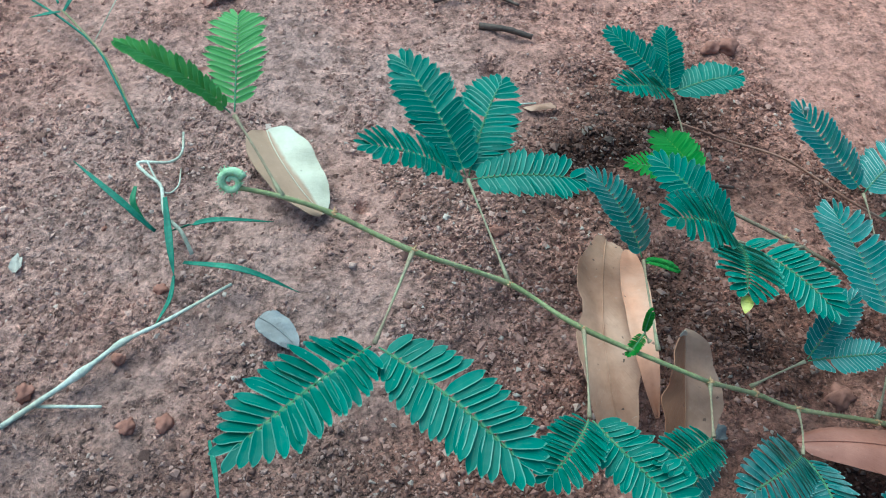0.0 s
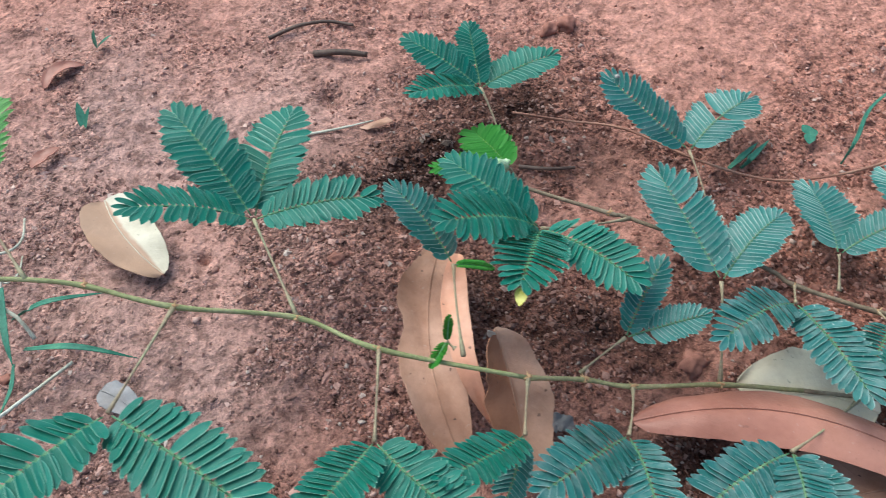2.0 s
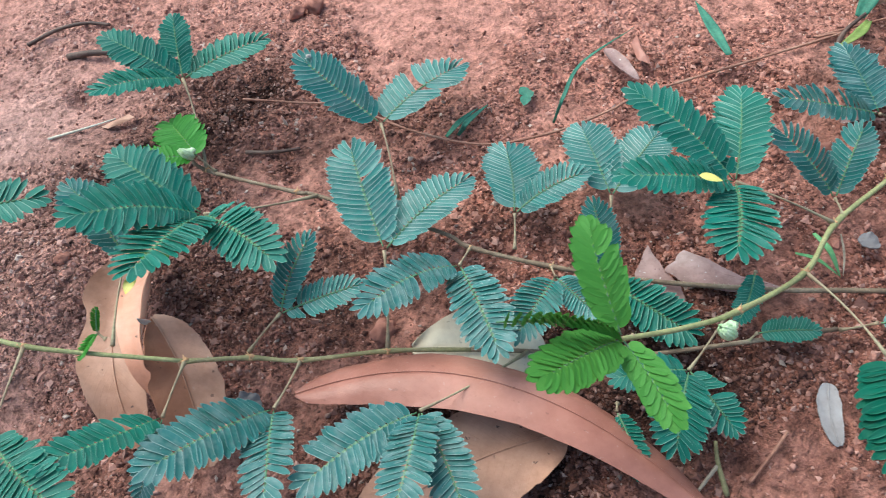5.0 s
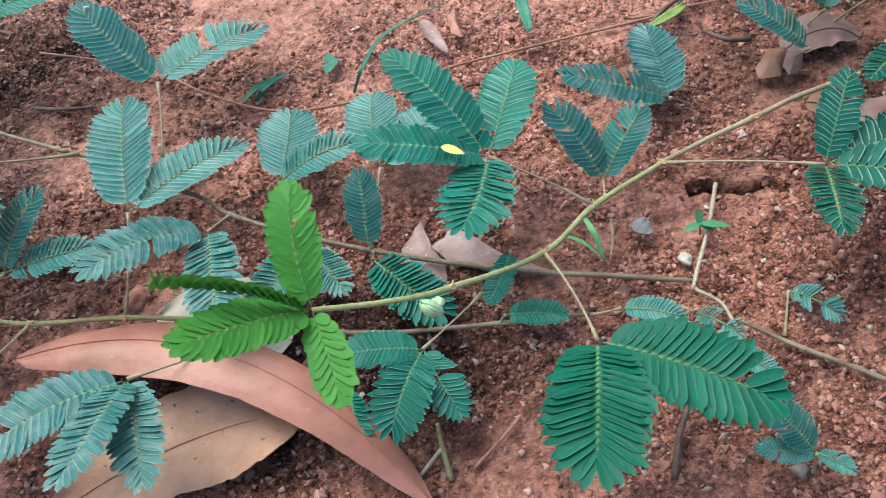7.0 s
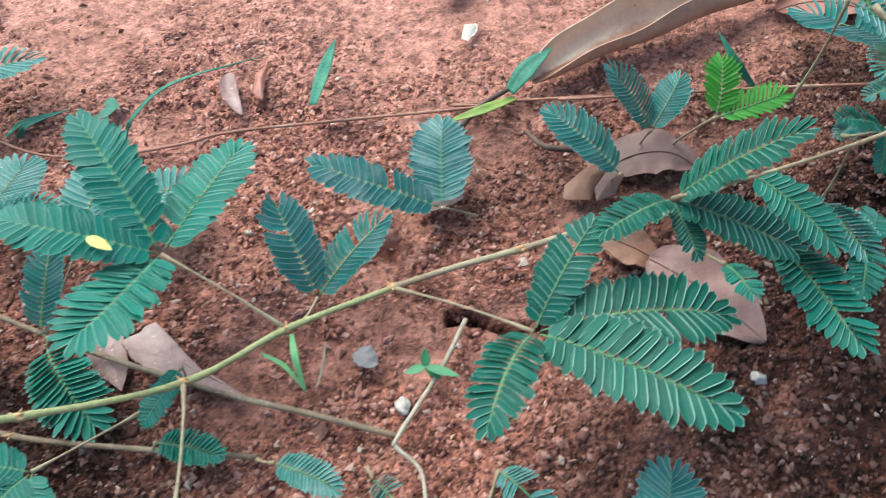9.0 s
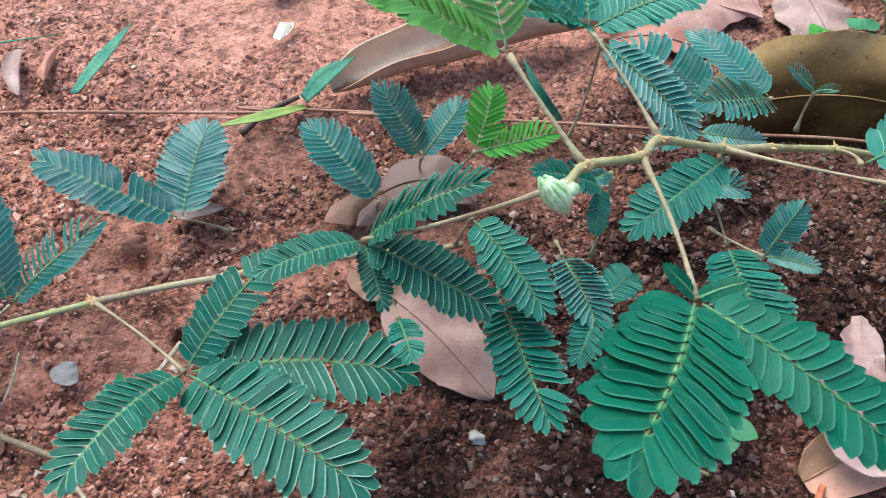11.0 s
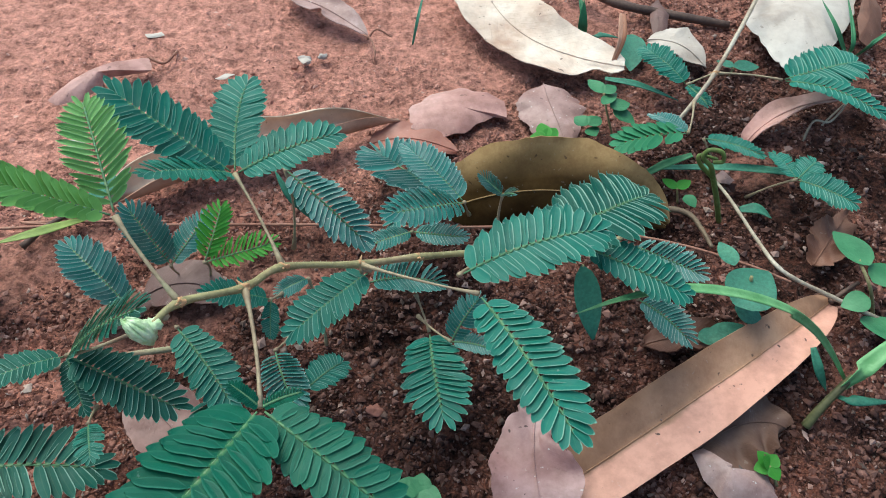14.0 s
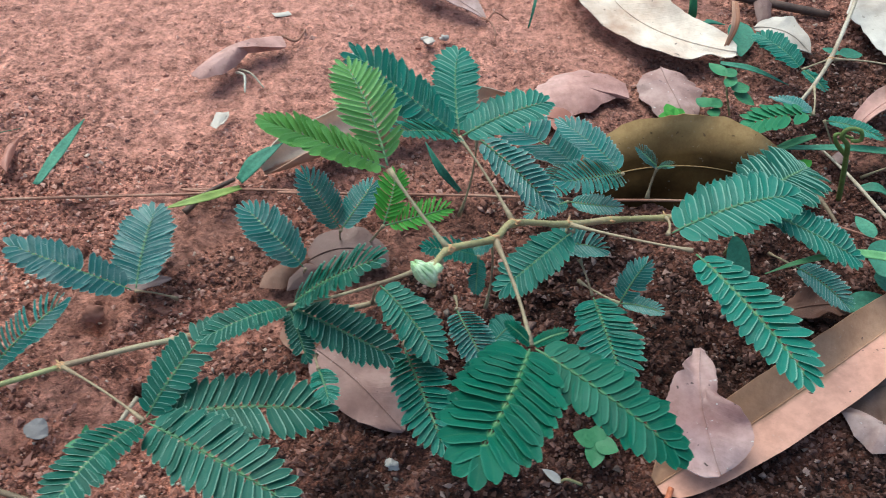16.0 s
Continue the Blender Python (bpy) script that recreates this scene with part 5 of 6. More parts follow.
scrap("leaf_scrap", "dark reddish piece of dead leaf", [(0.4925, 0.1810, 0.0050), (0.5032, 0.1910, 0.0050), (0.5108, 0.1908, 0.0050), (0.5047, 0.1805, 0.0050), (0.5010, 0.1737, 0.0050), (0.4914, 0.1742, 0.0050)], BROWN, 0.003)
scrap("leaf_scrap", "dull pinkish piece of dead leaf", [(0.5035, 0.1780, 0.0070), (0.5095, 0.1859, 0.0070), (0.5150, 0.1840, 0.0070), (0.5105, 0.1750, 0.0070), (0.5031, 0.1715, 0.0070)], MAUVE, 0.002)
scrap("leaf_scrap", "small pale chip of dry leaf", [(0.4556, 0.2700, 0.0030), (0.4574, 0.2781, 0.0030), (0.4622, 0.2783, 0.0030), (0.4620, 0.2746, 0.0030), (0.4587, 0.2680, 0.0030)], CREAM, 0.0006)
scrap("leaf_scrap", "small pale chip of dry leaf", [(0.5176, 0.3240, 0.0030), (0.5225, 0.3269, 0.0030), (0.5275, 0.3259, 0.0030), (0.5235, 0.3230, 0.0030)], CREAM, 0.0006)
scrap("leaf_scrap", "small pale chip of dry leaf", [(0.5588, 0.3392, 0.0030), (0.5626, 0.3409, 0.0030), (0.5657, 0.3381, 0.0030), (0.5617, 0.3355, 0.0030)], CREAM, 0.0006)
scrap("leaf_scrap", "small pale chip of dry leaf", [(0.4753, 0.3579, 0.0030), (0.4843, 0.3590, 0.0030), (0.4862, 0.3566, 0.0030), (0.4774, 0.3550, 0.0030)], CREAM, 0.0006)
scrap("leaf_scrap", "small red-brown leaf scrap", [(0.3648, 0.2534, 0.0030), (0.3692, 0.2585, 0.0030), (0.3686, 0.2458, 0.0030), (0.3691, 0.2373, 0.0030), (0.3645, 0.2417, 0.0030)], PINK, 0.002)
scrap("leaf_scrap", "small cream leaf scrap on bare soil", [(-0.1477, 0.1809, 0.0030), (-0.1459, 0.1845, 0.0030), (-0.1426, 0.1781, 0.0030), (-0.1436, 0.1734, 0.0030)], CREAM, 0.0006)
scrap("leaf_scrap", "small tan leaf scrap on bare soil", [(0.0849, 0.2868, 0.0030), (0.1003, 0.2910, 0.0030), (0.1031, 0.2879, 0.0030), (0.0892, 0.2838, 0.0030)], TAN, 0.0008)
dead_leaf("dry_leaf", "greyish pink leaf under the mimosa", (0.5175, 0.1435, 0.0100), (0.5344, 0.1303, 0.0120), (0.5519, 0.1124, 0.0040), 0.0260, DUSKY, curl=0.2, roll=6)
dead_leaf("dry_leaf", "brown dry leaf under the mimosa", (0.5097, 0.1890, 0.0040), (0.5288, 0.1982, 0.0140), (0.5440, 0.1861, 0.0060), 0.0240, MAUVE, curl=0.05, roll=-6)
dead_leaf("dry_leaf", "tan triangular dry leaf", (0.5038, 0.1547, 0.0080), (0.5125, 0.1490, 0.0120), (0.5230, 0.1442, 0.0040), 0.0160, BROWN, curl=0.1)
dead_leaf("dry_leaf", "long rolled pale-brown dry leaf", (0.6120, 0.2910, 0.0060), (0.5450, 0.2760, 0.0080), (0.4850, 0.2400, 0.0040), 0.0420, ROLLED, curl=0.0, roll=-6, sharp=0.8, wave=0.05, wrap=5.4, peak=0.58)
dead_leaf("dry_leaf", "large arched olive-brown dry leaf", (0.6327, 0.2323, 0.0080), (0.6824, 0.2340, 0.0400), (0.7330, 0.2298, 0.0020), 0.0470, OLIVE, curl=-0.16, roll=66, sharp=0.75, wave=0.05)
bleached = dead_leaf("dry_leaf", "large bleached cream leaf with a torn end", (0.6519, 0.4168, 0.0200), (0.6588, 0.3426, 0.0060), (0.7281, 0.3288, 0.0100), 0.0420, BLEACH, curl=0.22, roll=6, sharp=0.6, nick=((0.9, 1, 0.5),))
blade_of_grass(bleached, [(0.7230, 0.3330, 0.0100), (0.7265, 0.3400, 0.0190), (0.7275, 0.3510, 0.0240), (0.7282, 0.3560, 0.0225)], 0.0050, TANHALF, "curled_tip")
scrap("leaf_scrap", "bleached pale leaf with a torn edge", [(0.7990, 0.3630, 0.0120), (0.8050, 0.3540, 0.0110), (0.8090, 0.3380, 0.0090), (0.8140, 0.3320, 0.0080), (0.8300, 0.3370, 0.0100), (0.8450, 0.3480, 0.0120), (0.8620, 0.3710, 0.0140), (0.8740, 0.4020, 0.0140), (0.8600, 0.4240, 0.0120), (0.8320, 0.4120, 0.0120), (0.8150, 0.3900, 0.0120)], CREAM, 0.006)
scrap("leaf_scrap", "dark brown curled piece of dead leaf", [(0.8600, 0.3630, 0.0160), (0.8570, 0.3480, 0.0140), (0.8640, 0.3470, 0.0100), (0.8750, 0.3580, 0.0080), (0.8850, 0.3840, 0.0080), (0.8800, 0.4010, 0.0120), (0.8720, 0.3890, 0.0180)], BROWN, 0.004)
dead_leaf("dry_leaf", "small pale dry leaf among litter", (0.7455, 0.3551, 0.0060), (0.7595, 0.3510, 0.0140), (0.7744, 0.3359, 0.0040), 0.0230, CREAM, curl=0.15, ragged=0.10, sharp=1.35, peak=0.5)
scrap("leaf_scrap", "torn pinkish-brown leaf with ragged edges", [(0.6168, 0.3003, 0.0050), (0.6279, 0.3108, 0.0050), (0.6426, 0.3163, 0.0050), (0.6567, 0.3124, 0.0050), (0.6647, 0.3062, 0.0050), (0.6651, 0.2947, 0.0050), (0.6587, 0.2957, 0.0050), (0.6493, 0.2896, 0.0050), (0.6439, 0.2842, 0.0050), (0.6336, 0.2815, 0.0050), (0.6181, 0.2866, 0.0050)], RIBBED, 0.004)
dead_leaf("dry_leaf", "ribbed pinkish-brown dry leaf", (0.6856, 0.3187, 0.0060), (0.6867, 0.2977, 0.0100), (0.6942, 0.2779, 0.0020), 0.0330, LILAC, curl=-0.15, sharp=1.0, ragged=0.08)
dead_leaf("dry_leaf", "reddish dry leaf fragment", (0.5984, 0.2784, 0.0030), (0.6188, 0.2831, 0.0080), (0.6404, 0.2733, 0.0030), 0.0200, PINK, curl=0.1, nick=((0.6, 1, 0.3),))
dead_leaf("dry_leaf", "long orange-tan leathery fallen leaf", (0.6441, 0.0926, 0.0030), (0.7238, 0.1354, 0.0180), (0.7900, 0.1833, 0.0100), 0.0270, STRAP, curl=0.02, fold=0.34, roll=14, sharp=0.5, wave=0.004, ragged=0.018, stalk=[(0.7895, 0.1830, 0.0110), (0.7945, 0.1858, 0.0140), (0.8010, 0.1890, 0.0170)])
dead_leaf("dry_leaf", "greyish pink mottled dead leaf", (0.6665, 0.1422, 0.0160), (0.6570, 0.1134, 0.0220), (0.6645, 0.0925, 0.0140), 0.0315, SPOTTED, curl=0.12, roll=4, sharp=0.7, wave=0.05, peak=0.68, nick=((0.36, -1, 0.42, 0.16), (0.22, 1, 0.3, 0.02)))
dead_leaf("dry_leaf", "brown curled leaf under the orange leaf", (0.7120, 0.1674, 0.0040), (0.7284, 0.1691, 0.0120), (0.7507, 0.1688, 0.0060), 0.0140, BROWN, curl=0.5, wave=0.1, ragged=0.12)
dead_leaf("dry_leaf", "dark brown leaf half buried in soil", (0.7238, 0.1231, 0.0020), (0.7477, 0.1393, 0.0060), (0.7602, 0.1319, 0.0020), 0.0340, DARK, curl=0.2, wave=0.12, ragged=0.14)
scrap("leaf_scrap", "torn brown leaf arched over bare soil", [(0.4422, 0.3007, 0.0080), (0.4474, 0.3100, 0.0080), (0.4552, 0.3190, 0.0080), (0.4681, 0.3285, 0.0080), (0.4841, 0.3329, 0.0080), (0.4872, 0.3231, 0.0080), (0.4786, 0.3216, 0.0080), (0.4681, 0.3186, 0.0080), (0.4630, 0.3078, 0.0080), (0.4572, 0.3014, 0.0080), (0.4467, 0.2970, 0.0080)], RIBBED, 0.006)
stick("twig", "thin dark curved stalk beside a torn leaf", [(0.4841, 0.3329, 0.0080), (0.4910, 0.3315, 0.0060), (0.4943, 0.3410, 0.0040), (0.4942, 0.3463, 0.0020)], 0.0008, 0.0006, VINE, "twig")
dead_leaf("dry_leaf", "torn pale brown leaf on bare soil", (0.5480, 0.3942, 0.0040), (0.5720, 0.3762, 0.0100), (0.5939, 0.3604, 0.0030), 0.0180, LILAC, curl=0.4, nick=((0.5, 1, 0.5),))
dead_leaf("dry_leaf", "narrow pinkish curled leaf", (0.7810, 0.2797, 0.0040), (0.7971, 0.2966, 0.0200), (0.8567, 0.3087, 0.0100), 0.0140, RIBBED, curl=0.5, roll=-20, wave=0.06)
dead_leaf("dry_leaf", "brown crumpled dry leaf", (0.7930, 0.2067, 0.0040), (0.8001, 0.2161, 0.0120), (0.8176, 0.2354, 0.0040), 0.0160, BROWN, curl=0.4, wave=0.16, nick=((0.4, 1, 0.5), (0.75, -1, 0.4)), ragged=0.15)
dead_leaf("dry_leaf", "grey oval dead leaf on the soil", (-0.0368, 0.1559, 0.0030), (-0.0282, 0.1510, 0.0060), (-0.0194, 0.1427, 0.0020), 0.0125, GREY, curl=0.12, sharp=0.7)
dead_leaf("dry_leaf", "narrow grey dead leaf", (0.3751, 0.0594, 0.0020), (0.3678, 0.0478, 0.0040), (0.3680, 0.0362, 0.0020), 0.0085, GREY, curl=0.15, sharp=0.6)
dead_leaf("dry_leaf", "small grey flake of dead leaf", (0.4150, 0.1157, 0.0030), (0.4182, 0.1116, 0.0050), (0.4222, 0.1106, 0.0020), 0.0080, GREY, curl=0.15, rib=False)
dead_leaf("dry_leaf", "small brown curled leaf on bare soil", (0.3521, 0.2560, 0.0020), (0.3532, 0.2398, 0.0070), (0.3607, 0.2303, 0.0020), 0.0070, LILAC, curl=0.4, rib=False)
dead_leaf("dry_leaf", "tiny pale dry leaf chip", (0.4579, 0.2712, 0.0020), (0.4609, 0.2737, 0.0040), (0.4624, 0.2811, 0.0020), 0.0050, CREAM, curl=0.2, rib=False)
dead_leaf("dry_leaf", "tiny pale dry leaf chip", (-0.1464, 0.1751, 0.0020), (-0.1446, 0.1780, 0.0040), (-0.1453, 0.1846, 0.0020), 0.0050, CREAM, curl=0.2, rib=False)
dead_leaf("dry_leaf", "reddish curled leaf on bare soil", (-0.0919, 0.3541, 0.0030), (-0.0864, 0.3665, 0.0100), (-0.0716, 0.3692, 0.0030), 0.0090, PINK, curl=0.4, rib=False)
dead_leaf("dry_leaf", "small brown leaf scrap", (-0.0902, 0.2939, 0.0030), (-0.0835, 0.2981, 0.0060), (-0.0761, 0.3056, 0.0030), 0.0080, PINK, curl=0.3, rib=False)

# ---- grasses and herbs ----
plant = thing("grass_tuft", "small tuft of grass with dry base on bare soil", "grass")
blade_of_grass(plant, [(-0.0886, 0.1980, 0.0040), (-0.1067, 0.2089, 0.0160), (-0.1308, 0.2307, 0.0120)], 0.0034)
blade_of_grass(plant, [(-0.0823, 0.1982, 0.0040), (-0.0592, 0.1956, 0.0180), (-0.0349, 0.2015, 0.0100)], 0.003)
blade_of_grass(plant, [(-0.0724, 0.1805, 0.0060), (-0.0438, 0.1716, 0.0160), (-0.0203, 0.1672, 0.0060)], 0.0032)
blade_of_grass(plant, [(-0.0851, 0.2114, 0.0120), (-0.0777, 0.1854, 0.0140), (-0.0739, 0.1707, 0.0100)], 0.0036)
blade_of_grass(plant, [(-0.0995, 0.2172, 0.0120), (-0.0993, 0.2090, 0.0100), (-0.0940, 0.2034, 0.0040)], 0.003, HERB)
blade_of_grass(plant, [(-0.0747, 0.1725, 0.0080), (-0.0750, 0.1617, 0.0060), (-0.0796, 0.1490, 0.0040)], 0.0022)
plant = thing("grass_tuft", "creeping grass stem with narrow blades", "grass")
blade_of_grass(plant, [(-0.1619, 0.3328, 0.0120), (-0.1577, 0.3406, 0.0160), (-0.1545, 0.3534, 0.0160)], 0.0026)
blade_of_grass(plant, [(-0.1664, 0.3392, 0.0120), (-0.1725, 0.3517, 0.0140), (-0.1844, 0.3732, 0.0100)], 0.0022)
blade_of_grass(plant, [(-0.1634, 0.3328, 0.0120), (-0.1686, 0.3281, 0.0140), (-0.1795, 0.3294, 0.0100)], 0.0026)
blade_of_grass(plant, [(-0.1416, 0.3135, 0.0100), (-0.1372, 0.3418, 0.0120), (-0.1354, 0.3827, 0.0080)], 0.0008, STRAW)
part("stalk", tube("stalk", spline([(-0.1999, 0.3555, 0.0080), (-0.1840, 0.3448, 0.0100), (-0.1609, 0.3270, 0.0120), (-0.1398, 0.3092, 0.0100), (-0.1258, 0.2882, 0.0060), (-0.1105, 0.2623, 0.0010)], 6), 0.0008, 0.0006, GRASS, 6), plant)
part("stalk", tube("stalk", spline([(-0.1632, 0.3346, 0.0120), (-0.1417, 0.3116, 0.0110), (-0.1295, 0.2970, 0.0070), (-0.1117, 0.2645, 0.0010)], 6), 0.0006, 0.0005, GREENSTEM, 6), plant)
plant = thing("grass_tuft", "single narrow green grass blade", "grass")
blade_of_grass(plant, [(-0.0492, 0.1012, 0.0020), (-0.0435, 0.0875, 0.0100), (-0.0391, 0.0724, 0.0120)], 0.0022)
plant = thing("grass_tuft", "green grass blade on bare soil", "grass")
blade_of_grass(plant, [(0.3128, 0.2161, 0.0020), (0.3195, 0.2218, 0.0120), (0.3340, 0.2387, 0.0140), (0.3689, 0.2620, 0.0060)], 0.0022)
plant = thing("grass_tuft", "broad teal grass blade leaning over bare soil", "grass")
blade_of_grass(plant, [(0.3961, 0.2133, 0.0224), (0.3983, 0.2378, 0.0177), (0.4006, 0.2624, 0.0130)], 0.0062)
plant = thing("grass_tuft", "short green blade lying on soil", "grass")
blade_of_grass(plant, [(0.2608, 0.2235, 0.0020), (0.2690, 0.2273, 0.0060), (0.2796, 0.2361, 0.0030)], 0.0034)
plant = thing("grass_tuft", "short green blade lying on soil", "grass")
blade_of_grass(plant, [(0.2664, 0.2228, 0.0020), (0.2726, 0.2253, 0.0070), (0.2852, 0.2360, 0.0040)], 0.0036)
plant = thing("grass_tuft", "teal grass blade beside a twig", "grass")
blade_of_grass(plant, [(0.4750, 0.2337, 0.0040), (0.4830, 0.2405, 0.0100), (0.4938, 0.2490, 0.0140)], 0.0095)
plant = thing("grass_tuft", "yellow-green blade under the mimosa", "grass")
blade_of_grass(plant, [(0.4763, 0.2280, 0.0060), (0.4632, 0.2163, 0.0120), (0.4473, 0.2085, 0.0140)], 0.0056, OLIVEBLADE)
plant = thing("grass_tuft", "teal blade under the branch", "grass")
blade_of_grass(plant, [(0.5761, 0.2306, 0.0040), (0.5661, 0.2341, 0.0160), (0.5595, 0.2421, 0.0240)], 0.004)
plant = thing("grass_tuft", "long green grass blade arching over a dry leaf", "grass")
blade_of_grass(plant, [(0.7848, 0.1484, 0.0103), (0.7738, 0.1521, 0.0256), (0.7621, 0.1534, 0.0395), (0.7476, 0.1542, 0.0512), (0.7274, 0.1550, 0.0593), (0.7061, 0.1528, 0.0653), (0.6856, 0.1462, 0.0693), (0.6691, 0.1378, 0.0739)], 0.0052, BLADE, foot=0.25)
blade_of_grass(plant, [(0.7816, 0.1444, 0.0120), (0.7870, 0.1475, 0.0180), (0.7979, 0.1546, 0.0240), (0.8174, 0.1683, 0.0240)], 0.0075, BLADE)
blade_of_grass(plant, [(0.7732, 0.1592, 0.0160), (0.7747, 0.1516, 0.0120), (0.7797, 0.1468, 0.0040)], 0.0045)
blade_of_grass(plant, [(0.7807, 0.1429, 0.0080), (0.7863, 0.1390, 0.0120), (0.8016, 0.1400, 0.0080)], 0.005)
part("stalk", tube("stalk", spline([(0.7692, 0.1339, 0.0000), (0.7735, 0.1380, 0.0060), (0.7816, 0.1444, 0.0120), (0.7860, 0.1475, 0.0145)], 6), 0.0019, 0.0013, OLIVESTEM, 6), plant)
plant = thing("grass_tuft", "long narrow teal blade lying over the litter", "grass")
blade_of_grass(plant, [(0.7327, 0.2576, 0.0100), (0.7665, 0.2543, 0.0140), (0.7983, 0.2522, 0.0120), (0.8227, 0.2536, 0.0060)], 0.005)
blade_of_grass(plant, [(0.7456, 0.2565, 0.0200), (0.7317, 0.2531, 0.0160), (0.7151, 0.2463, 0.0100)], 0.0048, HERB)
blade_of_grass(plant, [(0.7157, 0.3166, 0.0120), (0.7322, 0.3119, 0.0120), (0.7541, 0.3102, 0.0040)], 0.005)
plant = thing("grass_tuft", "thin bright grass blades among litter", "grass")
blade_of_grass(plant, [(0.8563, 0.3468, 0.0000), (0.8439, 0.3524, 0.0180), (0.8405, 0.3714, 0.0220)], 0.003, HERB)
blade_of_grass(plant, [(0.8563, 0.3468, 0.0000), (0.8594, 0.3413, 0.0160), (0.8810, 0.3555, 0.0200)], 0.003, HERB)
blade_of_grass(plant, [(0.8555, 0.3492, 0.0000), (0.8536, 0.3483, 0.0140), (0.8582, 0.3797, 0.0200)], 0.003, HERB)
blade_of_grass(plant, [(0.6184, 0.3562, 0.0000), (0.6214, 0.3648, 0.0120), (0.6251, 0.3844, 0.0160)], 0.0018)
blade_of_grass(plant, [(0.7113, 0.3653, 0.0020), (0.7103, 0.3691, 0.0140), (0.7089, 0.3913, 0.0200)], 0.003, HERB)
plant = thing("grass_tuft", "folded pale green pod leaf on a thin stalk", "grass")
blade_of_grass(plant, [(0.3941, 0.1178, 0.0120), (0.3963, 0.1083, 0.0120), (0.3990, 0.0997, 0.0040)], 0.0028, BLADE)
blade_of_grass(plant, [(0.3842, 0.1121, 0.0100), (0.3920, 0.1079, 0.0080), (0.3991, 0.1001, 0.0040)], 0.0018, BLADE)
blade_of_grass(plant, [(0.4052, 0.1156, 0.0100), (0.4041, 0.1081, 0.0060), (0.4013, 0.1009, 0.0020)], 0.001, STRAW)
plant = thing("clover", "small herb with paired round green leaflets", "herb")
part("stalk", tube("stalk", spline([(0.7180, 0.2867, 0.0000), (0.7133, 0.2900, 0.0120), (0.7101, 0.2950, 0.0220)], 6), 0.0006, 0.0005, GREENSTEM, 6), plant)
oval(plant, (0.7101, 0.2950, 0.0220), (-0.0057, 0.0108, 0.0000), 0.0122, 0.008, HERB, 0, cup=0.12)
oval(plant, (0.7101, 0.2950, 0.0220), (0.0069, 0.0061, 0.0000), 0.0093, 0.007, HERB, 0, cup=0.12)
oval(plant, (0.7084, 0.2871, 0.0220), (0.0093, 0.0122, -0.0020), 0.0155, 0.006, HERB, 0, cup=0.12)
oval(plant, (0.7134, 0.2895, 0.0180), (0.0102, 0.0041, 0.0000), 0.0110, 0.009, HERB, 0, cup=0.12)
oval(plant, (0.7152, 0.2898, 0.0160), (0.0105, -0.0055, -0.0020), 0.0120, 0.009, HERB, 0, cup=0.12)
oval(plant, (0.7027, 0.2833, 0.0120), (-0.0052, 0.0065, 0.0000), 0.0084, 0.009, HERB, 0, cup=0.12)
oval(plant, (0.7033, 0.2833, 0.0120), (0.0064, 0.0067, 0.0000), 0.0093, 0.008, HERB, 0, cup=0.12)
oval(plant, (0.7037, 0.2838, 0.0100), (0.0029, -0.0053, 0.0000), 0.0060, 0.008, HERB, 0, cup=0.12)
plant = thing("herb", "bright green lobed herb leaf by a dry leaf", "herb")
part("stalk", tube("stalk", spline([(0.6844, 0.2797, 0.0000), (0.6808, 0.2703, 0.0160)], 6), 0.0006, 0.0005, GREENSTEM, 6), plant)
oval(plant, (0.6808, 0.2703, 0.0160), (-0.0072, 0.0017, 0.0000), 0.0074, 0.0075, YOUNG, 0, cup=0.12)
oval(plant, (0.6808, 0.2703, 0.0160), (-0.0011, 0.0112, 0.0000), 0.0112, 0.0075, YOUNG, 0, cup=0.12)
oval(plant, (0.6808, 0.2703, 0.0160), (0.0058, 0.0075, 0.0000), 0.0095, 0.0075, YOUNG, 0, cup=0.12)
oval(plant, (0.6808, 0.2703, 0.0160), (0.0089, 0.0010, -0.0020), 0.0092, 0.0075, YOUNG, 0, cup=0.12)
plant = thing("fern_sprout", "green sprout with a coiled tip", "sprout")
part("stalk", tube("stalk", spline([(0.7589, 0.2342, 0.0000), (0.7509, 0.2313, 0.0200), (0.7438, 0.2283, 0.0360), (0.7402, 0.2272, 0.0440), (0.7362, 0.2281, 0.0480), (0.7374, 0.2286, 0.0520), (0.7424, 0.2275, 0.0520), (0.7438, 0.2263, 0.0480), (0.7401, 0.2266, 0.0470)], 6), 0.0013, 0.0008, SPROUT, 6), plant)
part("stalk", tube("stalk", spline([(0.7438, 0.2283, 0.0360), (0.7372, 0.2300, 0.0420), (0.7359, 0.2316, 0.0460), (0.7439, 0.2313, 0.0440)], 6), 0.0011, 0.0007, SPROUT, 6), plant)
plant = thing("broad_herb", "low herb with round teal leaves", "herb")
part("stalk", tube("stalk", spline([(0.7611, 0.1832, 0.0000), (0.7518, 0.1786, 0.0200), (0.7483, 0.1797, 0.0340)], 6), 0.0009, 0.0007, GREENSTEM, 6), plant)
oval(plant, (0.7406, 0.1695, 0.0300), (0.0162, 0.0134, 0.0040), 0.0214, 0.02, GRASS, 0, cup=0.12)
oval(plant, (0.7442, 0.1733, 0.0220), (0.0112, -0.0026, -0.0020), 0.0116, 0.012, GRASS, 0, cup=0.12)
oval(plant, (0.7450, 0.1878, 0.0300), (-0.0027, 0.0125, 0.0000), 0.0128, 0.008, GRASS, 0, cup=0.12)
oval(plant, (0.7343, 0.1653, 0.0120), (0.0174, 0.0033, 0.0040), 0.0182, 0.01, GRASS, 0, cup=0.12)
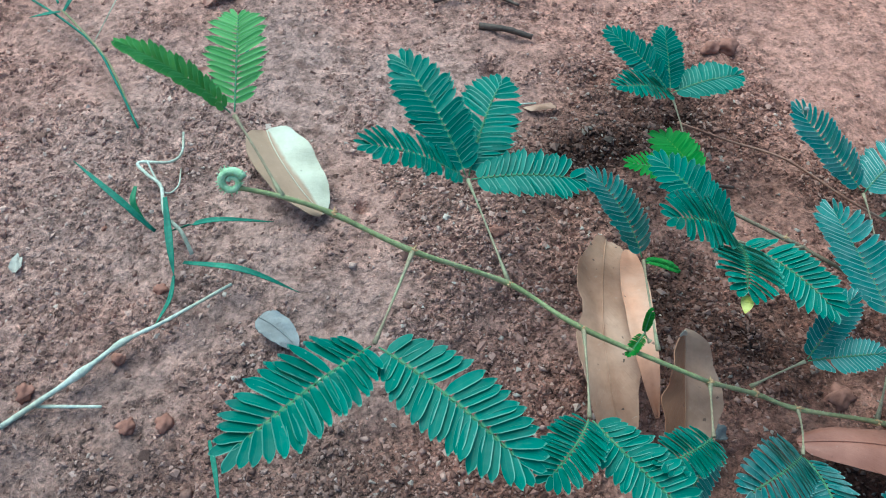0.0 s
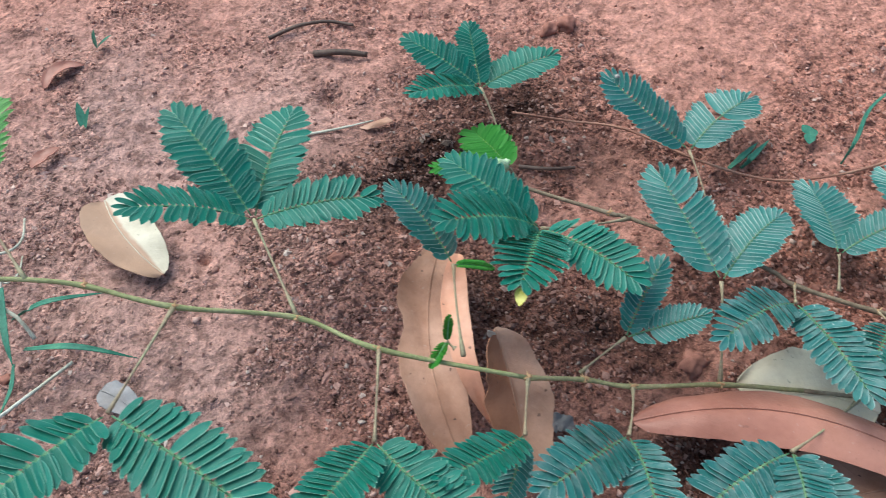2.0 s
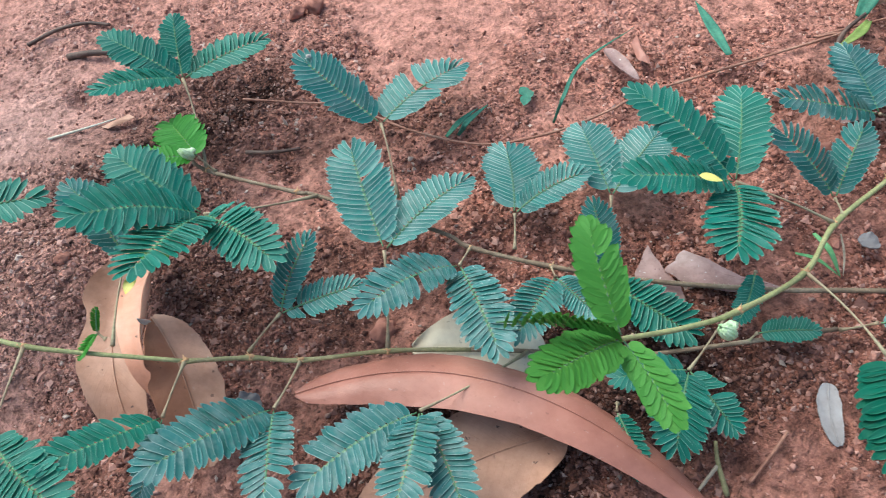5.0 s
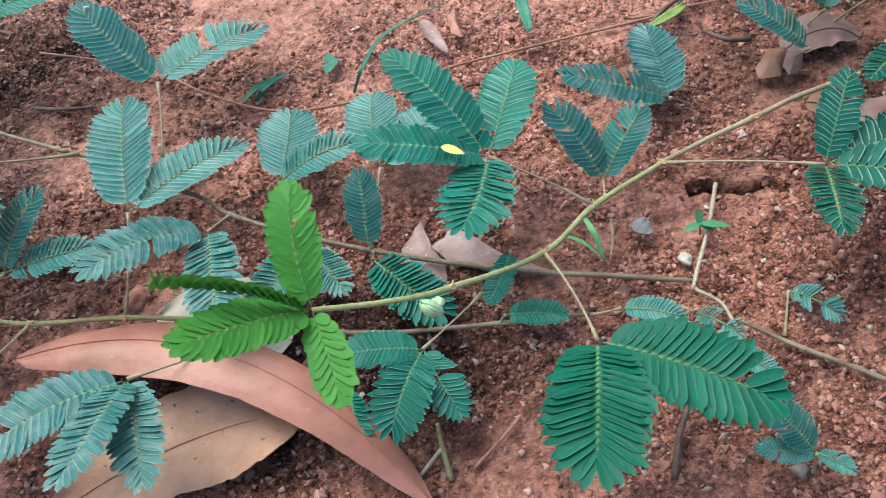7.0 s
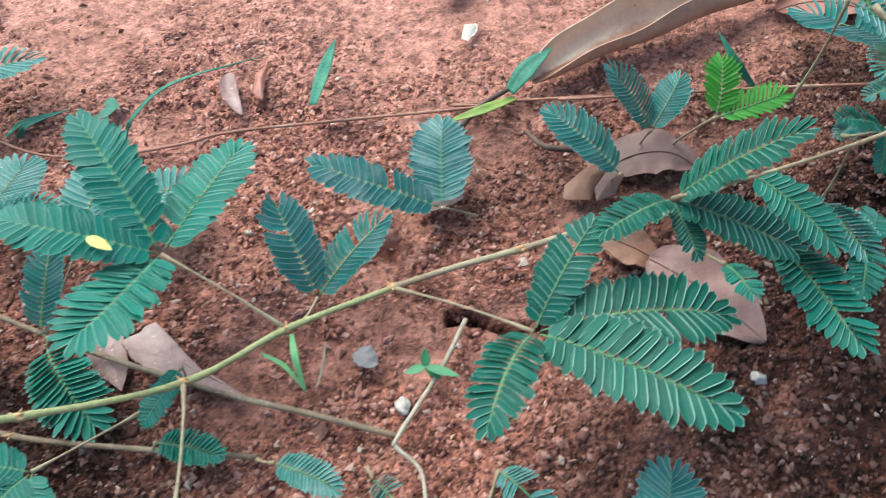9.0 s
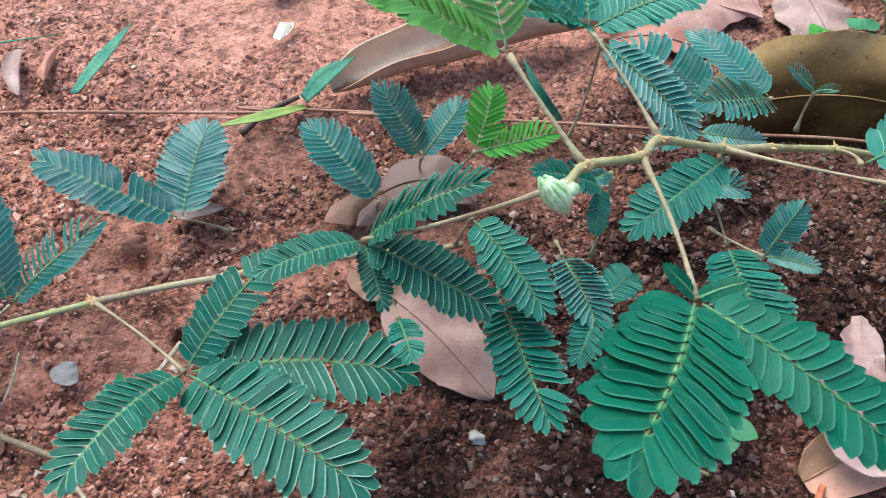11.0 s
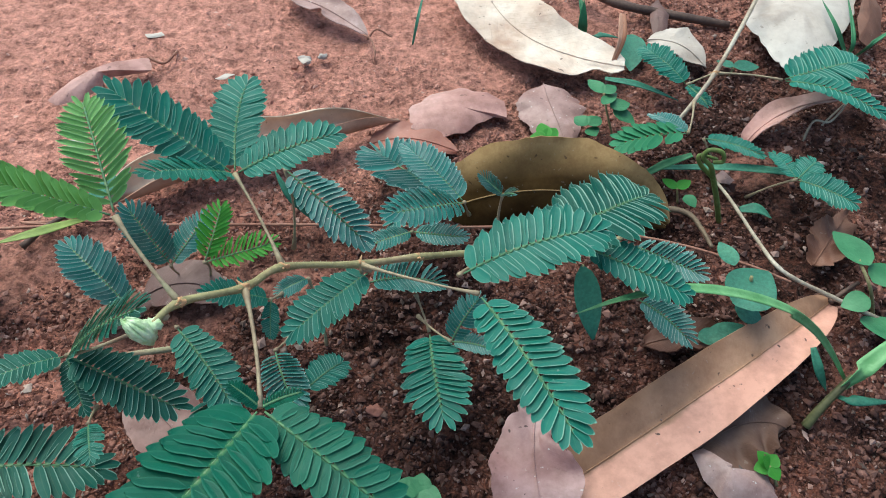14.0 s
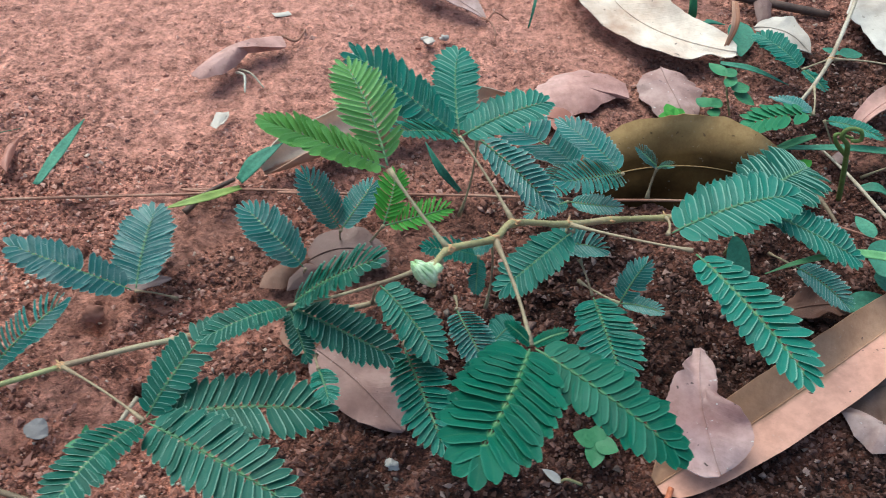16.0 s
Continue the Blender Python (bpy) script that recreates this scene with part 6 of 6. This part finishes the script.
oval(plant, (0.7310, 0.1653, 0.0120), (0.0129, 0.0026, 0.0000), 0.0132, 0.008, GRASS, 0, cup=0.12)
plant = thing("broad_herb", "herb with oval green leaves", "herb")
part("stalk", tube("stalk", spline([(0.8130, 0.1833, 0.0000), (0.8026, 0.1841, 0.0200), (0.7985, 0.1937, 0.0260)], 6), 0.0009, 0.0007, GREENSTEM, 6), plant)
oval(plant, (0.8021, 0.1910, 0.0260), (-0.0083, 0.0187, 0.0000), 0.0204, 0.013, HERB, 0, cup=0.12)
oval(plant, (0.8033, 0.1855, 0.0220), (0.0108, 0.0070, 0.0020), 0.0130, 0.012, HERB, 0, cup=0.12)
oval(plant, (0.8021, 0.1800, 0.0180), (-0.0111, -0.0014, -0.0020), 0.0114, 0.01, HERB, 0, cup=0.12)
oval(plant, (0.8072, 0.1771, 0.0100), (-0.0011, -0.0141, 0.0060), 0.0153, 0.018, HERB, 0, cup=0.12)
plant = thing("broad_herb", "hanging oblong teal leaf", "herb")
part("stalk", tube("stalk", spline([(0.6931, 0.1974, 0.0040), (0.6880, 0.1892, 0.0200), (0.6843, 0.1847, 0.0340)], 6), 0.0008, 0.0006, GREENSTEM, 6), plant)
oval(plant, (0.6839, 0.1847, 0.0340), (0.0063, -0.0216, -0.0200), 0.0301, 0.011, GRASS, 0, cup=0.12)
plant = thing("seedling", "tiny seedling with four round leaves", "seedling")
part("stalk", tube("stalk", spline([(0.6244, 0.1053, 0.0000), (0.6222, 0.1060, 0.0100)], 6), 0.0006, 0.0005, GREENSTEM, 6), plant)
oval(plant, (0.6222, 0.1060, 0.0100), (-0.0080, 0.0028, 0.0020), 0.0087, 0.0075, HERB, 0, cup=0.12)
oval(plant, (0.6222, 0.1060, 0.0100), (0.0008, 0.0058, 0.0020), 0.0062, 0.0075, HERB, 0, cup=0.12)
oval(plant, (0.6222, 0.1060, 0.0100), (0.0073, -0.0037, 0.0020), 0.0084, 0.0075, HERB, 0, cup=0.12)
oval(plant, (0.6222, 0.1060, 0.0100), (-0.0021, -0.0092, -0.0000), 0.0095, 0.0075, HERB, 0, cup=0.12)
plant = thing("seedling", "tiny bright seedling under a dry leaf", "seedling")
part("stalk", tube("stalk", spline([(0.7519, 0.1109, 0.0000), (0.7465, 0.1144, 0.0100)], 6), 0.0006, 0.0005, GREENSTEM, 6), plant)
oval(plant, (0.7465, 0.1144, 0.0100), (-0.0035, 0.0049, 0.0020), 0.0063, 0.0055, YOUNG, 0, cup=0.12)
oval(plant, (0.7465, 0.1144, 0.0100), (0.0028, 0.0034, 0.0020), 0.0048, 0.0055, YOUNG, 0, cup=0.12)
oval(plant, (0.7465, 0.1144, 0.0100), (-0.0058, -0.0010, 0.0000), 0.0059, 0.0055, YOUNG, 0, cup=0.12)
oval(plant, (0.7465, 0.1144, 0.0100), (0.0022, -0.0052, 0.0000), 0.0056, 0.0055, YOUNG, 0, cup=0.12)
oval(plant, (0.7465, 0.1144, 0.0100), (-0.0031, 0.0015, 0.0040), 0.0053, 0.0055, YOUNG, 0, cup=0.12)
plant = thing("seedling", "tiny green seedling in bare soil", "seedling")
part("stalk", tube("stalk", spline([(0.4404, 0.1059, 0.0000), (0.4386, 0.1062, 0.0080)], 6), 0.0005, 0.0004, GREENSTEM, 6), plant)
oval(plant, (0.4386, 0.1062, 0.0080), (0.0002, 0.0043, 0.0040), 0.0058, 0.0032, HERB, 0, cup=0.12)
oval(plant, (0.4386, 0.1062, 0.0080), (-0.0071, -0.0019, 0.0000), 0.0073, 0.0032, HERB, 0, cup=0.12)
oval(plant, (0.4386, 0.1062, 0.0080), (0.0108, -0.0043, 0.0020), 0.0118, 0.0032, HERB, 0, cup=0.12)
oval(plant, (0.4386, 0.1062, 0.0080), (0.0053, -0.0036, -0.0020), 0.0067, 0.0032, HERB, 0, cup=0.12)
plant = thing("seedling", "yellow-green seedling stalk in the soil", "seedling")
part("stalk", tube("stalk", spline([(0.3235, 0.0296, 0.0000), (0.3225, 0.0387, 0.0080), (0.3225, 0.0446, 0.0160)], 6), 0.0011, 0.0007, GREENSTEM, 6), plant)
part("stalk", tube("stalk", spline([(0.3225, 0.0387, 0.0080), (0.3134, 0.0327, 0.0020)], 6), 0.0008, 0.0006, STRAW, 6), plant)
plant = thing("seedling", "tiny blue-green seedling on bare soil", "seedling")
oval(plant, (0.3046, 0.2349, 0.0050), (-0.0015, 0.0059, 0.0010), 0.0062, 0.0055, GRASS, 0, cup=0.12)
oval(plant, (0.3046, 0.2349, 0.0050), (0.0036, 0.0003, 0.0010), 0.0038, 0.0055, GRASS, 0, cup=0.12)
oval(plant, (0.3046, 0.2349, 0.0050), (-0.0031, -0.0063, 0.0010), 0.0071, 0.0055, GRASS, 0, cup=0.12)
plant = thing("seedling", "tiny teal leaf standing in soil", "seedling")
oval(plant, (-0.0672, 0.3867, 0.0000), (0.0021, 0.0014, 0.0120), 0.0123, 0.007, GRASS, 0, cup=0.12)
oval(plant, (-0.0672, 0.3867, 0.0000), (0.0116, -0.0015, 0.0100), 0.0154, 0.004, GRASS, 0, cup=0.12)
plant = thing("seedling", "small grey-green seedling on bare soil", "seedling")
oval(plant, (-0.0656, 0.3191, 0.0000), (-0.0021, 0.0121, 0.0100), 0.0158, 0.005, GRASS, 0, cup=0.12)
oval(plant, (-0.0656, 0.3191, 0.0000), (0.0057, 0.0043, 0.0120), 0.0140, 0.004, GRASS, 0, cup=0.12)

# ---- stones and small debris ----
stone("stone", "large red-brown stone under the mimosa", (0.2130, 0.1265, 0.0000), 0.006, STONE, 1, 0.7)
stone("stone", "pink rounded stone on bare soil", (-0.1253, 0.1197, 0.0000), 0.004, STONE, 2, 0.7)
stone("stone", "red angular pebble beside a straw", (-0.0922, 0.1356, 0.0000), 0.0028, STONE, 3, 0.7)
stone("stone", "brown rounded clod beside the grass", (-0.0815, 0.1696, 0.0000), 0.003, STONE, 4, 0.7)
stone("stone", "dark soil clod on bare soil", (-0.0824, 0.1065, 0.0000), 0.0036, STONE, 5, 0.7)
stone("stone", "dark soil clod on bare soil", (-0.0680, 0.1080, 0.0000), 0.004, STONE, 6, 0.7)
stone("stone", "crumbly clod beside a dry leaf", (0.0679, 0.2070, 0.0000), 0.0042, STONE, 8, 0.7)
stone("stone", "dark crumbly clod behind the mimosa", (0.2079, 0.3444, -0.0000), 0.0062, STONE, 9, 0.7)
dead_leaf("dry_leaf", "thin pale flake of dead leaf under the mimosa", (0.4365, 0.1750, 0.0030), (0.4450, 0.1765, 0.0060), (0.4540, 0.1800, 0.0030), 0.0070, LILAC, curl=0.15, rib=False, ragged=0.12)
stone("stone", "dark crumbly clod shaded by the mimosa", (0.4250, 0.1640, 0.0000), 0.0045, STONE, 31, 0.6)
stone("stone", "red pebble lying on the soil", (0.2750, 0.1526, 0.0000), 0.0026, STONE, 10, 0.7)
stone("stone", "small white pebble on bare soil", (0.5616, 0.3420, 0.0000), 0.003, QUARTZ, 11, 0.7)
stone("stone", "small white pebble on bare soil", (0.5709, 0.3449, 0.0000), 0.0022, QUARTZ, 12, 0.7)
stone("stone", "grey flat pebble on dark soil", (0.7392, 0.1141, 0.0000), 0.0038, ROCK, 13, 0.5)
stone("stone", "pale flat pebble on red soil", (0.4308, 0.0957, 0.0000), 0.003, QUARTZ, 14, 0.5)
stone("stone", "red soil clod under the mimosa", (0.6056, 0.1402, 0.0000), 0.0036, STONE, 15, 0.7)
stone("stone", "brown soil clod on bare ground", (0.1974, 0.3420, 0.0000), 0.005, STONE, 16, 0.7)
stone("stone", "red pebble lying on the soil", (0.6398, 0.1390, 0.0000), 0.0036, STONE, 17, 0.4)
stone("stone", "small pale pebble on red soil", (-0.1593, 0.2120, 0.0000), 0.0016, QUARTZ, 20, 0.7)
stone("stone", "small red pebble on red soil", (-0.1132, 0.2012, 0.0000), 0.0014, STONE, 21, 0.7)
stone("stone", "small red pebble on red soil", (0.3198, 0.2539, 0.0000), 0.0016, STONE, 23, 0.7)
stone("stone", "small pale pebble on red soil", (0.3797, 0.0157, 0.0000), 0.0018, QUARTZ, 24, 0.7)
stone("stone", "small pale pebble on red soil", (0.5477, 0.1011, 0.0000), 0.0026, QUARTZ, 26, 0.7)
stone("stone", "small red pebble on red soil", (0.6513, 0.1332, 0.0000), 0.0018, STONE, 27, 0.7)
stone("stone", "small pale pebble on red soil", (0.7269, 0.1619, 0.0000), 0.0016, QUARTZ, 28, 0.7)
stone("stone", "small red pebble on red soil", (0.5563, 0.3364, 0.0000), 0.002, STONE, 29, 0.7)
part("droplet", stone_mesh("droplet", 0.0011, QUARTZ, 40), second, "white dropping on the tip").location = (0.2074, 0.2473, 0.0510)
tagged(oval(second, (0.1412, 0.1275, 0.0815), (-0.0030, -0.0080, 0.0010), 0.0075, 0.0044, YELLOW, name="yellow_tip"), "yellowed leaf tip")
tagged(oval(third, (0.3425, 0.1270, 0.0595), (0.0065, -0.0030, -0.0010), 0.0085, 0.0036, YELLOW, name="yellow_tip"), "yellowed leaflet")
stick("root", "short orange-red root poking out of the soil", [(0.6387, 0.0776, 0.0020), (0.6456, 0.0852, 0.0040), (0.6485, 0.0908, 0.0060)], 0.0014, 0.001, REDROOT, "root")
plant = thing("seedling", "tiny pale seedling in dark soil", "seedling")
part("stalk", tube("stalk", spline([(0.6170, 0.0936, 0.0010), (0.6110, 0.0940, 0.0050), (0.6091, 0.0940, 0.0020)], 6), 0.0007, 0.0005, GREENSTEM, 6), plant)
oval(plant, (0.6092, 0.0937, 0.0030), (-0.0066, 0.0029, 0.0050), 0.0088, 0.0035, QUARTZ, 0, cup=0.12)
stick("root", "thin orange-brown rootlet curling on bare soil", [(0.5920, 0.3590, 0.0040), (0.5960, 0.3530, 0.0060), (0.5985, 0.3450, 0.0050), (0.5980, 0.3380, 0.0020)], 0.0006, 0.0004, VINE, "root")
stick("root", "thin orange-brown rootlet curling on bare soil", [(0.5940, 0.3550, 0.0040), (0.5990, 0.3600, 0.0070), (0.6070, 0.3590, 0.0030)], 0.0006, 0.0004, VINE, "root")
stick("straw", "short pale straw beside a torn leaf", [(0.4630, 0.3080, 0.0040), (0.4680, 0.3030, 0.0060), (0.4690, 0.2940, 0.0030)], 0.0008, 0.0005, PALESTRAW, "straw")
stick("straw", "short pale straw beside a torn leaf", [(0.4640, 0.3100, 0.0040), (0.4710, 0.3050, 0.0060), (0.4780, 0.2980, 0.0030)], 0.0007, 0.0004, STRAW, "straw")
stick("twig", "bent brown twig under the fern sprout", [(0.7290, 0.2380, 0.0040), (0.7370, 0.2370, 0.0050), (0.7440, 0.2340, 0.0050), (0.7480, 0.2270, 0.0040), (0.7510, 0.2170, 0.0030)], 0.0016, 0.0009, BROWNSTEM, "twig")
plant = thing("seedling", "upright green sprout beside a bleached leaf", "seedling")
blade_of_grass(plant, [(0.7120, 0.3620, 0.0000), (0.7100, 0.3620, 0.0120), (0.7100, 0.3680, 0.0220)], 0.0058, HERB)
blade_of_grass(plant, [(0.7120, 0.3620, 0.0000), (0.7040, 0.3570, 0.0070), (0.6990, 0.3580, 0.0040)], 0.0040, GRASS)
blade_of_grass(plant, [(0.7120, 0.3620, 0.0000), (0.7200, 0.3590, 0.0070), (0.7310, 0.3600, 0.0040)], 0.0050, GRASS)
scrap("leaf_scrap", "dull greyish mauve leaf among litter", [(0.7530, 0.3860, 0.0060), (0.7580, 0.3910, 0.0060), (0.7610, 0.3760, 0.0070), (0.7570, 0.3610, 0.0050), (0.7510, 0.3590, 0.0040), (0.7500, 0.3710, 0.0060)], MAUVE, 0.003)
plant = thing("broad_herb", "round blue-green leaf under the litter", "herb")
part("stalk", tube("stalk", spline([(0.7390, 0.3600, 0.0000), (0.7375, 0.3575, 0.0080)], 6), 0.0006, 0.0005, GREENSTEM, 6), plant)
oval(plant, (0.7375, 0.3575, 0.0080), (-0.0050, -0.0265, 0.0), 0.0270, 0.0150, GRASS)
plant = thing("broad_herb", "small teal leaf beside a pale stem", "herb")
part("stalk", tube("stalk", spline([(0.7850, 0.3290, 0.0000), (0.7870, 0.3320, 0.0080)], 6), 0.0006, 0.0005, GREENSTEM, 6), plant)
oval(plant, (0.7870, 0.3320, 0.0080), (0.0140, 0.0020, 0.0), 0.0145, 0.0090, GRASS)
oval(plant, (0.7870, 0.3320, 0.0080), (-0.0080, 0.0060, 0.0), 0.0095, 0.0060, GRASS)
plant = thing("seedling", "bright little seedling among leaf litter", "seedling")
part("stalk", tube("stalk", spline([(0.7420, 0.2450, 0.0000), (0.7400, 0.2470, 0.0080)], 6), 0.0006, 0.0005, GREENSTEM, 6), plant)
oval(plant, (0.7400, 0.2470, 0.0080), (-0.0055, 0.0050, 0.0010), 0.0080, 0.0055, YOUNG)
oval(plant, (0.7400, 0.2470, 0.0080), (0.0070, 0.0045, 0.0010), 0.0085, 0.0055, YOUNG)
oval(plant, (0.7430, 0.2430, 0.0080), (0.0030, -0.0060, 0.0), 0.0075, 0.0065, HERB)
plant = thing("grass_tuft", "short teal blade lying on dark soil", "grass")
blade_of_grass(plant, [(0.7670, 0.2360, 0.0060), (0.7740, 0.2345, 0.0080), (0.7810, 0.2320, 0.0050)], 0.0065)
scrap("leaf_scrap", "small pale pinkish leaf scrap on dark soil", [(0.7620, 0.2590, 0.0040), (0.7660, 0.2620, 0.0040), (0.7700, 0.2560, 0.0040), (0.7670, 0.2530, 0.0040), (0.7620, 0.2540, 0.0040)], LILAC, 0.001)
